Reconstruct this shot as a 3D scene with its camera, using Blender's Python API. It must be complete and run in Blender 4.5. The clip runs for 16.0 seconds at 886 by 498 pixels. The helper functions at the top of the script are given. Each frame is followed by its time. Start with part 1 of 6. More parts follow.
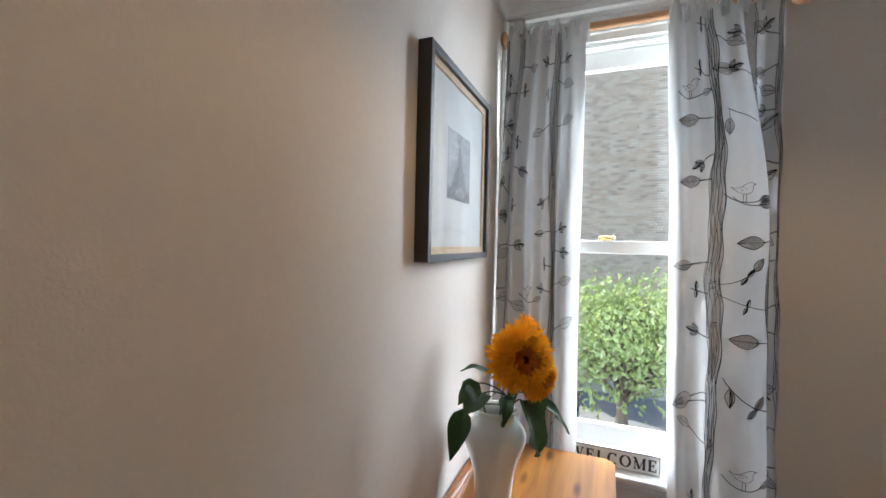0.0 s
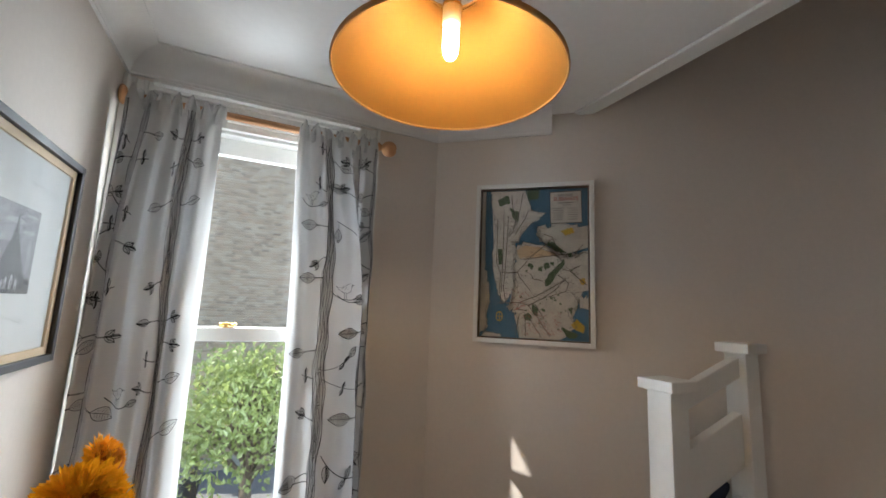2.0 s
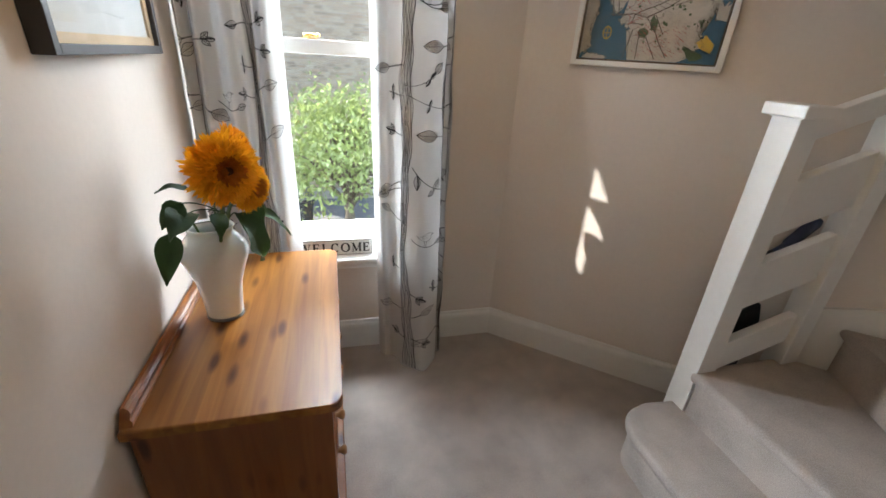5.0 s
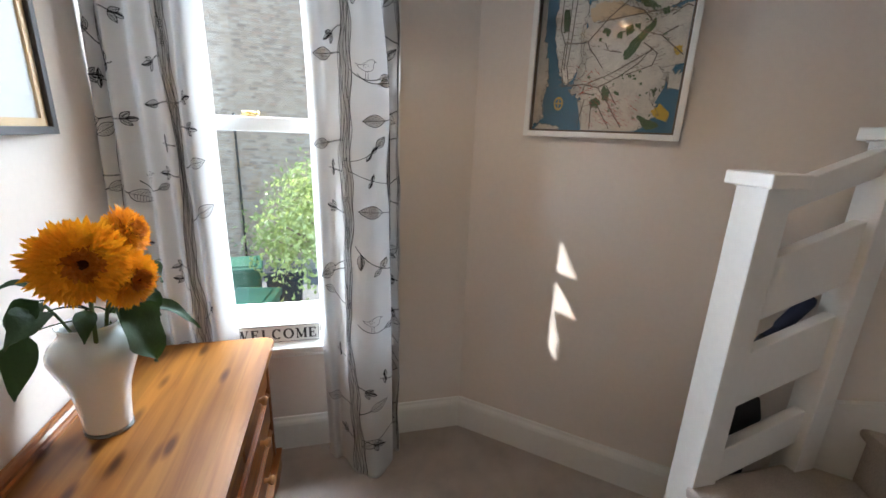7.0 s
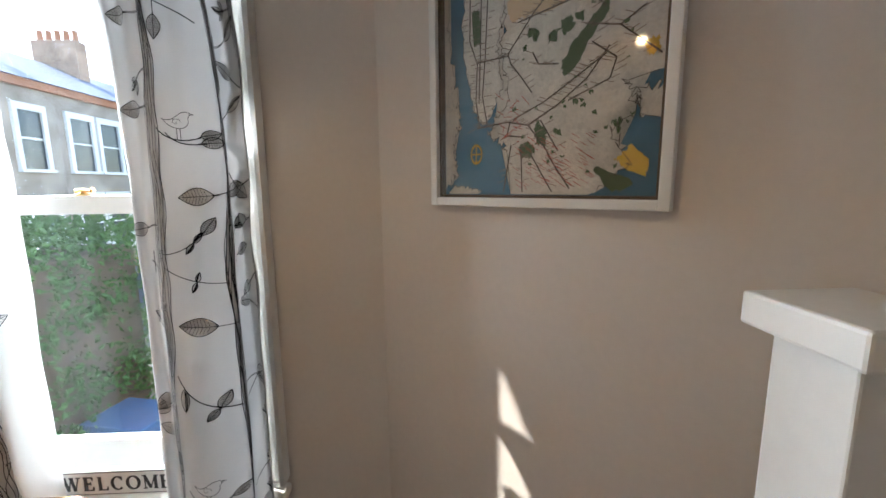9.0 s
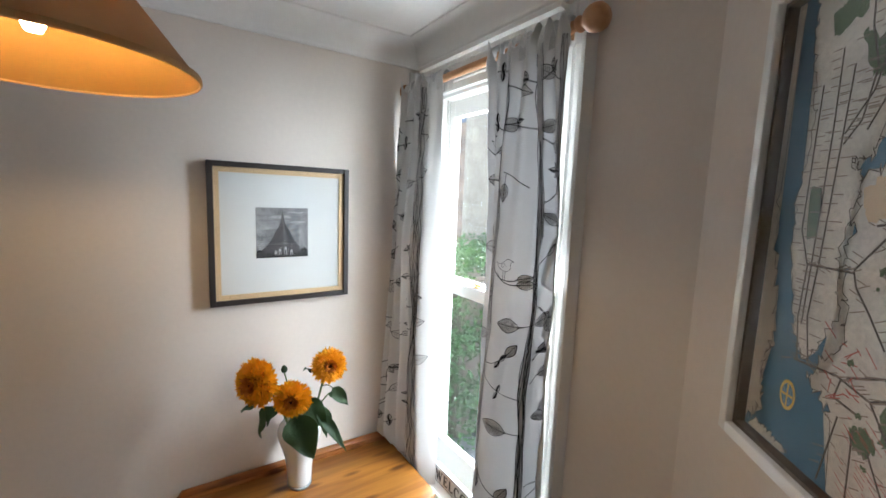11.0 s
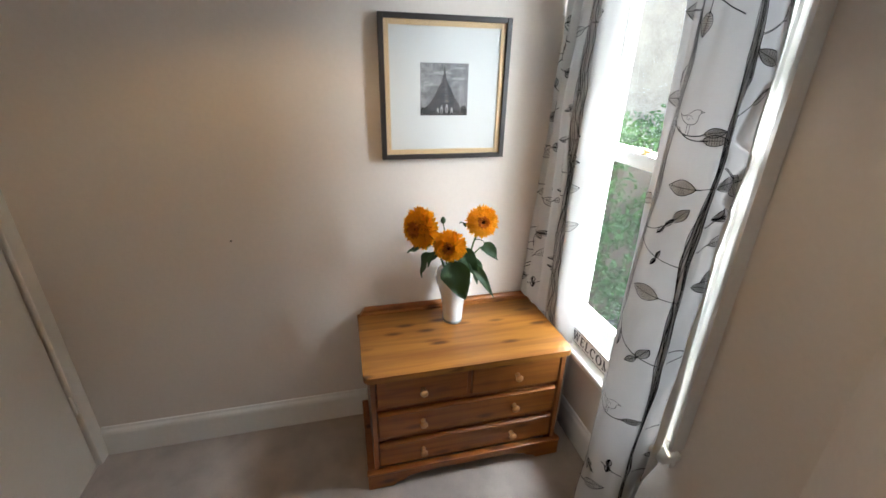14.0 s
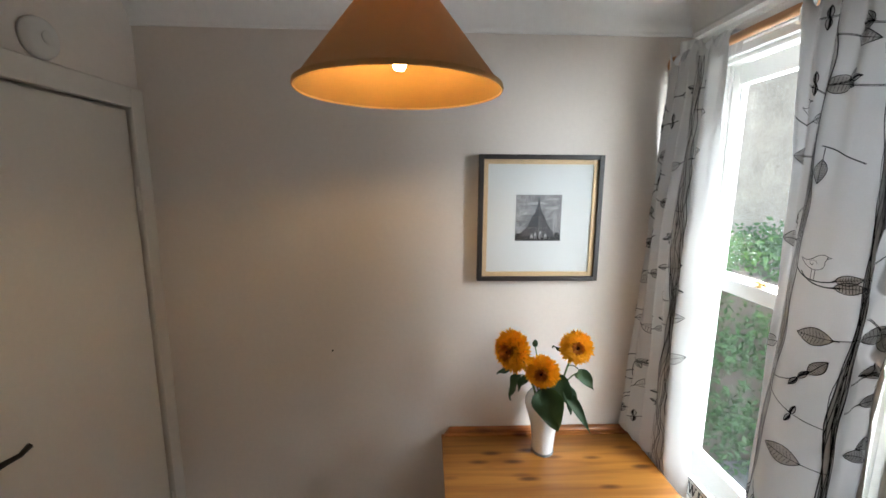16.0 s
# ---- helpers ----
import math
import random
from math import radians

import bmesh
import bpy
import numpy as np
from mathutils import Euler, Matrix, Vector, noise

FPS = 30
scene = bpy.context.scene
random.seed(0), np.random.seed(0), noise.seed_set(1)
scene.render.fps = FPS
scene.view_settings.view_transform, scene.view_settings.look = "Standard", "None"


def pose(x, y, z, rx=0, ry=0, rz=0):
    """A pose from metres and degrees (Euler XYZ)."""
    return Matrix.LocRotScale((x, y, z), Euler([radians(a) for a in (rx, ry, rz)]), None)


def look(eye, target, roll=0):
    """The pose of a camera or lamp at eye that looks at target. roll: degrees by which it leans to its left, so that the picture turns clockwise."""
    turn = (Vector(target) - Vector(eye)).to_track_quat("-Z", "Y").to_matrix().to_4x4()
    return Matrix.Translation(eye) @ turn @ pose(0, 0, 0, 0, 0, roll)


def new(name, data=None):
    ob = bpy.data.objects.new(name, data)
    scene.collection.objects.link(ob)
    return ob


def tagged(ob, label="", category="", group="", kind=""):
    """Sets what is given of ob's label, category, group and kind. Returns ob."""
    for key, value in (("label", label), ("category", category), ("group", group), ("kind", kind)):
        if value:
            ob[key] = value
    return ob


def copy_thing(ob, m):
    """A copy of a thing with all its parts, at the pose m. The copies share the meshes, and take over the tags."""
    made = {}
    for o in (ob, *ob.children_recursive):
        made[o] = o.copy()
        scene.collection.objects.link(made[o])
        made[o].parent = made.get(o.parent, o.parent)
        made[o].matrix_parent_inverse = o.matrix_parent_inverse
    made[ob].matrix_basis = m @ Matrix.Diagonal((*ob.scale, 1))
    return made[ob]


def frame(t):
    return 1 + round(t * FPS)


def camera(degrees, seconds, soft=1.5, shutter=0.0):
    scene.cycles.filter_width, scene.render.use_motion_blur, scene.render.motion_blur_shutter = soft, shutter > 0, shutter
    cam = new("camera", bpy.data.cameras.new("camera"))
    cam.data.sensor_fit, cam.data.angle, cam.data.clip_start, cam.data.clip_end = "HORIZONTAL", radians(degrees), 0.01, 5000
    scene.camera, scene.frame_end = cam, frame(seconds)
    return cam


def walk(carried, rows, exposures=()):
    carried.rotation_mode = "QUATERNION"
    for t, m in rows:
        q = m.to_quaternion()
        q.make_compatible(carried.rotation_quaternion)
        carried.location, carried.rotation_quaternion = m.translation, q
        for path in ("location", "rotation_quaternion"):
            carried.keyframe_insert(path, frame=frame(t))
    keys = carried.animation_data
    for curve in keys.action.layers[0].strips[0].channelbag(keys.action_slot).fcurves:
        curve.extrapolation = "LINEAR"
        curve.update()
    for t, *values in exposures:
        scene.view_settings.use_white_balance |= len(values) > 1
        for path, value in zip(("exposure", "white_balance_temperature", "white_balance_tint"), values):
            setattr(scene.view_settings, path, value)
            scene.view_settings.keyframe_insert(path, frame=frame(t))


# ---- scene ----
cam = camera(94.3, 16.0, soft=1.6)
PATH = [
    (0, (0.007, -0.003, 1.386), (-0.732, 1.855, 1.354), 1.3),
    (0.5, (-0.053, -0.022, 1.438), (-0.109, 1.976, 1.368), 1.6),
    (1, (-0.007, -0.083, 1.45), (0.46, 1.862, 1.464), 1.3),
    (1.5, (0.03, -0.069, 1.493), (0.776, 1.776, 1.691), 2.3),
    (2, (0.076, -0.057, 1.512), (0.901, 1.741, 1.805), 2.4),
    (2.5, (0.081, -0.035, 1.49), (0.87, 1.8, 1.599), 2.5),
    (3, (0.077, -0.032, 1.439), (0.751, 1.835, 1.194), 3.5),
    (3.5, (0.069, -0.035, 1.418), (0.638, 1.796, 0.85), 3.9),
    (4, (0.067, -0.043, 1.371), (0.583, 1.728, 0.599), 4.2),
    (4.2, (0.062, -0.04, 1.375), (0.568, 1.699, 0.527), 4.1),
    (6.3, (0.128, 0.017, 1.369), (0.612, 1.818, 0.645), 3.2),
    (6.5, (0.167, 0.037, 1.374), (0.66, 1.858, 0.711), 3.0),
    (7, (0.312, 0.092, 1.38), (0.793, 1.955, 0.833), 2.3),
    (7.5, (0.521, 0.254, 1.369), (1.02, 2.139, 0.924), 1.7),
    (8, (0.686, 0.4, 1.393), (1.231, 2.294, 1.056), 2.1),
    (8.2, (0.754, 0.435, 1.389), (1.248, 2.347, 1.072), 1.4),
    (10.3, (1.186, 0.788, 1.573), (0.126, 2.466, 1.324), 1.7),
    (10.5, (1.22, 0.809, 1.6), (-0.055, 2.325, 1.325), 2.2),
    (11, (1.281, 0.769, 1.762), (-0.37, 1.872, 1.518), 2.2),
    (11.5, (1.267, 0.67, 1.834), (-0.503, 1.597, 1.742), 1.1),
    (12, (1.295, 0.687, 1.863), (-0.537, 1.489, 1.882), 0.9),
    (12.5, (1.304, 0.693, 1.858), (-0.559, 1.42, 1.802), 1.4),
    (13, (1.302, 0.718, 1.767), (-0.574, 1.327, 1.437), 1.6),
    (13.5, (1.305, 0.721, 1.709), (-0.535, 1.234, 1.116), 1.9),
    (14, (1.299, 0.718, 1.669), (-0.483, 1.164, 0.879), 1.2),
    (14.5, (1.296, 0.711, 1.681), (-0.511, 1.112, 0.923), 0.2),
    (15, (1.314, 0.705, 1.728), (-0.574, 1.082, 1.186), 0.1),
    (15.5, (1.321, 0.702, 1.757), (-0.619, 0.998, 1.369), 0.1),
    (16, (1.311, 0.663, 1.76), (-0.66, 0.745, 1.429), 0.4),
]
walk(cam, [(t, look(eye, target, roll)) for t, eye, target, roll in PATH],
     [(0.0, 2.74, 6050, 10), (2.0, 2.48, 6350, 10), (3.6, 2.82, 6500, 10), (6.5, 2.98, 6100, 10), (7.5, 3.02, 6000, 10), (8.2, 2.98, 6300, 10), (10.3, 2.70, 6250, 10), (12.0, 2.80, 6300, 10), (13.0, 2.70, 6350, 10), (14.3, 2.90, 6450, 10), (15.2, 2.66, 6500, 10), (16.0, 2.66, 6450, 10)])

# ---- daylight ----
SUN_WAY = Vector((0.93, -0.312, -0.905)).normalized()
sky_world = bpy.data.worlds.new("sky")
scene.world = sky_world
sky_world.use_nodes = True
wn = sky_world.node_tree
sky = wn.nodes.new("ShaderNodeTexSky")
sky.sky_type = "NISHITA"
sky.sun_disc = False
sky.sun_elevation = math.asin(-SUN_WAY.z)
sky.sun_rotation = math.atan2(-SUN_WAY.x, -SUN_WAY.y)
wn.links.new(sky.outputs[0], wn.nodes["Background"].inputs[0])
wn.nodes["Background"].inputs[1].default_value = 0.12
sun_data = bpy.data.lights.new("sun", "SUN")
sun_data.energy, sun_data.angle, sun_data.color = 2.1, radians(0.55), (1.0, 0.94, 0.85)
sun = new("sun", sun_data)
sun.matrix_world = look((0, 0, 8), Vector((0, 0, 8)) + SUN_WAY)
# unseen lamps added as stand-ins: sky above and beside the window, sunlit forecourt below
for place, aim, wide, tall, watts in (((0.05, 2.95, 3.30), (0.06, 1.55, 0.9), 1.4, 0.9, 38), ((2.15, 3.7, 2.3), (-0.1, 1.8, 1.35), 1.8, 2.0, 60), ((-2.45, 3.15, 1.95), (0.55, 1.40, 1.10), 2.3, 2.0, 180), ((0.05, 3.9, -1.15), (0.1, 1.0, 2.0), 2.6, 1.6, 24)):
    fill_area = bpy.data.lights.new("window_fill", "AREA")
    fill_area.shape, fill_area.size, fill_area.size_y = "RECTANGLE", wide, tall
    fill_area.energy, fill_area.color = watts, (0.85, 0.93, 1.0)
    new("window_fill", fill_area).matrix_world = look(place, aim)


# ---- materials ----
def material(name, colour, rough=0.6, metal=0.0, spread=0.08, scale=6.0, fine=120.0, bump=0.0, bump_scale=None, sheen=0.0, coat=0.0, spec=0.5, random_spread=0.0):
    """A plain procedural surface: colour varied at a large and a fine scale, with fine relief."""
    m = bpy.data.materials.new(name)
    m.use_nodes = True
    n, l = m.node_tree.nodes, m.node_tree.links
    b = n["Principled BSDF"]
    tc = n.new("ShaderNodeTexCoord")
    big, small = n.new("ShaderNodeTexNoise"), n.new("ShaderNodeTexNoise")
    big.inputs["Scale"].default_value, big.inputs["Detail"].default_value = scale, 4
    small.inputs["Scale"].default_value, small.inputs["Detail"].default_value = fine, 3
    l.new(tc.outputs["Object"], big.inputs["Vector"])
    l.new(tc.outputs["Object"], small.inputs["Vector"])
    add = n.new("ShaderNodeMath")
    add.operation = "ADD"
    l.new(big.outputs[0], add.inputs[0])
    l.new(small.outputs[0], add.inputs[1])
    ramp = n.new("ShaderNodeMapRange")
    ramp.inputs[1].default_value, ramp.inputs[2].default_value = 0.6, 1.4
    ramp.inputs[3].default_value, ramp.inputs[4].default_value = 1 - spread, 1 + spread
    l.new(add.outputs[0], ramp.inputs[0])
    hsv = n.new("ShaderNodeHueSaturation")
    hsv.inputs["Color"].default_value = (*colour, 1)
    if random_spread:
        info, mul, rr = n.new("ShaderNodeObjectInfo"), n.new("ShaderNodeMath"), n.new("ShaderNodeMapRange")
        rr.inputs[3].default_value, rr.inputs[4].default_value = 1 - random_spread, 1 + random_spread
        l.new(info.outputs["Random"], rr.inputs[0])
        mul.operation = "MULTIPLY"
        l.new(ramp.outputs[0], mul.inputs[0])
        l.new(rr.outputs[0], mul.inputs[1])
        l.new(mul.outputs[0], hsv.inputs["Value"])
    else:
        l.new(ramp.outputs[0], hsv.inputs["Value"])
    l.new(hsv.outputs[0], b.inputs["Base Color"])
    b.inputs["Roughness"].default_value, b.inputs["Metallic"].default_value = rough, metal
    b.inputs["Specular IOR Level"].default_value = spec
    b.inputs["Sheen Weight"].default_value, b.inputs["Coat Weight"].default_value = sheen, coat
    if bump:
        bn, bt = n.new("ShaderNodeBump"), n.new("ShaderNodeTexNoise")
        bt.inputs["Scale"].default_value, bt.inputs["Detail"].default_value = bump_scale or fine, 4
        l.new(tc.outputs["Object"], bt.inputs["Vector"])
        l.new(bt.outputs[0], bn.inputs["Height"])
        bn.inputs["Strength"].default_value, bn.inputs["Distance"].default_value = bump, 0.004
        l.new(bn.outputs[0], b.inputs["Normal"])
    return m


def translucent(m, colour, amount):
    """Lets light through a thin sheet: mixes a translucent surface into m."""
    n, l = m.node_tree.nodes, m.node_tree.links
    t, mix = n.new("ShaderNodeBsdfTranslucent"), n.new("ShaderNodeMixShader")
    t.inputs[0].default_value = (*colour, 1)
    mix.inputs[0].default_value = amount
    out = n["Material Output"]
    l.new(n["Principled BSDF"].outputs[0], mix.inputs[1])
    l.new(t.outputs[0], mix.inputs[2])
    l.new(mix.outputs[0], out.inputs[0])
    return m


def glass_material(name, tint=(1, 1, 1), gloss=0.02, edge=0.6):
    """Thin clear glass: mostly see-through, with a mirror gloss that grows towards grazing."""
    m = bpy.data.materials.new(name)
    m.use_nodes = True
    n, l = m.node_tree.nodes, m.node_tree.links
    n.remove(n["Principled BSDF"])
    clear, shine, mix, lw = n.new("ShaderNodeBsdfTransparent"), n.new("ShaderNodeBsdfGlossy"), n.new("ShaderNodeMixShader"), n.new("ShaderNodeLayerWeight")
    power, grow = n.new("ShaderNodeMath"), n.new("ShaderNodeMath")
    clear.inputs[0].default_value = (*tint, 1)
    shine.inputs["Roughness"].default_value = gloss
    lw.inputs[0].default_value = 0.5
    power.operation, power.inputs[1].default_value = "POWER", 5.0
    grow.operation, grow.inputs[1].default_value, grow.inputs[2].default_value = "MULTIPLY_ADD", edge, 0.03
    l.new(lw.outputs["Facing"], power.inputs[0])
    l.new(power.outputs[0], grow.inputs[0])
    l.new(grow.outputs[0], mix.inputs[0])
    l.new(clear.outputs[0], mix.inputs[1])
    l.new(shine.outputs[0], mix.inputs[2])
    l.new(mix.outputs[0], n["Material Output"].inputs[0])
    return m


def wood_material(name, light, dark, axis="y", rough=0.35, knots=True, coat=0.25, board=0.0):
    """Varnished pine: grain drawn out along one axis, darker knots, boards of slightly different tone."""
    m = bpy.data.materials.new(name)
    m.use_nodes = True
    n, l = m.node_tree.nodes, m.node_tree.links
    b = n["Principled BSDF"]
    tc, mp = n.new("ShaderNodeTexCoord"), n.new("ShaderNodeMapping")
    k = {"x": (1.2, 22, 22), "y": (22, 1.2, 22), "z": (22, 22, 1.2)}[axis]
    mp.inputs["Scale"].default_value = k
    l.new(tc.outputs["Object"], mp.inputs[0])
    grain = n.new("ShaderNodeTexNoise")
    grain.inputs["Scale"].default_value, grain.inputs["Detail"].default_value, grain.inputs["Distortion"].default_value = 1.6, 6, 0.6
    l.new(mp.outputs[0], grain.inputs["Vector"])
    ramp = n.new("ShaderNodeValToRGB")
    ramp.color_ramp.elements[0].position, ramp.color_ramp.elements[0].color = 0.32, (*dark, 1)
    ramp.color_ramp.elements[1].position, ramp.color_ramp.elements[1].color = 0.66, (*light, 1)
    l.new(grain.outputs[0], ramp.inputs[0])
    colour = ramp.outputs[0]
    if board:
        mb = n.new("ShaderNodeMapping")
        mb.inputs["Scale"].default_value = {"x": (0.01, 1 / board, 0.01), "y": (1 / board, 0.01, 0.01), "z": (1 / board, 1 / board, 0.01)}[axis]
        l.new(tc.outputs["Object"], mb.inputs[0])
        wt = n.new("ShaderNodeTexWhiteNoise")
        fl = n.new("ShaderNodeVectorMath")
        fl.operation = "FLOOR"
        l.new(mb.outputs[0], fl.inputs[0])
        l.new(fl.outputs[0], wt.inputs[0])
        mr, hv = n.new("ShaderNodeMapRange"), n.new("ShaderNodeHueSaturation")
        mr.inputs[3].default_value, mr.inputs[4].default_value = 0.74, 1.20
        l.new(wt.outputs[0], mr.inputs[0])
        l.new(mr.outputs[0], hv.inputs["Value"])
        l.new(colour, hv.inputs["Color"])
        colour = hv.outputs[0]
    if knots:
        mk, vo = n.new("ShaderNodeMapping"), n.new("ShaderNodeTexVoronoi")
        mk.inputs["Scale"].default_value = {"x": (4.2, 14, 14), "y": (14, 4.2, 14), "z": (14, 14, 4.2)}[axis]
        l.new(tc.outputs["Object"], mk.inputs[0])
        vo.inputs["Scale"].default_value = 1.35
        l.new(mk.outputs[0], vo.inputs["Vector"])
        kr = n.new("ShaderNodeMapRange")
        kr.inputs[1].default_value, kr.inputs[2].default_value = 0.12, 0.32
        kr.inputs[3].default_value, kr.inputs[4].default_value = 1, 0
        l.new(vo.outputs["Distance"], kr.inputs[0])
        pick, few, keep = n.new("ShaderNodeSeparateColor"), n.new("ShaderNodeMapRange"), n.new("ShaderNodeMath")
        l.new(vo.outputs["Color"], pick.inputs[0])
        l.new(pick.outputs[0], few.inputs[0])
        few.inputs[1].default_value, few.inputs[2].default_value = 0.32, 0.62
        keep.operation = "MULTIPLY"
        l.new(kr.outputs[0], keep.inputs[0])
        l.new(few.outputs[0], keep.inputs[1])
        mx = n.new("ShaderNodeMix")
        mx.data_type = "RGBA"
        l.new(keep.outputs[0], mx.inputs[0])
        l.new(colour, mx.inputs[6])
        mx.inputs[7].default_value = (dark[0] * 0.36, dark[1] * 0.26, dark[2] * 0.22, 1)
        colour = mx.outputs[2]
    l.new(colour, b.inputs["Base Color"])
    b.inputs["Roughness"].default_value, b.inputs["Coat Weight"].default_value, b.inputs["Coat Roughness"].default_value = rough, coat, 0.25
    bp = n.new("ShaderNodeBump")
    bp.inputs["Strength"].default_value, bp.inputs["Distance"].default_value = 0.12, 0.002
    l.new(grain.outputs[0], bp.inputs["Height"])
    l.new(bp.outputs[0], b.inputs["Normal"])
    return m


def brick_material(name, a, b_, mortar, width=0.225, course=0.075, rotate=(radians(90), 0, 0)):
    m = bpy.data.materials.new(name)
    m.use_nodes = True
    n, l = m.node_tree.nodes, m.node_tree.links
    p = n["Principled BSDF"]
    tc, mp, br, no = n.new("ShaderNodeTexCoord"), n.new("ShaderNodeMapping"), n.new("ShaderNodeTexBrick"), n.new("ShaderNodeTexNoise")
    mp.inputs["Rotation"].default_value = rotate
    l.new(tc.outputs["Object"], mp.inputs[0])
    l.new(mp.outputs[0], br.inputs["Vector"])
    br.inputs["Color1"].default_value, br.inputs["Color2"].default_value, br.inputs["Mortar"].default_value = (*a, 1), (*b_, 1), (*mortar, 1)
    br.inputs["Scale"].default_value = 1.0
    br.inputs["Brick Width"].default_value, br.inputs["Row Height"].default_value = width, course
    br.inputs["Mortar Size"].default_value, br.inputs["Bias"].default_value = 0.007, -0.1
    no.inputs["Scale"].default_value, no.inputs["Detail"].default_value = 1.3, 8
    l.new(tc.outputs["Object"], no.inputs["Vector"])
    mr, hv = n.new("ShaderNodeMapRange"), n.new("ShaderNodeHueSaturation")
    mr.inputs[1].default_value, mr.inputs[2].default_value, mr.inputs[3].default_value, mr.inputs[4].default_value = 0.3, 0.7, 0.65, 1.3
    l.new(no.outputs[0], mr.inputs[0])
    l.new(mr.outputs[0], hv.inputs["Value"])
    l.new(br.outputs[0], hv.inputs["Color"])
    l.new(hv.outputs[0], p.inputs["Base Color"])
    bp = n.new("ShaderNodeBump")
    bp.inputs["Strength"].default_value, bp.inputs["Distance"].default_value, bp.invert = 0.6, 0.01, True
    l.new(br.outputs["Fac"], bp.inputs["Height"])
    l.new(bp.outputs[0], p.inputs["Normal"])
    p.inputs["Roughness"].default_value = 0.9
    return m


def glow_material(name, colour, strength):
    m = bpy.data.materials.new(name)
    m.use_nodes = True
    p = m.node_tree.nodes["Principled BSDF"]
    p.inputs["Base Color"].default_value = (*colour, 1)
    p.inputs["Emission Color"].default_value, p.inputs["Emission Strength"].default_value = (*colour, 1), strength
    return m


WALL = material("taupe_wall_paint", (0.735, 0.668, 0.605), 0.75, spread=0.03, scale=1.5, fine=60, bump=0.10, bump_scale=220, spec=0.25)
CEIL = material("white_ceiling_paint", (0.86, 0.85, 0.83), 0.8, spread=0.025, scale=2, fine=40, bump=0.08, bump_scale=150, spec=0.2)
WHITE = material("white_gloss_wood_paint", (0.79, 0.78, 0.75), 0.32, spread=0.03, scale=5, fine=50, bump=0.05, bump_scale=60)
CARPET = material("taupe_carpet", (0.45, 0.39, 0.345), 0.95, spread=0.30, scale=7, fine=260, bump=1.0, bump_scale=420, sheen=0.15, spec=0.1)
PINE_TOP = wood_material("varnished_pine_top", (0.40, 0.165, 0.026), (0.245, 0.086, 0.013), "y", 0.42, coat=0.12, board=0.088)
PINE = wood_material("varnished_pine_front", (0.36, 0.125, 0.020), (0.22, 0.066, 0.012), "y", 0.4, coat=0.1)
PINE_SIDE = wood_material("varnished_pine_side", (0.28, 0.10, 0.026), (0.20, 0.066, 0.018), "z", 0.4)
BEECH = wood_material("turned_beech", (0.58, 0.31, 0.15), (0.47, 0.23, 0.10), "x", 0.6, knots=False, coat=0.0)
GLASS = glass_material("window_glass", (0.97, 0.99, 0.98), 0.02, 0.5)
FRAME_GLASS = glass_material("picture_glass", (0.98, 0.98, 0.98), 0.05, 0.85)
BLACK_WOOD = material("black_stained_wood", (0.030, 0.025, 0.024), 0.45, spread=0.15, scale=20, fine=200)
BRASS = material("brass", (0.62, 0.42, 0.16), 0.3, metal=1.0)


# ---- mesh helpers ----
def obj(name, bm, mat, parent=None, smooth=False):
    me = bpy.data.meshes.new(name)
    bmesh.ops.recalc_face_normals(bm, faces=bm.faces)
    bm.to_mesh(me)
    bm.free()
    if smooth:
        me.shade_smooth()
    me.materials.append(mat)
    ob = new(name, me)
    if parent:
        ob.parent = parent
    return ob


def part(name, bm, mat, parent, label="", smooth=False):
    """One mesh under a thing; its vertices are in the world's metres, its parent's base is taken off."""
    ob = obj(name, bm, mat, parent, smooth)
    ob.matrix_parent_inverse = parent.matrix_basis.inverted() if not parent.parent else Matrix()
    return tagged(ob, label)


def thing(name, base, label, category, group=""):
    ob = new(name)
    ob.empty_display_size = 0.05
    ob.matrix_basis = pose(*base)
    ob.matrix_world = ob.matrix_basis
    return tagged(ob, label, category, group)


def structure(name, bm, mat, label, category="wall", smooth=False):
    return tagged(obj(name, bm, mat, None, smooth), label, category, "", "structure")


def box(bm, x0, x1, y0, y1, z0, z1, bevel=0.0, seg=2, m=None):
    vs = bmesh.ops.create_cube(bm, size=1.0)["verts"]
    bmesh.ops.transform(bm, verts=vs, matrix=Matrix.LocRotScale(((x0 + x1) / 2, (y0 + y1) / 2, (z0 + z1) / 2), None, (x1 - x0, y1 - y0, z1 - z0)))
    if bevel:
        es = list({e for v in vs for e in v.link_edges})
        r = bmesh.ops.bevel(bm, geom=es, offset=bevel, segments=seg, affect="EDGES", profile=0.5)
        vs = list({v for f in r["faces"] for v in f.verts} | {v for v in vs if v.is_valid})
    if m:
        bmesh.ops.transform(bm, verts=[v for v in vs if v.is_valid], matrix=m)
    return bm


def one_box(*a, **k):
    return box(bmesh.new(), *a, **k)


def prism(points, z0, z1, bm=None, m=None):
    """An upright prism over a plan of points (x, y)."""
    bm = bm or bmesh.new()
    lo = [bm.verts.new((x, y, z0)) for x, y in points]
    hi = [bm.verts.new((x, y, z1)) for x, y in points]
    bm.faces.new(lo[::-1])
    bm.faces.new(hi)
    k = len(points)
    for i in range(k):
        bm.faces.new((lo[i], lo[(i + 1) % k], hi[(i + 1) % k], hi[i]))
    if m:
        bmesh.ops.transform(bm, verts=lo + hi, matrix=m)
    return bm


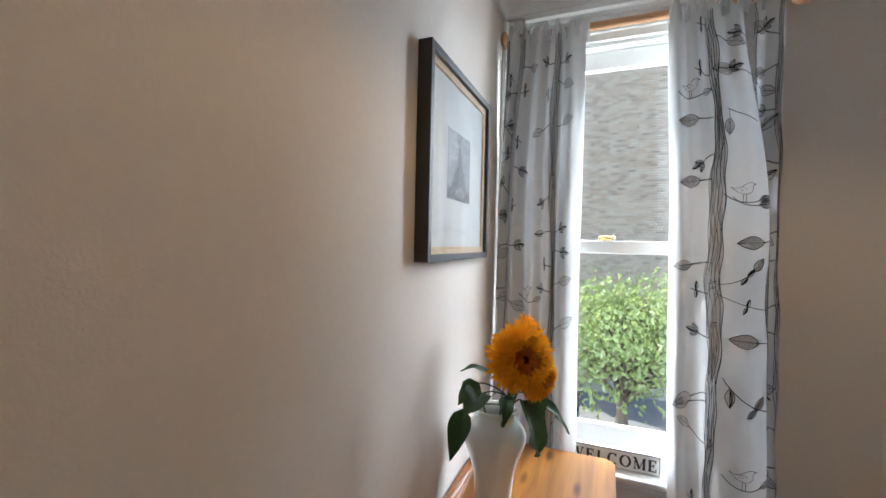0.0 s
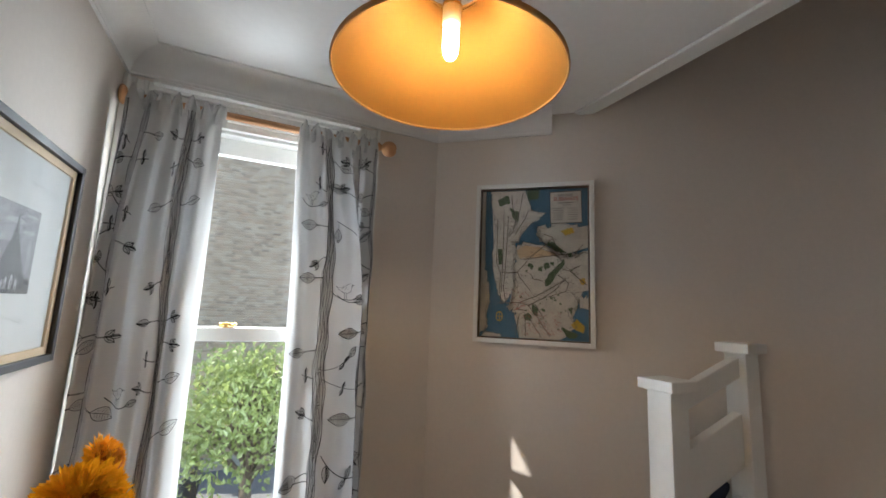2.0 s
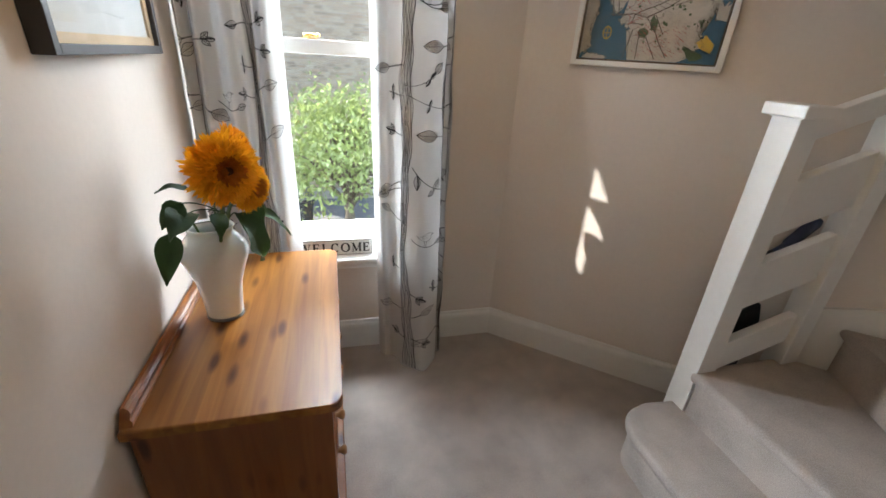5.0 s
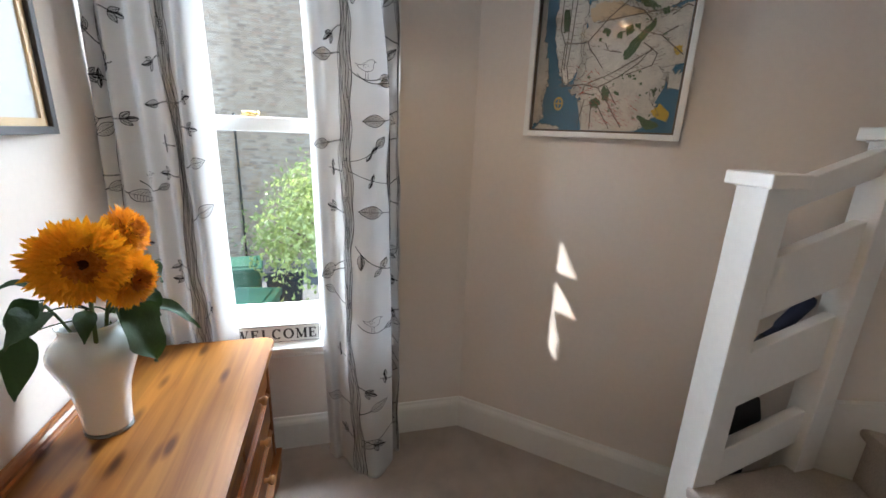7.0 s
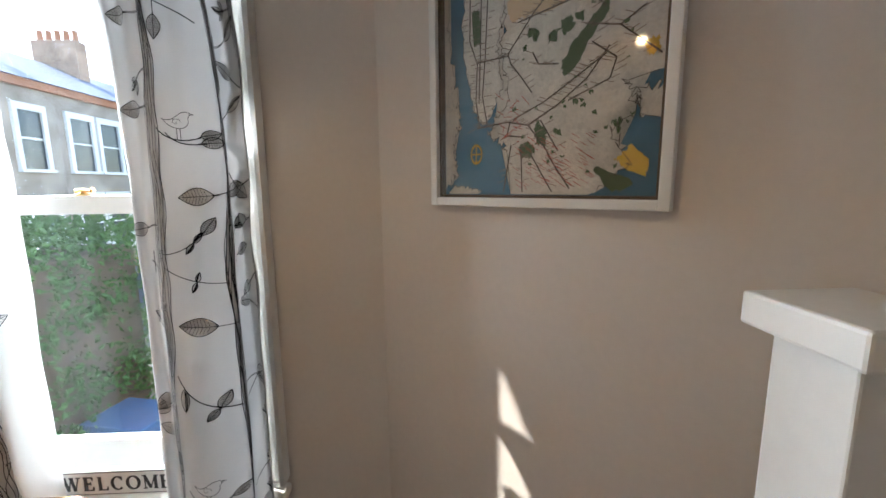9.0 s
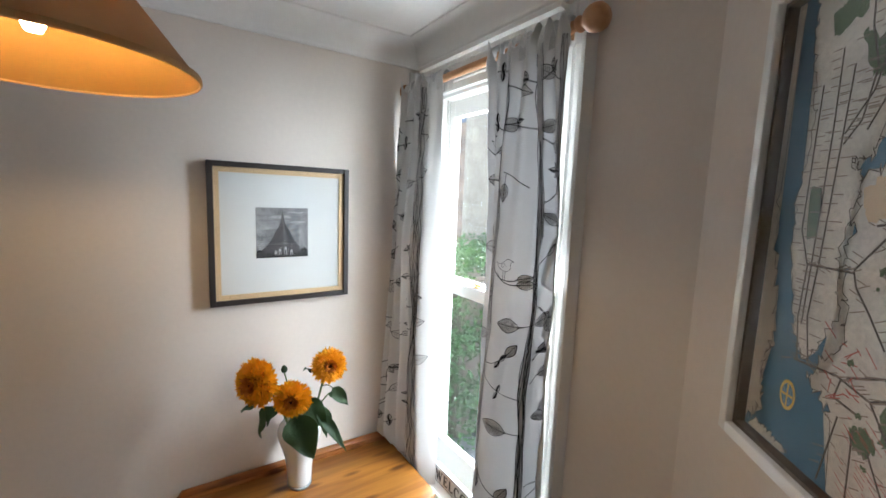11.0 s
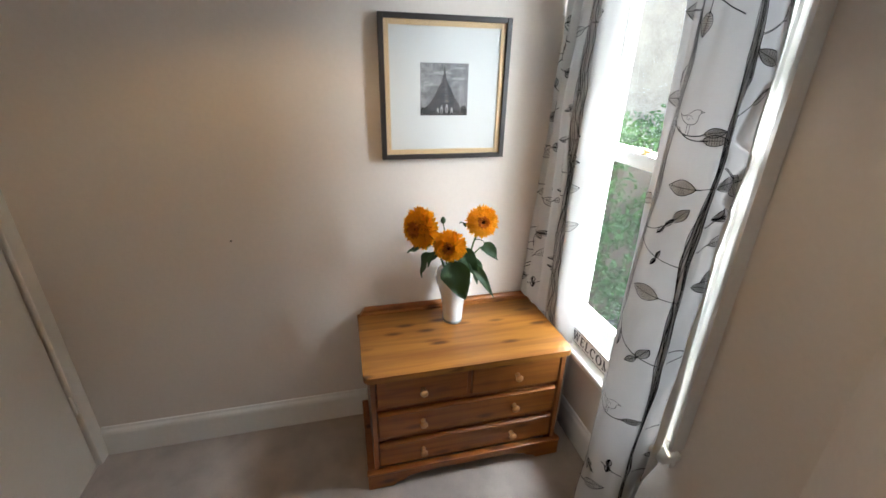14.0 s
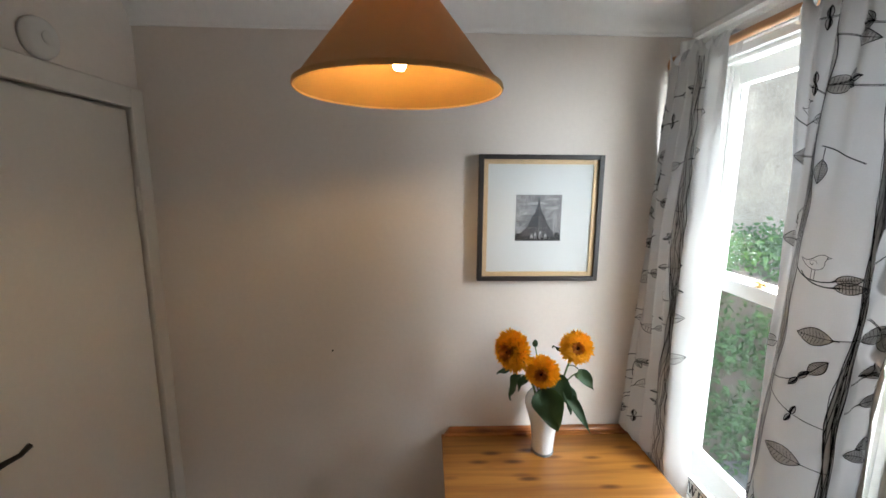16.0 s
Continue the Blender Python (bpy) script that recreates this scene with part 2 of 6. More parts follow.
def sweep(profile, path, bm=None, closed=False):
    """Sweeps a profile of (out, up) along a level path of (x, y); out points to the left of the way, mitred at corners."""
    bm = bm or bmesh.new()
    rings = []
    k = len(path)
    for i, (x, y) in enumerate(path):
        d0 = Vector(path[i]) - Vector(path[i - 1]) if i else Vector(path[1]) - Vector(path[0])
        d1 = Vector(path[i + 1]) - Vector(path[i]) if i < k - 1 else d0
        n0, n1 = Vector((-d0.y, d0.x)).normalized(), Vector((-d1.y, d1.x)).normalized()
        mit = (n0 + n1) / (1 + n0.dot(n1))
        rings.append([bm.verts.new((x + mit.x * o, y + mit.y * o, z)) for o, z in profile])
    for a, b in zip(rings, rings[1:]):
        for j in range(len(profile)):
            q = (j + 1) % len(profile)
            bm.faces.new((a[j], a[q], b[q], b[j]))
    bm.faces.new(rings[0])
    bm.faces.new(rings[-1][::-1])
    return bm


def lathe(profile, bm=None, seg=32, m=None, cap=False):
    """Turns (radius, z) round the z axis."""
    bm = bm or bmesh.new()
    rings = []
    for r, z in profile:
        rings.append([bm.verts.new((r * math.cos(2 * math.pi * i / seg), r * math.sin(2 * math.pi * i / seg), z)) for i in range(seg)])
    for a, b in zip(rings, rings[1:]):
        for i in range(seg):
            bm.faces.new((a[i], a[(i + 1) % seg], b[(i + 1) % seg], b[i]))
    if cap:
        bm.faces.new(rings[0][::-1])
        bm.faces.new(rings[-1])
    if m:
        bmesh.ops.transform(bm, verts=[v for r in rings for v in r], matrix=m)
    return bm


def tube(points, radius, bm=None, seg=10):
    """A round tube along points; radius is one number or one for each point."""
    bm = bm or bmesh.new()
    pts = [Vector(p) for p in points]
    rad = radius if isinstance(radius, (list, tuple)) else [radius] * len(pts)
    rings = []
    for i, p in enumerate(pts):
        d = (pts[min(i + 1, len(pts) - 1)] - pts[max(i - 1, 0)]).normalized()
        a = d.orthogonal().normalized() if not rings else (side - d * side.dot(d)).normalized()
        side = a
        b = d.cross(a)
        rings.append([bm.verts.new(p + rad[i] * (math.cos(2 * math.pi * j / seg) * a + math.sin(2 * math.pi * j / seg) * b)) for j in range(seg)])
    for a, b in zip(rings, rings[1:]):
        for j in range(seg):
            bm.faces.new((a[j], a[(j + 1) % seg], b[(j + 1) % seg], b[j]))
    bm.faces.new(rings[0][::-1])
    bm.faces.new(rings[-1])
    return bm


def bezier(p0, p1, p2, p3, k=12):
    p0, p1, p2, p3 = map(Vector, (p0, p1, p2, p3))
    return [(1 - t) ** 3 * p0 + 3 * (1 - t) ** 2 * t * p1 + 3 * (1 - t) * t * t * p2 + t**3 * p3 for t in (i / k for i in range(k + 1))]


# ---- the landing: plan and shell ----
XL, YW, YB, ZC = -0.42, 1.735, -0.46, 2.43
CORNER = Vector((0.847, 1.735))
ALONG = Vector((math.cos(radians(41)), -math.sin(radians(41))))
INTO = Vector((-math.sin(radians(41)), -math.cos(radians(41))))
WALL_END = CORNER + ALONG * 1.95
STAIR_EDGE = 1.385


def on_map_wall(s, out=0.0):
    """The plan point s metres along the slanting wall and out metres into the room."""
    p = CORNER + ALONG * s + INTO * out
    return (p.x, p.y)


structure("floor", prism([(XL, YB), (WALL_END.x, YB), tuple(WALL_END), tuple(CORNER), (XL, YW)], -0.15, 0.0), CARPET, "taupe fitted carpet on the landing floor", "carpet")
structure("wall_west", one_box(XL - 0.14, XL, YB - 0.14, 1.895, -0.15, 2.7), WALL, "smooth taupe painted wall behind the chest", "wall")
wb = bmesh.new()
OX0, OX1, OZ0, OZ1 = -0.325, 0.445, 0.50, 2.22
box(wb, XL, OX0, YW, 1.895, -0.15, 2.7)
box(wb, OX1, 0.98, YW, 1.895, -0.15, 2.7)
box(wb, OX0, OX1, YW, 1.895, -0.15, OZ0)
box(wb, OX0, OX1, YW, 1.895, OZ1, 2.7)
structure("wall_north", wb, WALL, "taupe painted wall with a tall sash window opening", "wall")
structure("wall_northeast", prism([tuple(CORNER), on_map_wall(1.95), on_map_wall(1.95, -0.14), on_map_wall(-0.02, -0.14)], -0.15, 4.8), WALL, "slanting taupe painted wall running up the stairwell", "wall")
structure("wall_east", one_box(WALL_END.x, WALL_END.x + 0.14, YB - 0.14, WALL_END.y + 0.1, -0.15, 4.8), WALL, "taupe painted stairwell wall", "wall")
bw = bmesh.new()
box(bw, XL - 0.14, -0.36, YB - 0.14, YB, -0.15, 4.8)
box(bw, 0.425, WALL_END.x + 0.14, YB - 0.14, YB, -0.15, 4.8)
box(bw, -0.36, 0.425, YB - 0.14, YB, 2.03, 4.8)
# unseen backing behind the door leaf, added to stop daylight at its gap
box(bw, -0.36, 0.425, YB - 0.14, YB - 0.05, -0.15, 2.03)
structure("wall_south", bw, WALL, "taupe painted wall with a white door", "wall")
cedge = on_map_wall((STAIR_EDGE - CORNER.x) / ALONG.x)
structure("ceiling", prism([(XL, YB), (STAIR_EDGE, YB), cedge, tuple(CORNER), (XL, YW)], ZC, ZC + 0.12), CEIL, "white painted plaster ceiling", "ceiling")
structure("stairwell_upper_wall", one_box(STAIR_EDGE - 0.12, STAIR_EDGE - 0.004, YB, cedge[1] + 0.1, ZC + 0.12, 4.8), WALL, "taupe wall above the ceiling edge", "wall")
structure("stairwell_ceiling", prism([(STAIR_EDGE - 0.1, YB), (WALL_END.x, YB), tuple(WALL_END), cedge], 4.78, 4.9), CEIL, "white ceiling high over the stairs", "ceiling")

cove = [(0.0, ZC), (0.0, 2.332), (0.010, 2.332), (0.010, 2.340)]
cove += [(0.100 - 0.088 * math.cos(a), 2.338 + 0.085 * math.sin(a)) for a in (radians(6 * i) for i in range(1, 15))]
cove += [(0.102, 2.424), (0.104, ZC)]
structure("cove_trim", sweep(cove, [on_map_wall(0.55), tuple(CORNER), (XL, YW), (XL, YB)]), CEIL, "white plaster cove between wall and ceiling", "cornice")
structure("ceiling_edge_trim", box(one_box(STAIR_EDGE - 0.058, STAIR_EDGE + 0.018, YB, cedge[1] + 0.03, ZC - 0.014, ZC + 0.0, 0.004), STAIR_EDGE, STAIR_EDGE + 0.018, YB, cedge[1] + 0.01, ZC - 0.012, ZC + 0.14, 0.003), WHITE, "white painted board along the edge of the stair opening", "trim")
skirt = [(0, 0), (0.019, 0), (0.019, 0.120), (0.016, 0.132), (0.009, 0.142), (0.006, 0.152), (0, 0.155)]
structure("baseboard", sweep(skirt, [on_map_wall(1.16), tuple(CORNER), (XL, YW), (XL, YB + 0.022)]), WHITE, "white gloss moulded skirting board", "skirting")

# ---- stairs ----
STEP = 0.185


def step(name, plan, top, label):
    """A carpeted step: a tread with a rounded nose over a riser set back under it."""
    bm = bmesh.new()
    c = sum((Vector(p) for p in plan), Vector((0, 0))) / len(plan)
    inner = []
    for p in plan:
        v = Vector(p) - c
        inner.append(tuple(c + v * max(0.5, (v.length - 0.024) / v.length)))
    prism(inner, max(0.0, top - STEP - 0.02), top - 0.03, bm)
    t = bmesh.new()
    prism(plan, top - 0.046, top, t)
    bmesh.ops.bevel(t, geom=[e for e in t.edges if abs(e.verts[0].co.z - e.verts[1].co.z) < 1e-5], offset=0.02, segments=4, affect="EDGES", profile=0.5)
    me = bpy.data.meshes.new("tmp")
    t.to_mesh(me)
    t.free()
    bm.from_mesh(me)
    bpy.data.meshes.remove(me)
    ob = obj(name, bm, CARPET, None, True)
    me = ob.data
    me.set_sharp_from_angle(angle=radians(50))
    return tagged(ob, label, "stair step", "carpeted stair steps", "structure")


def arc(cx, cy, r, a0, a1, k=8):
    return [(cx + r * math.cos(radians(a0 + (a1 - a0) * i / k)), cy + r * math.sin(radians(a0 + (a1 - a0) * i / k))) for i in range(k + 1)]


PIVOT = (1.33, -0.30)
step("stair_step", [(1.36, YB + 0.01), (1.36, 0.935)] + arc(1.185, 0.81, 0.125, 90, 180) + [(1.06, YB + 0.01)], STEP, "taupe carpeted bottom step with a rounded end")
step("stair_step", [(1.315, YB + 0.01), (1.345, YB + 0.01), (1.90, 0.70), (1.885, 0.79), (1.79, 0.880), (1.70, 0.902), (1.335, 0.902), (1.315, 0.88)], 2 * STEP, "taupe carpeted winding step beside the banister")
step("stair_step", [PIVOT, (2.295, 0.435), (1.865, 0.818), (1.825, 0.74)], 3 * STEP, "taupe carpeted winding step against the slanting wall")
step("stair_step", [PIVOT, (1.33, YB + 0.01), (2.30, YB + 0.01), (2.30, 0.40)], 4 * STEP, "taupe carpeted upper winding step")

# string board that follows the stairs on the slanting wall
sb = bmesh.new()
outline = [(1.205, 0.0), (1.95, 0.0), (1.95, 0.86), (1.75, 0.74), (1.50, 0.665), (1.36, 0.625), (1.30, 0.607), (1.275, 0.585), (1.245, 0.50), (1.205, 0.40)]
front = [sb.verts.new((*on_map_wall(s, 0.022), z)) for s, z in outline]
back = [sb.verts.new((*on_map_wall(s, 0.0), z)) for s, z in outline]
sb.faces.new(front)
sb.faces.new(back[::-1])
for i in range(len(outline)):
    j = (i + 1) % len(outline)
    sb.faces.new((front[i], front[j], back[j], back[i]))
structure("stair_string_trim", sb, WHITE, "white painted string board along the stairs", "trim")

# banister: two square newels with flat caps and four sloping boards
banister = thing("banister", (1.55, 0.92, 0.0), "white painted banister with square newel posts and wide sloping boards", "banister")


def newel(x0, x1, y0, y1, z0, top, name):
    post = part(name, one_box(x0, x1, y0, y1, z0, top - 0.032, 0.003), WHITE, banister)
    cap = bmesh.new()
    box(cap, x0 - 0.021, x1 + 0.021, y0 - 0.021, y1 + 0.021, top - 0.036, top, 0.004, 2)
    box(cap, x0 - 0.004, x1 + 0.004, y0 - 0.004, y1 + 0.004, top - 0.040, top - 0.036)
    part("cap", cap, WHITE, post)


newel(1.325, 1.410, 0.872, 0.960, 0.10, 1.315, "newel_post")
newel(1.708, 1.786, 0.856, 0.932, 0.30, 1.437, "newel_post")
for z_left, deep in ((1.288, 0.072), (1.093, 0.180), (0.812, 0.176), (0.486, 0.12)):
    bm = bmesh.new()
    vs = []
    for y in (0.880, 0.914):
        for x, z in ((1.408, z_left - deep), (1.710, z_left - deep + 0.098), (1.710, z_left + 0.098), (1.408, z_left)):
            vs.append(bm.verts.new((x, y, z)))
    bm.faces.new(vs[:4])
    bm.faces.new(vs[4:][::-1])
    for i in range(4):
        bm.faces.new((vs[i], vs[(i + 1) % 4], vs[4 + (i + 1) % 4], vs[4 + i]))
    bmesh.ops.bevel(bm, geom=list(bm.edges), offset=0.003, segments=2, affect="EDGES", profile=0.5)
    part("board", bm, WHITE, banister)

# ---- door, in the wall behind the first viewpoint ----
door = tagged(new("door_1"), "closed plain white painted door with a dark lever handle", "door", "", "structure")
door.matrix_basis = pose(0.03, YB, 0)
door.matrix_world = door.matrix_basis
leaf = bmesh.new()
box(leaf, -0.345, 0.410, YB - 0.045, YB - 0.004, 0.006, 2.012, 0.002)
DOOR_PAINT = material("cream_door_paint", (0.70, 0.655, 0.59), 0.42, spread=0.03, scale=3, fine=60, bump=0.05, bump_scale=90)
part("door_leaf", leaf, DOOR_PAINT, door)
arch = bmesh.new()
for x0, x1, z0, z1 in ((-0.418, -0.349, 0, 2.095), (0.414, 0.480, 0, 2.095), (-0.349, 0.414, 2.020, 2.095)):
    box(arch, x0, x1, YB, YB + 0.018, z0, z1, 0.004)
part("architrave", arch, DOOR_PAINT, door)
IRON = material("dark_iron", (0.05, 0.045, 0.04), 0.4, metal=0.8)
hd = bmesh.new()
lathe([(0.0, 0), (0.026, 0), (0.026, 0.006), (0.010, 0.010), (0.009, 0.045), (0.0, 0.046)], hd, 20, Matrix.Translation((0.345, YB - 0.004, 1.03)) @ Matrix.Rotation(radians(-90), 4, "X"))
tube([(0.345, YB + 0.036, 1.03), (0.32, YB + 0.042, 1.034), (0.28, YB + 0.044, 1.030), (0.25, YB + 0.043, 1.038)], [0.008, 0.008, 0.007, 0.009], hd)
part("door_handle", hd, IRON, door, "dark lever handle", True)
hg = bmesh.new()
for z in (0.35, 1.68):
    lathe([(0.0, -0.045), (0.006, -0.045), (0.006, 0.045), (0.0, 0.045)], hg, 10, Matrix.Translation((-0.347, YB + 0.003, z)))
part("hinge", hg, DOOR_PAINT, door)
alarm = thing("smoke_alarm", (0.0, YB, 2.155), "round white plastic alarm on the wall above the door", "smoke alarm")
PLASTIC = material("white_plastic", (0.72, 0.70, 0.66), 0.4, spread=0.02)
am = Matrix.Translation((0.0, YB, 2.155)) @ Matrix.Rotation(radians(-90), 4, "X")
part("base", lathe([(0, 0), (0.056, 0), (0.058, 0.012), (0.054, 0.024), (0.044, 0.031), (0, 0.034)], None, 40, am), PLASTIC, alarm, "", True)
part("button", lathe([(0.012, 0.0335), (0.0185, 0.0345), (0.020, 0.038), (0.017, 0.040), (0.0, 0.040)], None, 28, am), PLASTIC, alarm, "", True)

nail = tagged(obj("nail", lathe([(0.0, 0.0), (0.0016, 0.0), (0.0016, 0.006), (0.0042, 0.007), (0.0036, 0.009), (0.0, 0.0095)], None, 12, Matrix.Translation((XL, 0.253, 1.018)) @ Matrix.Rotation(radians(90), 4, "Y")), IRON), "small dark nail head in the painted wall", "nail")

# ---- sash window ----
window = tagged(new("window_1"), "tall white painted sash window of two clear panes", "window", "", "structure")
window.matrix_basis = pose(0.06, YW, 0.53)
window.matrix_world = window.matrix_basis
jb = bmesh.new()
box(jb, OX0, OX0 + 0.022, YW + 0.001, 1.893, OZ0, OZ1)
box(jb, OX1 - 0.022, OX1, YW + 0.001, 1.893, OZ0, OZ1)
box(jb, OX0 + 0.022, OX1 - 0.022, YW + 0.001, 1.893, OZ1 - 0.025, OZ1)
for x in (OX0 + 0.022, OX1 - 0.037):
    box(jb, x, x + 0.015, YW + 0.022, YW + 0.036, OZ0 + 0.03, OZ1 - 0.025, 0.003)
    box(jb, x, x + 0.012, 1.822, 1.830, OZ0 + 0.03, OZ1 - 0.025)
box(jb, OX0 + 0.037, OX1 - 0.037, YW + 0.022, YW + 0.036, OZ1 - 0.040, OZ1 - 0.0255, 0.003)
part("window_frame", jb, WHITE, window)


def moulding(x_in, x_out):
    """Stepped architrave from its inner to its outer edge, as (across, forward) pairs."""
    w = x_out - x_in
    return [(x_in, 0), (x_in, 0.016), (x_in + 0.20 * w, 0.018), (x_in + 0.24 * w, 0.024), (x_in + 0.34 * w, 0.026), (x_in + 0.40 * w, 0.019), (x_in + 0.62 * w, 0.020), (x_in + 0.66 * w, 0.028), (x_in + 0.80 * w, 0.032), (x_in + 0.86 * w, 0.049), (x_out, 0.049), (x_out, 0)]


ab = bmesh.new()
prism([(x, YW - o) for x, o in moulding(OX1 + 0.002, OX1 + 0.094)], 0.548, 2.312, ab)
prism([(x, YW - o) for x, o in moulding(OX0 - 0.002, XL + 0.004)], 0.548, 2.312, ab)
hm = [(o, z) for z, o in moulding(OZ1 + 0.002, OZ1 + 0.092)]
lo = [ab.verts.new((OX0 - 0.002, YW - o, z)) for o, z in hm]
hi = [ab.verts.new((OX1 + 0.002, YW - o, z)) for o, z in hm]
ab.faces.new(lo)
ab.faces.new(hi[::-1])
for i in range(len(hm)):
    j = (i + 1) % len(hm)
    ab.faces.new((lo[i], lo[j], hi[j], hi[i]))
part("architrave", ab, WHITE, window)
sl = bmesh.new()
box(sl, XL + 0.003, 0.545, 1.655, YW - 0.002, 0.500, 0.530, 0.009, 3)
box(sl, OX0 + 0.023, OX1 - 0.023, YW - 0.002, 1.80, 0.500, 0.530)
box(sl, XL + 0.01, 0.53, YW - 0.022, YW - 0.001, 0.455, 0.500, 0.004)
part("window_sill", sl, WHITE, window)


def sash(name, y0, y1, z0, z1, bottom, top):
    bm = bmesh.new()
    a, b = OX0 + 0.024, OX1 - 0.024
    box(bm, a, a + 0.044, y0, y1, z0, z1, 0.003)
    box(bm, b - 0.044, b, y0, y1, z0, z1, 0.003)
    box(bm, a + 0.044, b - 0.044, y0, y1, z0, z0 + bottom, 0.003)
    box(bm, a + 0.044, b - 0.044, y0, y1, z1 - top, z1, 0.003)
    for x0, x1, u, v in ((a + 0.044, a + 0.051, z0 + bottom, z1 - top), (b - 0.051, b - 0.044, z0 + bottom, z1 - top)):
        box(bm, x0, x1, y0 + 0.008, y1 - 0.006, u, v)
    s = part(name, bm, WHITE, window)
    g = part("pane", one_box(a + 0.046, b - 0.046, (y0 + y1) / 2 - 0.002, (y0 + y1) / 2 + 0.002, z0 + bottom - 0.004, z1 - top + 0.004), GLASS, s)
    g.visible_shadow = False
    return s


lower = sash("lower_sash", 1.778, 1.814, 0.532, 1.408, 0.130, 0.052)
upper = sash("upper_sash", 1.832, 1.868, 1.362, 2.190, 0.046, 0.072)
cb = bmesh.new()
lathe([(0, 0), (0.016, 0), (0.016, 0.004), (0.007, 0.007), (0.006, 0.014), (0, 0.015)], cb, 16, Matrix.Translation((0.0, 1.796, 1.408)))
tube([(-0.022, 1.800, 1.420), (0.0, 1.796, 1.424), (0.026, 1.790, 1.420), (0.034, 1.786, 1.424)], [0.007, 0.005, 0.005, 0.008], cb)
box(cb, -0.03, 0.03, 1.784, 1.806, 1.4085, 1.4115, 0.001)
part("sash_catch", cb, BRASS, lower, "brass sash catch", True)

# ---- pine chest of drawers ----
chest = thing("chest_of_drawers", (-0.18, 1.17, 0.0), "varnished pine chest of four drawers standing by the window", "chest of drawers")
ctop = bmesh.new()
plan = [(-0.412, 0.733), (0.028, 0.733)] + arc(0.028, 0.761, 0.028, -90, 0, 6) + arc(0.028, 1.579, 0.028, 0, 90, 6) + [(-0.412, 1.607)]
prism(plan, 0.584, 0.609, ctop)
bmesh.ops.bevel(ctop, geom=[e for e in ctop.edges if e.verts[0].co.z > 0.6 and e.verts[1].co.z > 0.6], offset=0.006, segments=3, affect="EDGES", profile=0.5)
prism([(x - 0.010 if x > -0.4 else x, 1.17 + (y - 1.17) * 0.976) for x, y in plan], 0.572, 0.585, ctop)
part("top", ctop, PINE_TOP, chest, "pine board top with knots")
up = bmesh.new()
prof = [(0.0, 0.608), (0.026, 0.608), (0.026, 0.618), (0.020, 0.622), (0.022, 0.632), (0.016, 0.640), (0.008, 0.644), (0.0, 0.644)]
ring0 = [up.verts.new((-0.412 + a, 0.745 + (b - 0.608) * 0.7, b)) for a, b in prof]
ring1 = [up.verts.new((-0.412 + a, 1.600 - (b - 0.608) * 0.7, b)) for a, b in prof]
up.faces.new(ring0)
up.faces.new(ring1[::-1])
for i in range(len(prof)):
    j = (i + 1) % len(prof)
    up.faces.new((ring0[i], ring0[j], ring1[j], ring1[i]))
part("back_rail", up, PINE, chest, "moulded pine upstand at the wall")
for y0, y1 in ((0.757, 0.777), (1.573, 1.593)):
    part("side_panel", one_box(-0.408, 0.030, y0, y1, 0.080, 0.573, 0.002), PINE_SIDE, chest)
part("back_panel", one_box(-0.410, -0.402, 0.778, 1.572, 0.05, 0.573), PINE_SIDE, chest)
rails = bmesh.new()
for z, top in ((0.090, 0.102), (0.232, 0.260), (0.396, 0.422), (0.567, 0.573)):
    box(rails, -0.03, 0.008, 0.777, 1.573, z, top)
box(rails, -0.30, 0.008, 1.160, 1.174, 0.422, 0.567)
box(rails, -0.40, -0.03, 0.777, 1.573, 0.092, 0.100)
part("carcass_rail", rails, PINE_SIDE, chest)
KNOB = wood_material("turned_pine_knob", (0.50, 0.25, 0.09), (0.38, 0.16, 0.045), "x", 0.3, knots=False, coat=0.4)


def drawer(y0, y1, z0, z1, knobs):
    bm = bmesh.new()
    box(bm, 0.004, 0.024, y0, y1, z0, z1, 0.004)
    box(bm, -0.36, 0.004, y0 + 0.01, y1 - 0.01, z0 + 0.006, z1 - 0.02)
    box(bm, 0.0235, 0.030, y0 + 0.004, y1 - 0.004, z1 - 0.013, z1 - 0.003, 0.003)
    d = part("drawer", bm, PINE, chest)
    for y in knobs:
        part("knob", lathe([(0.0, 0.0), (0.011, 0.0), (0.009, 0.006), (0.008, 0.012), (0.0135, 0.018), (0.0165, 0.024), (0.0155, 0.030), (0.010, 0.034), (0, 0.035)], None, 20, Matrix.Translation((0.024, y, (z0 + z1) / 2)) @ Matrix.Rotation(radians(90), 4, "Y")), KNOB, d, "turned pine knob", True)


drawer(0.781, 1.156, 0.424, 0.565, (0.967,))
drawer(1.177, 1.570, 0.425, 0.565, (1.374,))
drawer(0.781, 1.569, 0.262, 0.394, (0.967, 1.374))
drawer(0.781, 1.569, 0.104, 0.230, (0.967, 1.374))
fronts = bmesh.new()
out = [(0.725, 0.0), (0.835, 0.0), (0.848, 0.016), (0.880, 0.024), (0.900, 0.040), (0.95, 0.050), (1.05, 0.054)]
pl = [(0.725, 0.088)] + out + [(2.34 - y, z) for y, z in reversed(out)] + [(1.615, 0.088)]
fv = [fronts.verts.new((0.044, y, z)) for y, z in pl]
bv = [fronts.verts.new((0.022, y, z)) for y, z in pl]
fronts.faces.new(fv)
fronts.faces.new(bv[::-1])
for i in range(len(pl)):
    j = (i + 1) % len(pl)
    fronts.faces.new((fv[i], fv[j], bv[j], bv[i]))
box(fronts, 0.022, 0.050, 0.722, 1.618, 0.083, 0.096, 0.004)
part("plinth", fronts, PINE, chest, "shaped plinth with bracket feet")
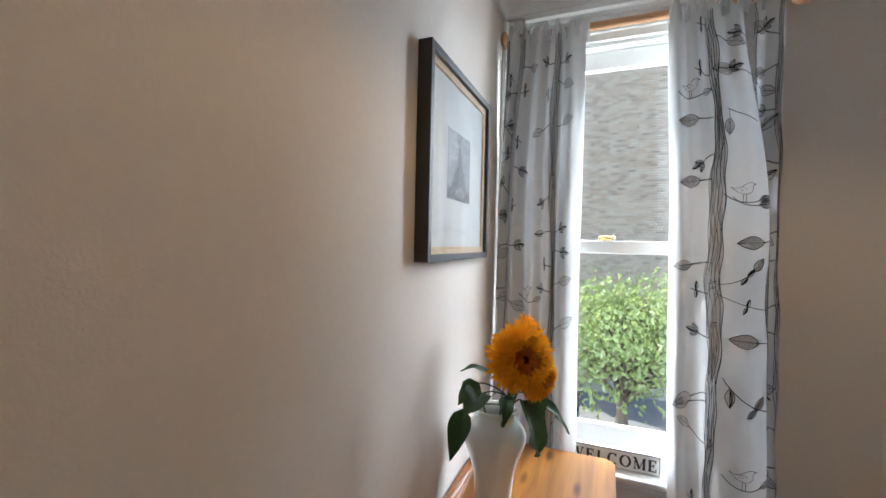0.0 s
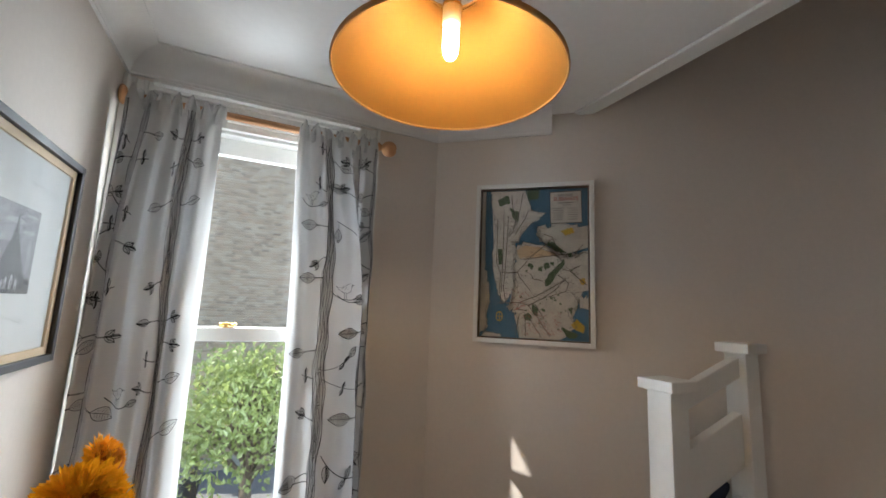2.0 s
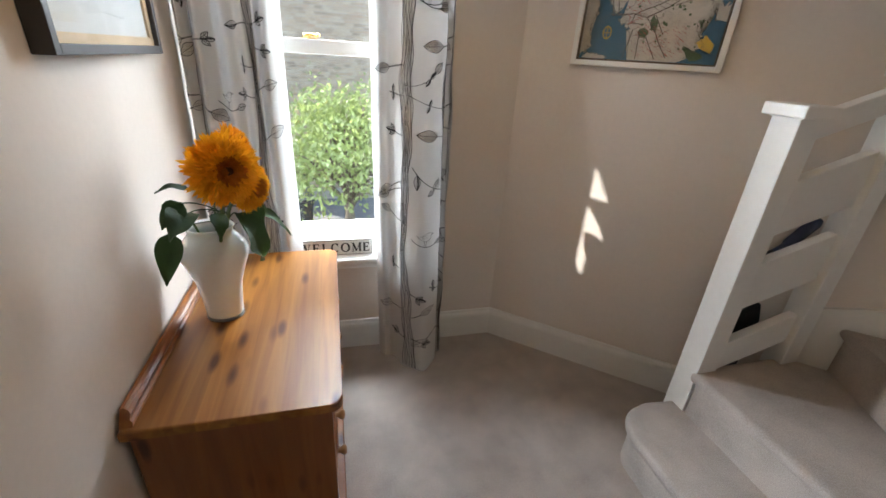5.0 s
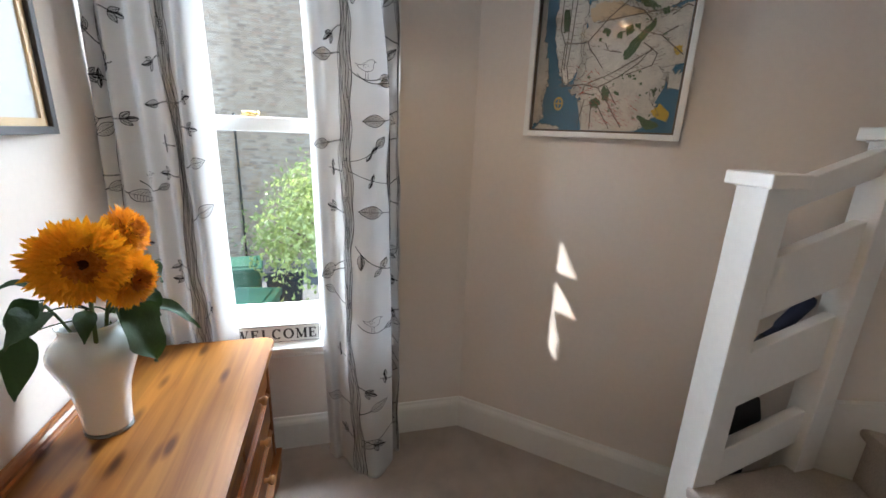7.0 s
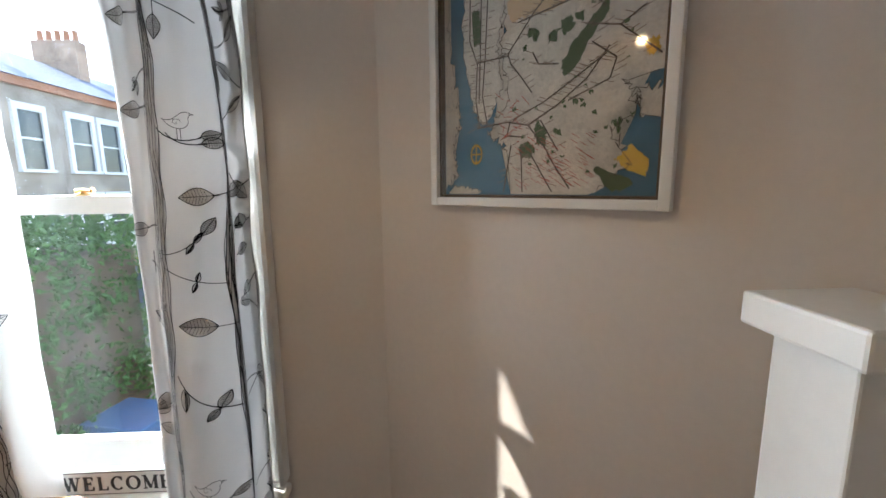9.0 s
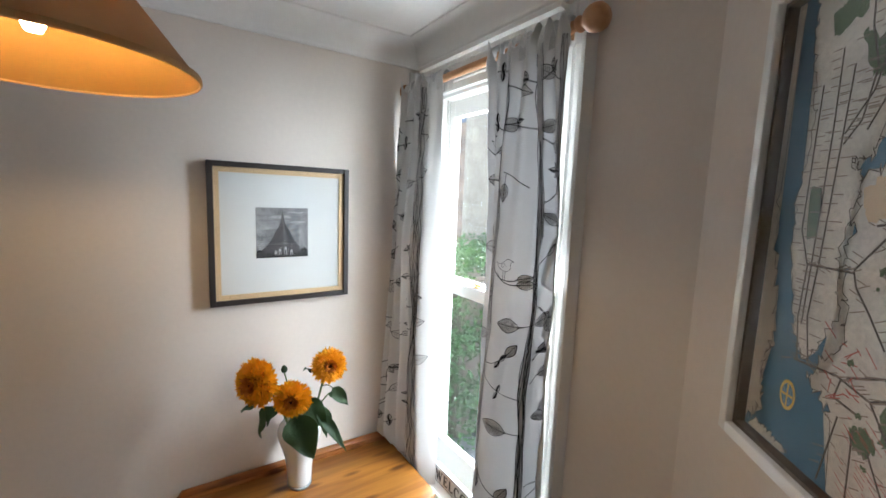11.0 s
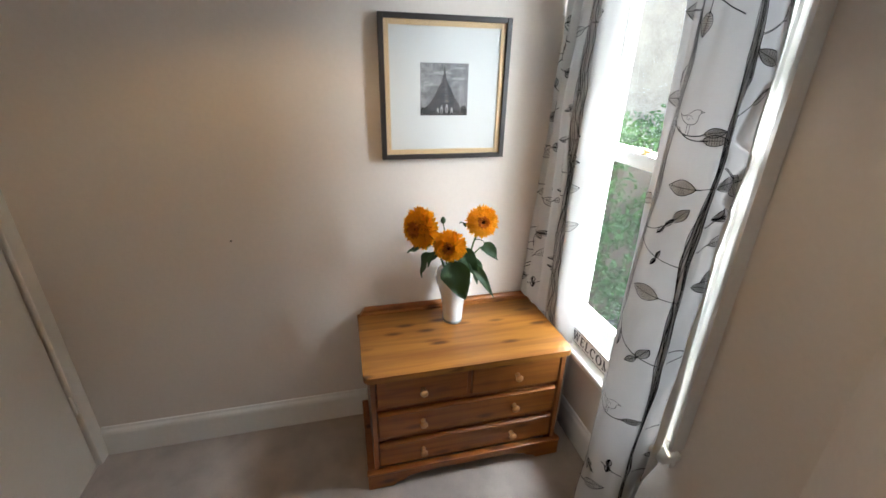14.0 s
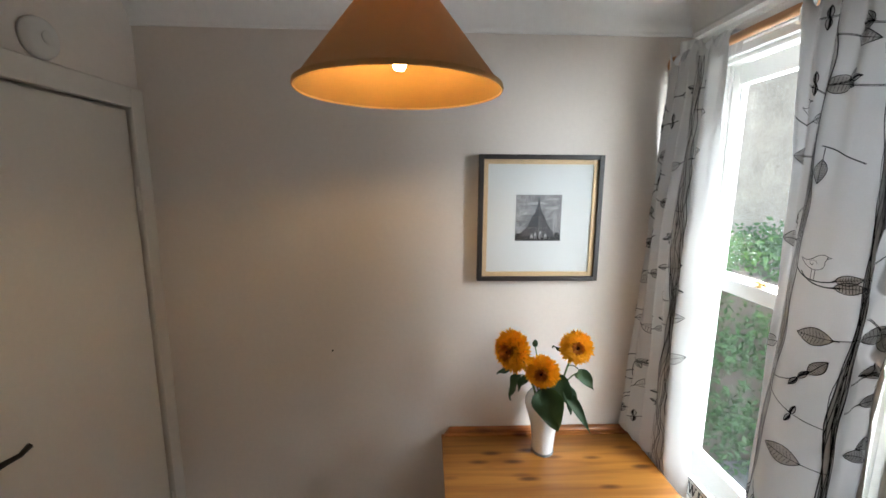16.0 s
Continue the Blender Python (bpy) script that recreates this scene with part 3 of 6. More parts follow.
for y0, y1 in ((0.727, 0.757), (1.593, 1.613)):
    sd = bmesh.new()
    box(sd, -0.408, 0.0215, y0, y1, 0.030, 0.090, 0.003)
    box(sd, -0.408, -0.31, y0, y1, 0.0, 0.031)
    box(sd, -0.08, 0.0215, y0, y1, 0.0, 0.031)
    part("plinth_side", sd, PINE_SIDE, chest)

# ---- framed photograph on the west wall ----
picture = thing("framed_photograph", (XL, 1.139, 1.60), "square photograph of a pagoda in a deep black frame", "picture")
PY0, PY1, PZ0, PZ1, PXF = 0.880, 1.397, 1.337, 1.865, -0.382
fr = bmesh.new()
for y0, y1, z0, z1 in ((PY0, PY0 + 0.019, PZ0, PZ1), (PY1 - 0.019, PY1, PZ0, PZ1), (PY0 + 0.019, PY1 - 0.019, PZ0, PZ0 + 0.019), (PY0 + 0.019, PY1 - 0.019, PZ1 - 0.019, PZ1)):
    box(fr, XL + 0.001, PXF, y0, y1, z0, z1, 0.0015)
part("frame", fr, BLACK_WOOD, picture)
TAN = material("pale_wood_mount", (0.66, 0.48, 0.27), 0.6, spread=0.08, scale=8, fine=90)
MOUNT = material("white_card_mount", (0.66, 0.68, 0.67), 0.85, spread=0.015, fine=300)
sb2 = bmesh.new()
y0, y1, z0, z1, w = PY0 + 0.019, PY1 - 0.019, PZ0 + 0.019, PZ1 - 0.019, 0.019
for a, b, c, d in ((y0, y0 + w, z0, z1), (y1 - w, y1, z0, z1), (y0 + w, y1 - w, z0, z0 + w), (y0 + w, y1 - w, z1 - w, z1)):
    box(sb2, XL + 0.012, PXF - 0.012, a, b, c, d)
part("inner_border", sb2, TAN, picture, "pale wooden inner border")
part("mount", one_box(XL + 0.002, PXF - 0.018, y0 + 0.002, y1 - 0.002, z0 + 0.002, z1 - 0.002), MOUNT, picture, "white card mount")
pgl = part("glass", one_box(PXF - 0.0085, PXF - 0.006, y0, y1, z0, z1), FRAME_GLASS, picture)
pgl.visible_shadow = False
PHOTO_SKY = material("photo_grey_sky", (0.22, 0.225, 0.235), 0.6, spread=0.6, scale=14, fine=45)
PHOTO_DARK = material("photo_black", (0.022, 0.022, 0.024), 0.6, spread=0.5, fine=90)
PHOTO_MID = material("photo_mid_grey", (0.075, 0.075, 0.08), 0.6, spread=0.5, fine=120)
PHOTO_CLOUD = material("photo_pale_cloud", (0.33, 0.335, 0.34), 0.6, spread=0.3, scale=30, fine=80)
PHOTO_LIT = material("photo_lit_stone", (0.15, 0.15, 0.155), 0.6, spread=0.5, fine=150)
PHOTO_LIGHT = material("photo_light_grey", (0.42, 0.42, 0.43), 0.6, spread=0.3, fine=120)
PX = PXF - 0.0176
photo = part("photograph", one_box(PX - 0.0002, PX, 1.038, 1.232, 1.508, 1.702), PHOTO_SKY, picture, "black and white photograph")


def photo_shape(pts, mat, lift):
    bm = bmesh.new()
    v = [bm.verts.new((PX + 0.0003 * lift, 1.038 + 0.194 * a, 1.508 + 0.194 * b)) for a, b in pts]
    bm.faces.new(v)
    part("print", bm, mat, photo)


for a, b, w, h in ((0.2, 0.80, 0.5, 0.05), (0.62, 0.70, 0.34, 0.04), (0.05, 0.58, 0.3, 0.05), (0.66, 0.90, 0.3, 0.03)):
    photo_shape([(a, b), (a + w * 0.5, b - h * 0.4), (a + w, b + h * 0.2), (a + w * 0.7, b + h), (a + w * 0.2, b + h * 0.8)], PHOTO_CLOUD, 1)
photo_shape([(0, 0), (1, 0), (1, 0.13), (0.93, 0.20), (0.86, 0.15), (0.78, 0.22), (0.70, 0.16), (0.30, 0.18), (0.20, 0.24), (0.10, 0.15), (0.04, 0.17), (0, 0.11)], PHOTO_DARK, 2)
bell = [(0.5 - w, h) for h, w in ((0.10, 0.37), (0.22, 0.33), (0.24, 0.28), (0.31, 0.26), (0.33, 0.215), (0.40, 0.20), (0.46, 0.165), (0.53, 0.145), (0.58, 0.10), (0.64, 0.065), (0.72, 0.04), (0.82, 0.022), (0.93, 0.006))]
photo_shape(bell + [(1.0 - a, b) for a, b in reversed(bell)], PHOTO_MID, 3)
photo_shape([(0.50, 0.24), (0.60, 0.24), (0.59, 0.42), (0.55, 0.54), (0.515, 0.72), (0.505, 0.56)], PHOTO_LIT, 4)
for b in (0.235, 0.32, 0.365, 0.42, 0.47, 0.55, 0.60, 0.66):
    h = max(0.02, 0.33 - 0.70 * (b - 0.22))
    photo_shape([(0.5 - h, b), (0.5 + h, b), (0.5 + h - 0.01, b + 0.011), (0.5 - h + 0.01, b + 0.011)], PHOTO_DARK, 5)
for a, h in ((0.34, 0.16), (0.42, 0.20), (0.53, 0.23), (0.64, 0.17)):
    photo_shape([(a, 0.05), (a + 0.05, 0.05), (a + 0.05, h - 0.05), (a + 0.025, h), (a, h - 0.05)], PHOTO_LIGHT, 6)
    photo_shape([(a + 0.014, 0.05), (a + 0.036, 0.05), (a + 0.036, h - 0.08), (a + 0.014, h - 0.08)], PHOTO_DARK, 7)
photo_shape([(0.835, 0.12), (0.847, 0.12), (0.843, 0.62), (0.838, 0.62)], PHOTO_LIGHT, 3)

# ---- framed map on the slanting wall ----
M0, M1, MZ0, MZ1 = 0.211, 0.726, 1.380, 2.095
map_picture = thing("framed_map", (*on_map_wall((M0 + M1) / 2), (MZ0 + MZ1) / 2), "large illustrated city map in a white frame", "picture")
map_m = Matrix(((ALONG.x, INTO.x, 0, CORNER.x), (ALONG.y, INTO.y, 0, CORNER.y), (0, 0, 1, 0), (0, 0, 0, 1)))


def on_map(bm):
    bmesh.ops.transform(bm, verts=bm.verts, matrix=map_m)
    return bm


mf = bmesh.new()
for a, b, c, d in ((M0, M0 + 0.019, MZ0, MZ1), (M1 - 0.019, M1, MZ0, MZ1), (M0 + 0.019, M1 - 0.019, MZ0, MZ0 + 0.019), (M0 + 0.019, M1 - 0.019, MZ1 - 0.019, MZ1)):
    box(mf, a, b, 0.002, 0.034, c, d, 0.002)
part("frame", on_map(mf), WHITE, map_picture, "white wooden frame")
FILLET = material("brown_fillet", (0.10, 0.065, 0.04), 0.5)
ff = bmesh.new()
for a, b, c, d in ((M0 + 0.019, M0 + 0.025, MZ0 + 0.019, MZ1 - 0.019), (M1 - 0.025, M1 - 0.019, MZ0 + 0.019, MZ1 - 0.019), (M0 + 0.025, M1 - 0.025, MZ0 + 0.019, MZ0 + 0.025), (M0 + 0.025, M1 - 0.025, MZ1 - 0.025, MZ1 - 0.019)):
    box(ff, a, b, 0.004, 0.022, c, d)
part("inner_fillet", on_map(ff), FILLET, map_picture, "dark brown inner edge")
WATER = material("map_water_blue", (0.05, 0.15, 0.235), 0.6, spread=0.10, scale=8, fine=80)
LAND = material("map_land_cream", (0.62, 0.575, 0.50), 0.65, spread=0.22, scale=22, fine=160)
PARK = material("map_park_green", (0.085, 0.13, 0.06), 0.6, spread=0.15)
YELLOW = material("map_yellow", (0.62, 0.40, 0.05), 0.6, spread=0.1)
PEACH = material("map_peach", (0.64, 0.47, 0.29), 0.65, spread=0.08)
INK = material("map_ink", (0.085, 0.065, 0.052), 0.7)
MAP_GREY = material("map_grey_ink", (0.25, 0.19, 0.15), 0.7)
RED = material("map_red_ink", (0.42, 0.07, 0.05), 0.7)
poster = part("poster", on_map(one_box(M0 + 0.025, M1 - 0.025, 0.0045, 0.006, MZ0 + 0.025, MZ1 - 0.025)), WATER, map_picture, "printed map of blue water and cream land")
PW, PH = M1 - M0 - 0.05, MZ1 - MZ0 - 0.05


def ragged(pts, rough=0.008, seed=1, steps=14):
    rnd = random.Random(seed)
    rough *= 1.5
    outp = []
    for i, p in enumerate(pts):
        q = pts[(i + 1) % len(pts)]
        for j in range(steps):
            t = j / steps
            w = rough if 0.01 < p[0] < 0.99 and 0.01 < p[1] < 0.99 else 0
            outp.append((min(0.998, max(0.002, p[0] + (q[0] - p[0]) * t + rnd.uniform(-w, w))), min(0.998, max(0.002, p[1] + (q[1] - p[1]) * t + rnd.uniform(-w, w)))))
    return outp


def map_shape(shapes, mat, lift, name="print", label=""):
    """Flat printed areas, in fractions of the poster from its top left corner."""
    bm = bmesh.new()
    for pts in shapes:
        v = [bm.verts.new((M0 + 0.025 + a * PW, 0.006 + 0.00035 * lift, MZ1 - 0.025 - b * PH)) for a, b in pts]
        f = bm.faces.new(v)
    bmesh.ops.triangulate(bm, faces=bm.faces)
    return tagged(part(name, on_map(bm), mat, poster, label), kind="stuff" if len(shapes) > 1 else "")


LANDS = [
    ragged([(0.0, 0.0), (0.035, 0.0), (0.03, 0.45), (0.06, 0.62), (0.10, 0.75), (0.06, 0.83), (0.08, 0.92), (0.0, 0.985)], 0.01, 1),
    ragged([(0.085, 0.0), (0.42, 0.0), (0.46, 0.09), (0.48, 0.15), (0.62, 0.17), (0.50, 0.23), (0.40, 0.26), (0.36, 0.36), (0.30, 0.36), (0.34, 0.40), (0.30, 0.55), (0.33, 0.66), (0.24, 0.77), (0.19, 0.74), (0.13, 0.60), (0.11, 0.45), (0.14, 0.26), (0.10, 0.12)], 0.007, 2),
    ragged([(0.34, 0.40), (0.42, 0.37), (0.62, 0.40), (0.76, 0.48), (1.0, 0.42), (1.0, 0.68), (0.86, 0.70), (0.92, 0.76), (0.82, 0.82), (0.90, 0.92), (0.74, 0.998), (0.38, 0.998), (0.36, 0.86), (0.26, 0.80), (0.36, 0.70), (0.33, 0.54)], 0.012, 3),
    ragged([(0.56, 0.27), (0.72, 0.24), (1.0, 0.27), (1.0, 0.40), (0.80, 0.45), (0.64, 0.38), (0.54, 0.33)], 0.012, 4),
    ragged([(0.90, 0.72), (1.0, 0.72), (1.0, 0.80), (0.93, 0.79)], 0.01, 5),
    ragged([(0.02, 0.995), (0.06, 0.97), (0.12, 0.975), (0.22, 0.985), (0.2, 0.998), (0.03, 0.998)], 0.004, 6),
]
map_shape(LANDS, LAND, 1)
map_shape([
    ragged([(0.155, 0.06), (0.26, 0.035), (0.27, 0.09), (0.18, 0.105)], 0.006, 11), ragged([(0.43, 0.0), (0.56, 0.0), (0.55, 0.06), (0.46, 0.07)], 0.008, 12),
    ragged([(0.165, 0.41), (0.205, 0.41), (0.21, 0.51), (0.175, 0.52)], 0.002, 13), ragged([(0.61, 0.635), (0.65, 0.58), (0.70, 0.545), (0.785, 0.475), (0.79, 0.51), (0.71, 0.59), (0.66, 0.645), (0.62, 0.655)], 0.004, 14),
    ragged([(0.50, 0.78), (0.545, 0.80), (0.545, 0.855), (0.50, 0.84)], 0.006, 15), ragged([(0.42, 0.85), (0.46, 0.835), (0.50, 0.86), (0.47, 0.885), (0.43, 0.88)], 0.004, 16),
    ragged([(0.27, 0.12), (0.36, 0.16), (0.36, 0.22), (0.31, 0.20)], 0.006, 17), ragged([(0.47, 0.51), (0.51, 0.52), (0.49, 0.55)], 0.005, 18), ragged([(0.60, 0.52), (0.64, 0.50), (0.66, 0.53), (0.62, 0.55)], 0.005, 19),
    ragged([(0.76, 0.92), (0.92, 0.965), (0.85, 0.985), (0.78, 0.95)], 0.008, 20), ragged([(0.62, 0.375), (0.68, 0.365), (0.74, 0.40), (0.80, 0.43), (0.77, 0.44), (0.68, 0.41)], 0.006, 21), ragged([(0.82, 0.80), (0.86, 0.79), (0.85, 0.83)], 0.004, 22),
], PARK, 2)
map_shape([ragged([(0.76, 0.29), (0.86, 0.265), (0.88, 0.30), (0.80, 0.32)], 0.004, 31), ragged([(0.84, 0.90), (0.90, 0.865), (0.965, 0.91), (0.955, 0.945), (0.88, 0.925)], 0.003, 32), ragged([(0.92, 0.61), (0.97, 0.60), (0.98, 0.64), (0.94, 0.645)], 0.004, 33)], YELLOW, 2)
map_shape([ragged([(0.35, 0.42), (0.42, 0.385), (0.54, 0.395), (0.72, 0.45), (0.56, 0.465), (0.38, 0.475)], 0.006, 41)], PEACH, 1.5)
ln = random.Random(5)


def map_line(pts, width):
    q = []
    outl, outr = [], []
    for i, p in enumerate(pts):
        a, b = pts[max(0, i - 1)], pts[min(len(pts) - 1, i + 1)]
        d = Vector(((b[0] - a[0]) * PW, (b[1] - a[1]) * PH)).normalized()
        nx, ny = -d.y * width / 2 / PW, d.x * width / 2 / PH
        outl.append((p[0] + nx, p[1] + ny))
        outr.append((p[0] - nx, p[1] - ny))
    return outl + outr[::-1]


AVENUES = [
    [(0.195, 0.575), (0.187, 0.69), (0.209, 0.78)], [(0.239, 0.55), (0.224, 0.68), (0.254, 0.78)], [(0.157, 0.20), (0.152, 0.50), (0.195, 0.575)],
    [(0.262, 0.18), (0.254, 0.32), (0.239, 0.55)], [(0.215, 0.14), (0.218, 0.30), (0.210, 0.57), (0.205, 0.70)], [(0.29, 0.03), (0.30, 0.12), (0.335, 0.20), (0.31, 0.29), (0.26, 0.33)],
    [(0.40, 0.02), (0.375, 0.13), (0.335, 0.24), (0.26, 0.31)], [(0.46, 0.14), (0.42, 0.20), (0.33, 0.31)],
]
ROUTES = [
    [(0.687, 0.336), (0.478, 0.466), (0.403, 0.529), (0.358, 0.566), (0.373, 0.597), (0.418, 0.634), (0.478, 0.691)],
    [(0.403, 0.482), (0.60, 0.462), (0.806, 0.446), (0.866, 0.456), (0.955, 0.383)], [(0.195, 0.572), (0.358, 0.571)],
    [(0.195, 0.78), (0.358, 0.770), (0.463, 0.786), (0.60, 0.735), (0.716, 0.676), (0.80, 0.60)], [(0.388, 0.765), (0.537, 0.723), (0.791, 0.618)],
    [(0.463, 0.786), (0.552, 0.864), (0.612, 0.937)], [(0.522, 0.775), (0.604, 0.869)], [(0.731, 0.582), (0.828, 0.634), (0.806, 0.686), (0.642, 0.728)],
    [(0.836, 0.555), (0.925, 0.519)], [(0.70, 0.53), (0.836, 0.555), (0.985, 0.644)], [(0.478, 0.576), (0.507, 0.613), (0.597, 0.623)],
    [(0.373, 0.770), (0.358, 0.812), (0.448, 0.822)], [(0.478, 0.874), (0.582, 0.99)], [(0.380, 0.843), (0.343, 0.99)], [(0.43, 0.85), (0.44, 0.99)], [(0.56, 0.88), (0.66, 0.98)],
    [(0.62, 0.42), (0.70, 0.44), (0.78, 0.50)], [(0.60, 0.31), (0.68, 0.33), (0.70, 0.37)], [(0.88, 0.47), (0.96, 0.43), (0.995, 0.44)],
]
lines = [map_line([p, q], 0.0030) for pts in AVENUES for p, q in zip(pts, pts[1:])] + [map_line([p, q], 0.0030) for pts in ROUTES for p, q in zip(pts, pts[1:])]
for coast in LANDS:
    for p, q in zip(coast, coast[1:]):
        if 0.01 < min(p + q) and max(p + q) < 0.99:
            lines.append(map_line([p, q], 0.0012))
map_shape(lines, INK, 3)
# stop names beside the routes, too small to read
names = []
for pts in ROUTES + AVENUES:
    for p, q in zip(pts, pts[1:]):
        k = max(1, int(math.hypot(q[0] - p[0], q[1] - p[1]) / 0.017))
        for j in range(k):
            x, y = p[0] + (q[0] - p[0]) * j / k, p[1] + (q[1] - p[1]) * j / k
            a = 0.0 if pts in AVENUES else ln.choice((-0.45, -0.4, 0.35))
            g = ln.uniform(0.022, 0.048) * ln.choice((-1, 1))
            if 0.03 < x + g * 1.3 < 0.97 and 0.03 < y < 0.97:
                names.append(map_line([(x + 0.18 * g, y), (x + 0.18 * g + g * math.cos(a), y + 0.65 * abs(g) * math.sin(a))], 0.0015))
map_shape(names, MAP_GREY, 3.2)
blots = []
for i in range(30):
    x, y, g = ln.uniform(0.42, 0.90), ln.uniform(0.47, 0.96), ln.uniform(0.005, 0.011)
    blots.append(ragged([(x - g, y - g * 0.6), (x + g, y - g * 0.5), (x + g * 0.8, y + g * 0.6), (x - g * 0.7, y + g * 0.5)], 0.003, 100 + i, 3))
for x, y, g in ((0.47, 0.52, 0.018), (0.567, 0.545, 0.022), (0.62, 0.512, 0.016), (0.68, 0.508, 0.019), (0.44, 0.56, 0.014), (0.84, 0.45, 0.02), (0.60, 0.815, 0.016), (0.395, 0.735, 0.008)):
    blots.append(ragged([(x - g, y - g * 0.5), (x + g * 0.6, y - g * 0.7), (x + g, y + g * 0.5), (x - g * 0.7, y + g * 0.6)], 0.004, 160 + int(1000 * x), 4))
map_shape(blots, PARK, 3.6)
reds = []
for i in range(22):
    x, y = ln.uniform(0.33, 0.45), ln.uniform(0.69, 0.84)
    reds.append(map_line([(x, y), (x + ln.uniform(-0.05, 0.05), y + ln.uniform(-0.03, 0.03))], 0.0014))
for i in range(90):
    x, y = ln.uniform(0.38, 0.74), ln.uniform(0.82, 0.975)
    reds.append(map_line([(x, y), (x + 0.032, y + 0.014)], 0.0009))
map_shape(reds, RED, 3.4)
map_shape([arc(0.19, 0.865, 0.034, 0, 342, 18)], YELLOW, 2)
map_shape([arc(0.19, 0.865, 0.026, 0, 342, 18)], WATER, 2.5)
map_shape([map_line([(0.165, 0.865), (0.215, 0.865)], 0.003), map_line([(0.19, 0.84), (0.19, 0.89)], 0.003)], YELLOW, 3)
map_shape([[(0.655, 0.02), (0.945, 0.015), (0.95, 0.235), (0.66, 0.24)]], INK, 3)
title = map_shape([[(0.66, 0.025), (0.94, 0.02), (0.945, 0.23), (0.665, 0.235)]], LAND, 4, "title_panel", "cream title panel with red lettering")
bars = []
for b in (0.135, 0.15, 0.165, 0.18, 0.195, 0.21):
    bars += [map_line([(0.69, b), (0.78, b)], 0.0016), map_line([(0.82, b), (0.91, b)], 0.0016)]
bars += [map_line([(0.73, 0.098), (0.88, 0.096)], 0.003), map_line([(0.76, 0.112), (0.85, 0.111)], 0.0016)]
map_shape(bars, INK, 5)


def lettering(name, text, size, mat, m, parent, extrude=0.0003, width=None):
    """Text as a mesh, its middle at the pose m."""
    cu = bpy.data.curves.new(name, "FONT")
    cu.body, cu.size, cu.align_x, cu.align_y, cu.extrude, cu.resolution_u = text, size, "CENTER", "CENTER", extrude, 3
    cu.offset = size * 0.012
    tmp = new("tmp_text", cu)
    dg = bpy.context.evaluated_depsgraph_get()
    me = bpy.data.meshes.new_from_object(tmp.evaluated_get(dg))
    bpy.data.objects.remove(tmp)
    if width:
        xs = [v.co.x for v in me.vertices]
        k = width / (max(xs) - min(xs))
        me.transform(Matrix.Diagonal((k, 1, 1, 1)))
    me.transform(m)
    me.materials.clear()
    me.materials.append(mat)
    ob = new(name, me)
    ob.parent = parent
    ob.matrix_parent_inverse = parent.matrix_basis.inverted() if not parent.parent else Matrix()
    return ob


face = Matrix(((ALONG.x, 0, INTO.x, 0), (ALONG.y, 0, INTO.y, 0), (0, 1, 0, 0), (0, 0, 0, 1)))


def map_text(text, a, b, size, mat, width):
    p = on_map_wall(M0 + 0.025 + a * PW, 0.0079)
    return lettering("lettering", text, size, mat, Matrix.Translation((*p, MZ1 - 0.025 - b * PH)) @ face, poster, 0.0002, width)


map_text("SUBWAYS", 0.803, 0.072, 0.026, RED, 0.105)
map_text("NEW YORK", 0.803, 0.047, 0.013, INK, 0.065)
mg = part("glass", on_map(one_box(M0 + 0.0195, M1 - 0.0195, 0.0225, 0.0245, MZ0 + 0.0195, MZ1 - 0.0195)), FRAME_GLASS, map_picture)
mg.visible_shadow = False

# ---- pendant lamp ----
LX, LY = 0.378, 0.606
lamp = thing("pendant_lamp", (LX, LY, ZC), "lit pendant lamp with a wide ochre fabric cone shade", "ceiling lamp")
SHADE = translucent(material("ochre_shade_fabric", (0.50, 0.31, 0.14), 0.85, spread=0.06, scale=30, fine=500, bump=0.15, bump_scale=900), (0.75, 0.42, 0.16), 0.22)
LINING = translucent(material("cream_shade_lining", (0.235, 0.118, 0.019), 0.8, spread=0.04, scale=10), (0.42, 0.22, 0.06), 0.12)
BULB = glow_material("warm_bulb", (1.0, 0.69, 0.36), 42.0)
CORD = material("brown_flex", (0.10, 0.07, 0.05), 0.6)
lm = Matrix.Translation((LX, LY, 0))
rim = [(0.220 + (0.066 - 0.220) * i / 10, 1.949 + 0.201 * i / 10) for i in range(11)]
shade = part("shade", lathe(rim + [(0.062, 2.153)], None, 64, lm), SHADE, lamp, "ochre fabric cone shade", True)
part("lining", lathe([(r - 0.0022, z - 0.0004) for r, z in rim], None, 64, lm), LINING, shade, "pale lining", True)
part("rim_tape", lathe([(0.2205, 1.956), (0.2218, 1.948), (0.2202, 1.945), (0.2175, 1.946), (0.2175, 1.955)], None, 64, lm), SHADE, shade, "", True)
gimbal = bmesh.new()
for k in range(3):
    a = radians(120 * k + 20)
    tube([(LX + 0.018 * math.cos(a), LY + 0.018 * math.sin(a), 2.10), (LX + 0.066 * math.cos(a), LY + 0.066 * math.sin(a), 2.148)], 0.0015, gimbal, 6)
lathe([(0.018, 2.098), (0.020, 2.098), (0.020, 2.102), (0.018, 2.102), (0.018, 2.098)], gimbal, 24, lm)
part("shade_ring", gimbal, BRASS, lamp)
part("lampholder", lathe([(0, 2.15), (0.009, 2.15), (0.013, 2.13), (0.018, 2.115), (0.018, 2.062), (0.013, 2.058), (0, 2.058)], None, 20, lm), PLASTIC, lamp, "", True)
part("bulb", lathe([(0.0, 1.990), (0.010, 1.992), (0.014, 2.000), (0.0155, 2.011), (0.0155, 2.048), (0.013, 2.062)], None, 20, lm), BULB, lamp, "glowing tubular bulb", True)
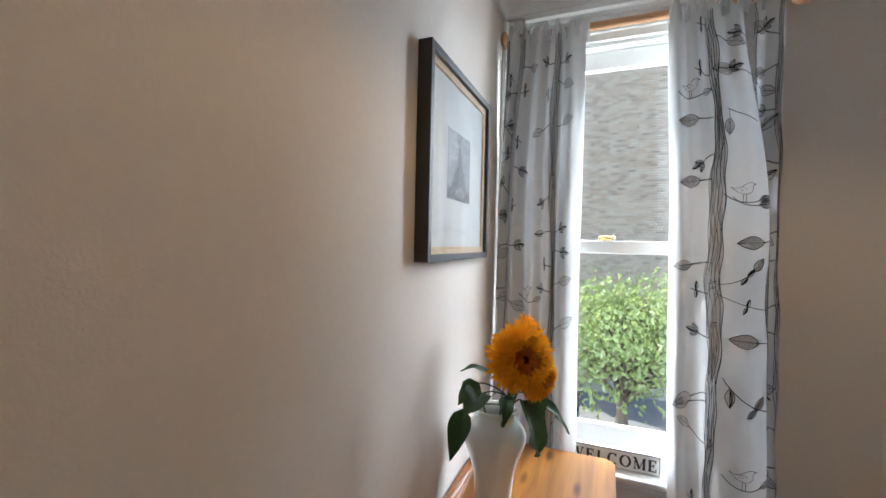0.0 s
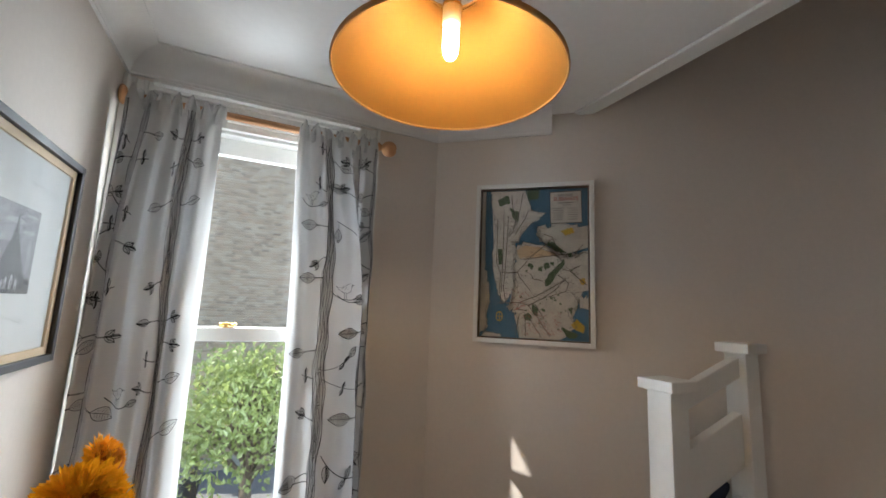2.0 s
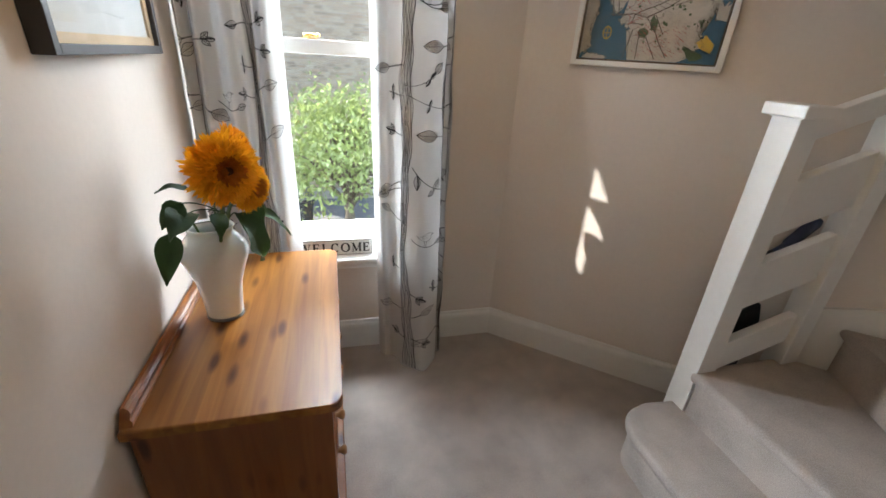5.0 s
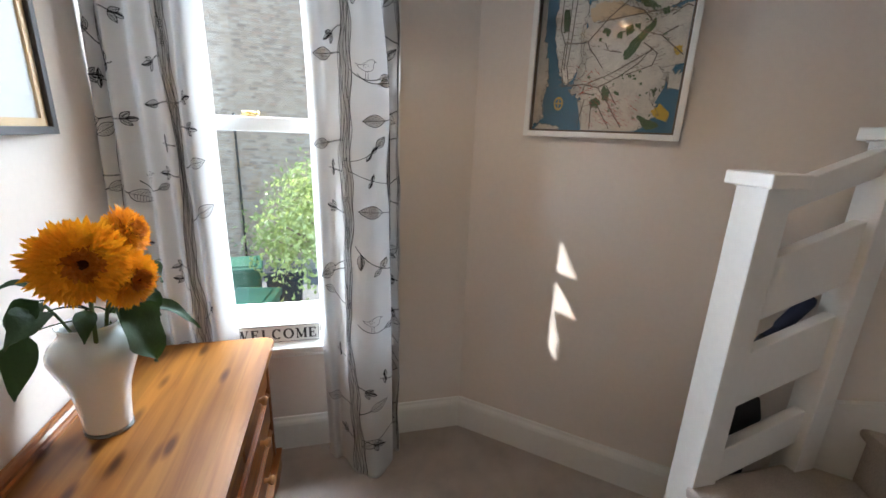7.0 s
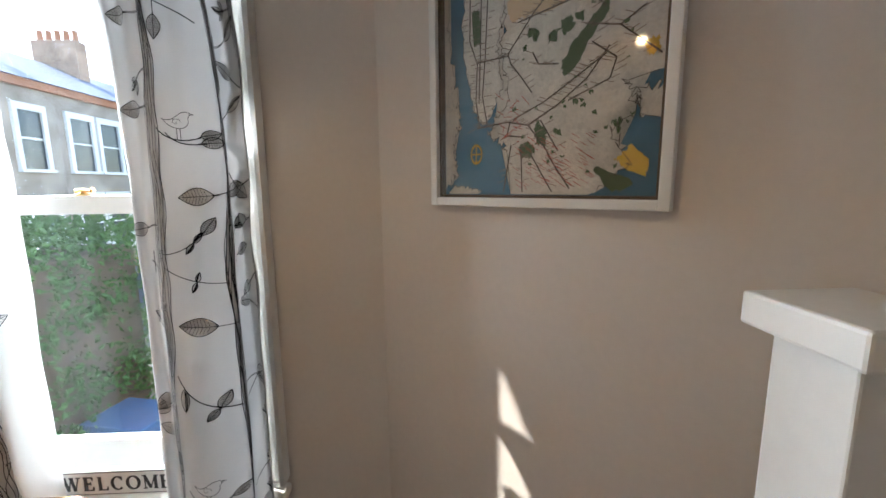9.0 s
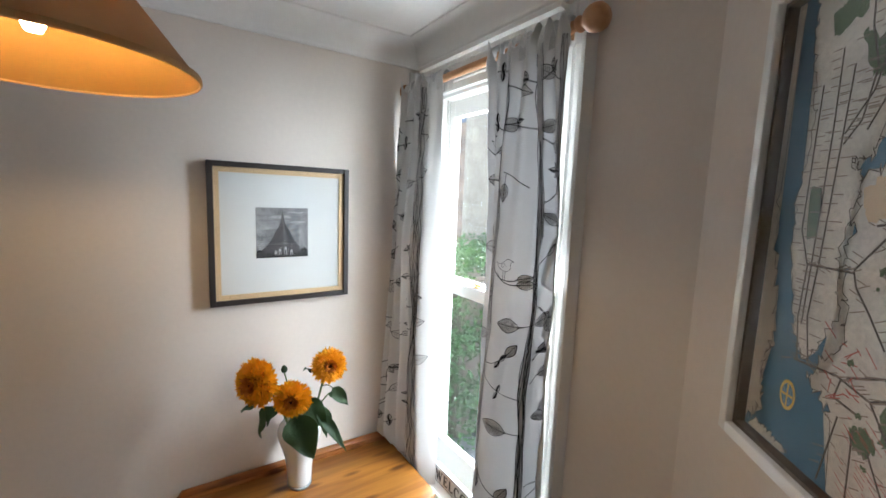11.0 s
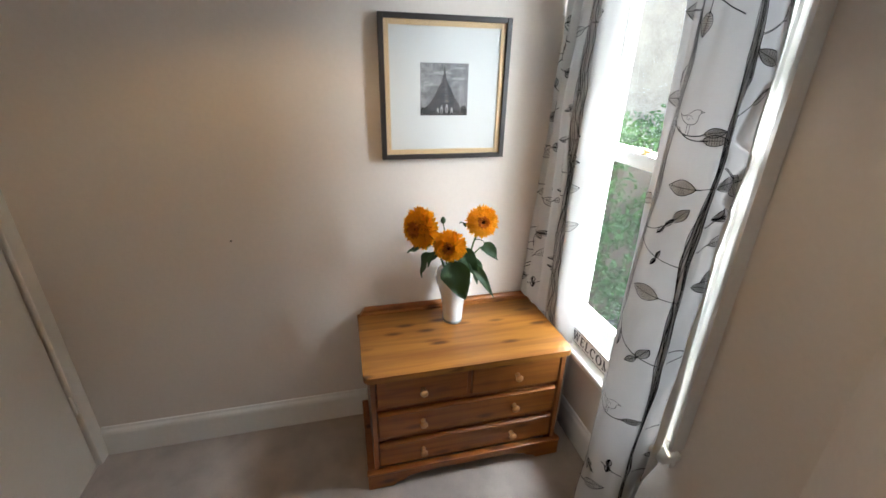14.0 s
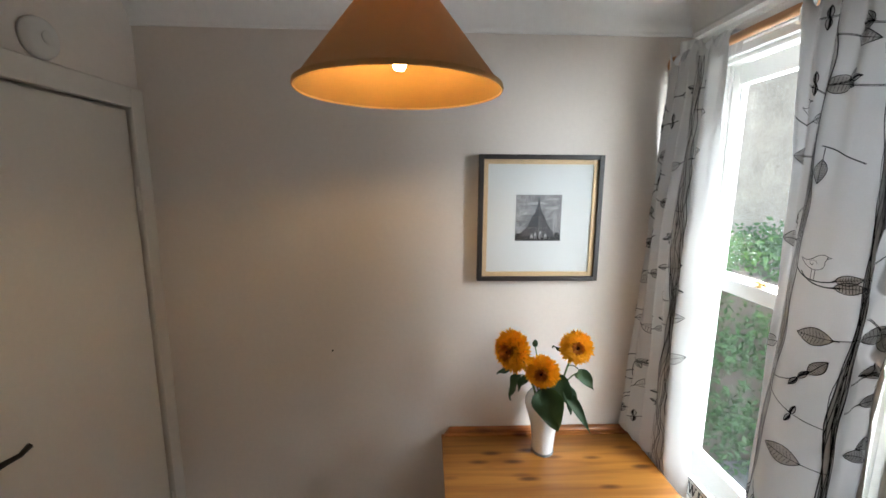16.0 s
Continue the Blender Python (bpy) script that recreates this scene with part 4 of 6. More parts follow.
part("flex", tube([(LX, LY, 2.15), (LX + 0.002, LY, 2.28), (LX, LY, 2.42)], 0.0032), CORD, lamp)
part("ceiling_rose", lathe([(0, 2.395), (0.012, 2.395), (0.030, 2.408), (0.043, 2.422), (0.045, ZC), (0, ZC)], None, 32, lm), PLASTIC, lamp, "", True)

# ---- curtain pole ----
pole = thing("curtain_pole", (0.06, 1.67, 2.222), "turned beech curtain pole with ball finials over the window", "curtain pole")
part("rod", tube([(-0.385, 1.67, 2.222), (0.525, 1.67, 2.222)], 0.0145, None, 20), BEECH, pole, "", True)
ball = [(0, 0), (0.013, 0), (0.020, 0.004), (0.021, 0.010), (0.014, 0.014), (0.013, 0.022), (0.020, 0.028), (0.029, 0.036), (0.034, 0.048), (0.035, 0.058), (0.034, 0.060), (0.035, 0.062), (0.032, 0.074), (0.022, 0.085), (0, 0.091)]
part("finial", lathe(ball, None, 28, Matrix.Translation((0.522, 1.67, 2.222)) @ Matrix.Rotation(radians(90), 4, "Y")), BEECH, pole, "ringed ball finial", True)
ball_left = [(r, z * 0.38) for r, z in ball]
part("finial", lathe(ball_left, None, 28, Matrix.Translation((-0.383, 1.67, 2.222)) @ Matrix.Rotation(radians(-90), 4, "Y")), BEECH, pole, "ringed ball finial", True)
for x in (-0.345, 0.485):
    br = bmesh.new()
    tube([(x, YW - 0.034, 2.222), (x, 1.67, 2.222)], 0.010, br, 12)
    lathe([(0, 0), (0.024, 0), (0.022, 0.010), (0, 0.012)], br, 20, Matrix.Translation((x, YW - 0.033, 2.222)) @ Matrix.Rotation(radians(90), 4, "X"))
    part("bracket", br, BEECH, pole, "", True)

# ---- printed curtains ----
CLOTH = translucent(material("white_cotton_curtain", (0.68, 0.67, 0.65), 0.9, spread=0.04, scale=9, fine=350, bump=0.25, bump_scale=1400, sheen=0.05, spec=0.1), (0.72, 0.72, 0.73), 0.21)
PRINT = translucent(material("charcoal_textile_print", (0.018, 0.018, 0.021), 0.9, spread=0.25, spec=0.05), (0.02, 0.02, 0.023), 0.05)
WASH = translucent(material("grey_textile_wash", (0.58, 0.575, 0.57), 0.9, spread=0.25, scale=30, fine=160, spec=0.1), (0.46, 0.46, 0.47), 0.22)
WASH_PALE = translucent(material("pale_grey_textile_wash", (0.63, 0.625, 0.61), 0.9, spread=0.15, scale=40, spec=0.1), (0.68, 0.68, 0.69), 0.22)


def smooth_through(knots, t):
    """Catmull-Rom through a row of knots of equal spacing; t runs from 0 to 1."""
    k = len(knots) - 1
    i = min(k - 1, int(t * k))
    f = t * k - i
    p = [knots[max(0, min(k, i + j))] for j in (-1, 0, 1, 2)]
    return [0.5 * (2 * b + (c - a) * f + (2 * a - 5 * b + 4 * c - d) * f * f + (3 * b - a - 3 * c + d) * f**3) for a, b, c, d in zip(*p)]


class Sheet:
    """A hanging curtain: folds in plan at several heights, blended between; u runs across, z up."""

    def __init__(self, plans, phase, vent=False):
        self.plans, self.phase, self.vent = plans, phase, vent
        self.length = 0.0
        last = None
        for i in range(61):
            p = Vector(self.plan(i / 60, 1.2))
            self.length += (p - last).length if last else 0
            last = p

    def plan(self, u, z):
        i = 0
        while i < len(self.plans) - 2 and z > self.plans[i + 1][0]:
            i += 1
        (z0, a), (z1, b) = self.plans[i:i + 2]
        f = min(1.0, max(0.0, (z - z0) / (z1 - z0)))
        if i == len(self.plans) - 2:
            f = f * f * (3 - 2 * f)
        x, y = [p + (q - p) * f for p, q in zip(smooth_through(a, u), smooth_through(b, u))]
        y += 0.0035 * math.sin(7 * z + 9 * u + self.phase) + 0.002 * math.sin(19 * z - 14 * u)
        x += 0.003 * math.sin(5 * z + self.phase) * math.sin(math.pi * u + 0.6)
        if self.vent and 0.70 < u < 0.97:
            # the deep fold leans on the moulding, and stands off it at three short stretches
            k = math.sin(math.pi * (u - 0.70) / 0.27)
            if 0.40 < z < 1.17:
                y += k * (1.17 - z) * 0.088 * min(1.0, (z - 0.40) / 0.05)
            for lo, hi, gap in ((1.216, 1.258, 0.012), (1.345, 1.462, 0.050), (1.500, 1.665, 0.066)):
                if lo < z < hi:
                    y -= k * gap * ((hi - z) / (hi - lo)) ** 0.55 * min(1.0, (z - lo) / 0.030)
        if self.vent and u > 0.9:
            x += (u - 0.9) * 0.05 * math.sin(17 * z + 1.0) * math.sin(6.3 * z)
        return x, y

    def at(self, s, z, lift=0.0):
        """The place on the cloth s metres across it, at height z, lifted off its room side."""
        u = min(1.0, max(0.0, s / self.length))
        x, y = self.plan(u, z)
        if lift:
            xa, ya = self.plan(max(0, u - 0.006), z)
            xb, yb = self.plan(min(1, u + 0.006), z)
            n = Vector((yb - ya, -(xb - xa))).normalized()
            x, y = x + n.x * lift, y + n.y * lift
        return (x, y, z)

    def mesh(self, z0, z1, k=150, rows=190):
        """The cloth as a thin sheet of two layers."""
        bm = bmesh.new()
        grids = []
        for lift in (0.0006, -0.0006):
            g = []
            for r in range(rows + 1):
                z = z0 + (z1 - z0) * r / rows
                row = []
                for i in range(k + 1):
                    hem = 0.006 * math.sin(i * 0.21 + self.phase) * (1 if r == 0 else 0)
                    hem -= max(0.0, (r / rows - 0.97) / 0.03) * (0.030 + 0.026 * math.cos(14 * math.pi * i / k) + 0.006 * math.sin(i * 0.37 + self.phase))
                    row.append(bm.verts.new(self.at(self.length * i / k, z + hem, lift)))
                g.append(row)
            grids.append(g)
        for n, g in enumerate(grids):
            for r in range(rows):
                for i in range(k):
                    q = (g[r][i], g[r][i + 1], g[r + 1][i + 1], g[r + 1][i])
                    bm.faces.new(q if n == 0 else q[::-1])
        a, b = grids
        for r in range(rows):
            for i in (0, k):
                bm.faces.new((a[r][i], a[r + 1][i], b[r + 1][i], b[r][i]))
        for i in range(k):
            for r in (0, rows):
                bm.faces.new((a[r][i], a[r][i + 1], b[r][i + 1], b[r][i]))
        return bm


def ribbon(bm, sheet, pts, width, lift=0.0016):
    """A printed line of given width along (s, z) points, laid on the cloth."""
    fine = [pts[0]]
    for a, b in zip(pts, pts[1:]):
        k = max(1, int(math.hypot(b[0] - a[0], b[1] - a[1]) / 0.008))
        fine += [(a[0] + (b[0] - a[0]) * j / k, a[1] + (b[1] - a[1]) * j / k) for j in range(1, k + 1)]
    prev = None
    k = len(fine)
    for i, p in enumerate(fine):
        if not 0.003 < p[0] < sheet.length - 0.003:
            prev = None
            continue
        a, b = fine[max(0, i - 1)], fine[min(k - 1, i + 1)]
        dx, dz = b[0] - a[0], b[1] - a[1]
        d = math.hypot(dx, dz) or 1
        w = (width(i / (k - 1)) if callable(width) else width) / 2
        l = bm.verts.new(sheet.at(p[0] - dz / d * w, p[1] + dx / d * w, lift))
        r = bm.verts.new(sheet.at(p[0] + dz / d * w, p[1] - dx / d * w, lift))
        if prev:
            bm.faces.new((prev[0], prev[1], r, l))
        prev = (l, r)


def curve(p0, p1, p2, p3, k=10):
    return [tuple(v)[:2] for v in bezier((*p0, 0), (*p1, 0), (*p2, 0), (*p3, 0), k)]


class Printer:
    """Draws the branch, leaf and bird print on one curtain."""

    def __init__(self, sheet, seed):
        self.sheet, self.rnd = sheet, random.Random(seed)
        self.ink, self.wash, self.pale = bmesh.new(), bmesh.new(), bmesh.new()

    def line(self, pts, w=0.0016):
        ribbon(self.ink, self.sheet, pts, w, 0.0022)

    def trunk(self, s, z0, z1, width=0.026, slim=False):
        rnd = self.rnd
        a, b = rnd.uniform(0, 6), rnd.uniform(0, 6)

        def mid(z):
            return s + 0.010 * math.sin(2.9 * z + a) + 0.008 * math.sin(7.1 * z + b) + 0.003 * math.sin(19 * z)

        def wide(z):
            taper = 1 - 0.62 * min(1.0, max(0.0, 1.6 - z) / 0.2) if slim else 1.0
            return width * taper * (1 + 0.34 * math.sin(5.2 * z + b) + 0.18 * math.sin(15 * z + a))

        zs = [z0 + (z1 - z0) * i / 90 for i in range(91)]
        ribbon(self.wash, self.sheet, [(mid(z), z) for z in zs], lambda t: wide(z0 + (z1 - z0) * t) * 0.92, 0.0016)
        for f in (-0.5, -0.38, -0.28, -0.17, -0.06, 0.05, 0.15, 0.26, 0.37, 0.5):
            c = rnd.uniform(0, 6)
            self.line([(mid(z) + wide(z) * (f + (0.06 if abs(f) == 0.5 else 0.16) * math.sin(13 * z + c) + 0.09 * math.sin(37 * z + 2 * c)), z) for z in zs], 0.0020 if abs(f) == 0.5 else 0.0013)
        for i in range(6):
            z = rnd.uniform(z0 + 0.1, z1 - 0.1)
            for j in range(rnd.choice((3, 5, 6))):
                zz = z + 0.006 * j
                self.line([(mid(zz) - rnd.uniform(0, 0.3) * wide(zz), zz), (mid(zz) + rnd.uniform(0.05, 0.3) * wide(zz), zz + 0.003)], 0.0018)
        return mid

    def leaf(self, s, z, length, angle, style):
        ca, sa = math.cos(angle), math.sin(angle)

        def place(a, b):
            return (s + length * (a * ca - b * sa), z + length * (a * sa + b * ca))

        fat = 0.26 if style != 2 else 0.2
        up = [place(t, fat * math.sin(math.pi * t**0.85)) for t in [i / 12 for i in range(13)]]
        dn = [place(t, -fat * math.sin(math.pi * t**0.85)) for t in [i / 12 for i in range(13)]]
        self.line(up, 0.0019)
        self.line(dn, 0.0019)
        self.line([place(-0.12, 0), place(0.96, 0)], 0.0014)
        ribbon(self.pale if style != 2 else self.wash, self.sheet, [place(t, 0) for t in [i / 12 for i in range(13)]], lambda t: max(0.001, 1.9 * fat * length * math.sin(math.pi * t**0.85)), 0.0013)
        for i in range(2, 10):
            t = i / 11
            h = fat * math.sin(math.pi * t**0.85) * 0.85
            if style == 0:
                self.line([place(t, 0), place(t + 0.07, h)], 0.0008)
                self.line([place(t, 0), place(t + 0.07, -h)], 0.0008)
            elif style == 1:
                self.line([place(t, -h), place(t, h)], 0.0009)
            elif i % 2:
                self.line([place(0.05, 0), place(t, h * 0.8), place(0.95, 0)], 0.0013)

    def twig(self, s, z, reach, rise, leaves=True):
        """A side branch with one or several leaves at its end."""
        d = 1 if reach > 0 else -1
        pts = curve((s, z), (s + reach * 0.35, z + rise * 0.05), (s + reach * 0.6, z + rise * 0.5), (s + reach, z + rise))
        self.line([(a, b + 0.0014) for a, b in pts], 0.0015)
        self.line([(a, b - 0.0014) for a, b in pts], 0.0015)
        for a, b in pts[2:-1:2]:
            self.line([(a, b - 0.002), (a + 0.001, b + 0.002)], 0.0012)
        ex, ez = pts[-1]
        style = self.rnd.choice((0, 0, 1, 2))
        kind = self.rnd.random()
        ang = math.atan2(rise, reach)
        if kind < 0.5:
            self.leaf(ex, ez, self.rnd.uniform(0.058, 0.082), ang, style)
        elif kind < 0.8:
            for t in (-0.7, 0.75):
                self.leaf(ex - d * 0.01, ez, 0.032, ang + t, 0)
            self.leaf(ex, ez, 0.036, ang, 2)
        else:
            self.leaf(ex - d * 0.02, ez - 0.002, 0.03, math.pi / 2, 2)
            self.leaf(ex - d * 0.02, ez, 0.03, -math.pi / 2, 2)

    def bird(self, s, z, d=1):
        """A small bird on a drooping branch."""
        self.line(curve((s - d * 0.055, z + 0.012), (s - d * 0.03, z - 0.02), (s + d * 0.01, z - 0.025), (s + d * 0.045, z - 0.012)), 0.0028)
        self.leaf(s + d * 0.045, z - 0.010, 0.042, 0.25 if d > 0 else math.pi - 0.25, 0)
        b = z + 0.012
        back = curve((s - d * 0.036, b + 0.020), (s - d * 0.01, b + 0.004), (s + d * 0.002, b + 0.034), (s + d * 0.019, b + 0.032))
        head = curve((s + d * 0.019, b + 0.032), (s + d * 0.034, b + 0.034), (s + d * 0.028, b + 0.022), (s + d * 0.024, b + 0.018))
        belly = curve((s + d * 0.024, b + 0.018), (s + d * 0.030, b - 0.008), (s - d * 0.012, b - 0.016), (s - d * 0.036, b + 0.020))
        for c in (back, head, belly):
            self.line(c, 0.0014)
        wing = [(s - d * 0.004 + (0.012 - 0.0022 * i * 0.5) * math.cos(i * 0.7), b + 0.010 + (0.009 - 0.0016 * i * 0.5) * math.sin(i * 0.7)) for i in range(11)]
        self.line(wing, 0.0010)
        self.line([(s + d * 0.028, b + 0.029), (s + d * 0.038, b + 0.027), (s + d * 0.029, b + 0.025)], 0.002)
        for o in (-0.004, 0.004):
            self.line([(s + o, b - 0.004), (s + o - 0.001, z - 0.016)], 0.0016)

    def panel(self):
        """The large motifs on the wide front panel, between its two trunks."""
        self.line(curve((0.224, 1.845), (0.25, 1.835), (0.279, 1.825), (0.319, 1.80)), 0.0028)
        self.line([(0.231, 1.84), (0.229, 1.81)], 0.002)
        self.leaf(0.229, 1.812, 0.055, -math.pi / 2 - 0.1, 1)
        self.line(curve((0.22, 1.553), (0.239, 1.528), (0.267, 1.520), (0.307, 1.528)), 0.0028)
        self.leaf(0.296, 1.528, 0.05, 0.1, 1)
        self.line([(0.35, 1.418), (0.307, 1.408)], 0.0020)
        self.leaf(0.311, 1.408, 0.078, math.pi + 0.05, 0)
        self.line(curve((0.182, 1.270), (0.222, 1.272), (0.256, 1.285), (0.288, 1.325)), 0.0020)
        self.leaf(0.281, 1.316, 0.05, 0.95, 1)
        for a in (0.9, 4.1):
            self.leaf(0.263, 1.298, 0.032, a, 2)
        self.line(curve((0.182, 1.240), (0.222, 1.220), (0.267, 1.200), (0.319, 1.195)), 0.0020)
        for a in (1.3, 4.3):
            self.leaf(0.264, 1.203, 0.026, a, 2)
        self.line([(0.342, 1.09), (0.296, 1.092)], 0.0020)
        self.leaf(0.302, 1.092, 0.085, math.pi - 0.08, 0)
        self.line(curve((0.205, 0.975), (0.233, 0.925), (0.279, 0.89), (0.336, 0.875)), 0.0028)
        self.leaf(0.224, 0.945, 0.06, -math.pi / 2, 2)
        self.leaf(0.296, 0.885, 0.045, 1.1, 0)
        self.leaf(0.296, 0.885, 0.036, 3.9, 0)

    def fill(self, trunks, z0, z1, calm=None):
        mids = [self.trunk(s, z0, z1, w, calm is not None and k == 1) for k, (s, w) in enumerate(trunks)]
        z = z1 - 0.10
        n = 0
        while z > z0 + 0.08:
            for k, (s, w) in enumerate(trunks):
                zz = z + self.rnd.uniform(-0.035, 0.035)
                for d in (1, -1):
                    if calm and calm[0] < zz < calm[1] and (k, d) in ((0, 1), (1, -1)):
                        continue
                    if self.rnd.random() < 0.80:
                        self.twig(mids[k](zz) + d * w * 0.4, zz + self.rnd.uniform(-0.04, 0.04), d * self.rnd.uniform(0.04, 0.068), self.rnd.uniform(-0.03, 0.035))
            z -= 0.128
            n += 1


def curtain(sheet, z0, z1, label, trunks, birds, seed, calm=None):
    x, y = sheet.plan(0.5, 0.0)
    c = thing("curtain", (x, y, z0), label, "curtain", "printed curtains at the window")
    part("cloth", sheet.mesh(z0, z1), CLOTH, c, "", True)
    p = Printer(sheet, seed)
    p.fill(trunks, z0 + 0.01, z1 - 0.062, calm)
    if calm:
        p.panel()
    for s, z, d in birds:
        p.bird(s, z, d)
    tagged(part("line_print", p.ink, PRINT, c, "charcoal line print of branches, leaves and birds"), kind="stuff")
    tagged(part("trunk_print", p.wash, WASH, c, "grey printed trunks"), kind="stuff")
    tagged(part("leaf_print", p.pale, WASH_PALE, c, "pale grey printed leaves"), kind="stuff")
    for i in range(7):
        tabs = bmesh.new()
        u = (i + 0.5) / 7
        tx, ty = sheet.plan(u, z1)
        # a crumpled band of cloth over the pole, pinched at its top
        w = 0.021 + 0.004 * math.sin(3 * i + seed)
        skew = 0.006 * math.sin(5 * i + seed)
        loop = [(-0.030, -0.050, 0.9), (-0.030, -0.02, 1.0), (-0.026, 0.0, 0.95), (-0.020, 0.018, 0.75), (-0.006, 0.030, 0.55), (0.010, 0.026, 0.6), (0.020, 0.012, 0.8), (0.022, -0.01, 1.0), (0.021, -0.04, 1.0)]
        rows = []
        for dy, dz, f in loop:
            rows.append([tabs.verts.new((tx + a * w * f + skew * (dz + 0.05) * 18, 1.67 + dy - 0.006 * math.cos(5 * a + i), 2.222 + dz + 0.004 * math.sin(4 * a + 2 * i))) for a in (-1, -0.6, -0.2, 0.2, 0.6, 1)])
        for r, q in zip(rows, rows[1:]):
            for j in range(5):
                tabs.faces.new((r[j], r[j + 1], q[j + 1], q[j]))
        tab = part("header_tab", tabs, CLOTH, c, "", True)
        if i % 2:
            tab.data.materials.clear()
            tab.data.materials.append(WASH)
    return c


right_sheet = Sheet([
    (0.0, [(0.240, 1.640), (0.262, 1.605), (0.290, 1.612), (0.312, 1.575), (0.335, 1.530), (0.370, 1.490), (0.412, 1.470), (0.455, 1.490), (0.500, 1.545), (0.490, 1.590), (0.496, 1.612), (0.518, 1.606), (0.535, 1.590)]),
    (1.45, [(0.213, 1.676), (0.240, 1.640), (0.272, 1.634), (0.303, 1.608), (0.330, 1.583), (0.370, 1.567), (0.412, 1.564), (0.452, 1.575), (0.487, 1.606), (0.474, 1.660), (0.478, 1.706), (0.510, 1.674), (0.530, 1.640)]),
    (2.262, [(0.190, 1.645), (0.216, 1.632), (0.244, 1.648), (0.272, 1.626), (0.300, 1.650), (0.328, 1.622), (0.358, 1.644), (0.388, 1.622), (0.416, 1.650), (0.444, 1.634), (0.472, 1.648), (0.498, 1.634), (0.518, 1.645)]),
], 0.4, True)
left_sheet = Sheet([
    (0.0, [(-0.404, 1.690), (-0.388, 1.645), (-0.362, 1.664), (-0.335, 1.630), (-0.305, 1.664), (-0.270, 1.628), (-0.238, 1.660), (-0.205, 1.630), (-0.172, 1.658), (-0.142, 1.635), (-0.110, 1.654), (-0.088, 1.680)]),
    (0.56, [(-0.404, 1.690), (-0.394, 1.636), (-0.364, 1.655), (-0.338, 1.622), (-0.305, 1.655), (-0.272, 1.622), (-0.238, 1.655), (-0.205, 1.624), (-0.170, 1.655), (-0.138, 1.628), (-0.106, 1.654), (-0.086, 1.684)]),
    (0.66, [(-0.402, 1.640), (-0.392, 1.548), (-0.362, 1.592), (-0.336, 1.560), (-0.300, 1.640), (-0.268, 1.588), (-0.234, 1.648), (-0.202, 1.600), (-0.166, 1.650), (-0.136, 1.606), (-0.104, 1.650), (-0.086, 1.690)]),
    (1.35, [(-0.405, 1.668), (-0.394, 1.600), (-0.366, 1.640), (-0.342, 1.594), (-0.300, 1.650), (-0.262, 1.586), (-0.226, 1.604), (-0.196, 1.592), (-0.176, 1.650), (-0.142, 1.604), (-0.110, 1.640), (-0.090, 1.696)]),
    (2.262, [(-0.388, 1.640), (-0.360, 1.624), (-0.332, 1.650), (-0.304, 1.622), (-0.276, 1.650), (-0.248, 1.624), (-0.220, 1.650), (-0.190, 1.624), (-0.162, 1.650), (-0.134, 1.628), (-0.106, 1.648), (-0.086, 1.650)]),
], 2.1)
curtain(right_sheet, 0.012, 2.258, "white cotton curtain printed with charcoal branches, reaching the floor", [(0.182, 0.036), (0.350, 0.040), (0.505, 0.030)], [(0.252, 1.553, 1), (0.262, 0.66, 1), (0.10, 1.92, 1)], 7, (0.56, 1.90))
curtain(left_sheet, 0.012, 2.258, "white cotton curtain printed with charcoal branches, behind the chest", [(0.130, 0.036), (0.420, 0.038), (0.022, 0.024)], [(0.262, 1.18, 1)], 21)

# ---- sign on the window sill ----
sign = thing("welcome_sign", (0.05, 1.71, 0.53), "white wooden block sign lettered in black on the sill", "sign")
SIGN = material("chalky_white_sign", (0.70, 0.70, 0.67), 0.7, spread=0.06, scale=12, fine=90)
SIGN_INK = material("black_sign_paint", (0.02, 0.02, 0.022), 0.6)
part("board", one_box(-0.112, 0.216, 1.704, 1.726, 0.5305, 0.609, 0.0015), SIGN, sign)
sbm = bmesh.new()
for x0, x1, z0, z1 in ((-0.108, 0.212, 0.6035, 0.6050), (-0.108, 0.212, 0.5345, 0.5360), (-0.108, -0.1065, 0.5345, 0.605), (0.2105, 0.212, 0.5345, 0.605)):
    box(sbm, x0, x1, 1.7032, 1.7042, z0, z1)
part("border_line", sbm, SIGN_INK, sign)


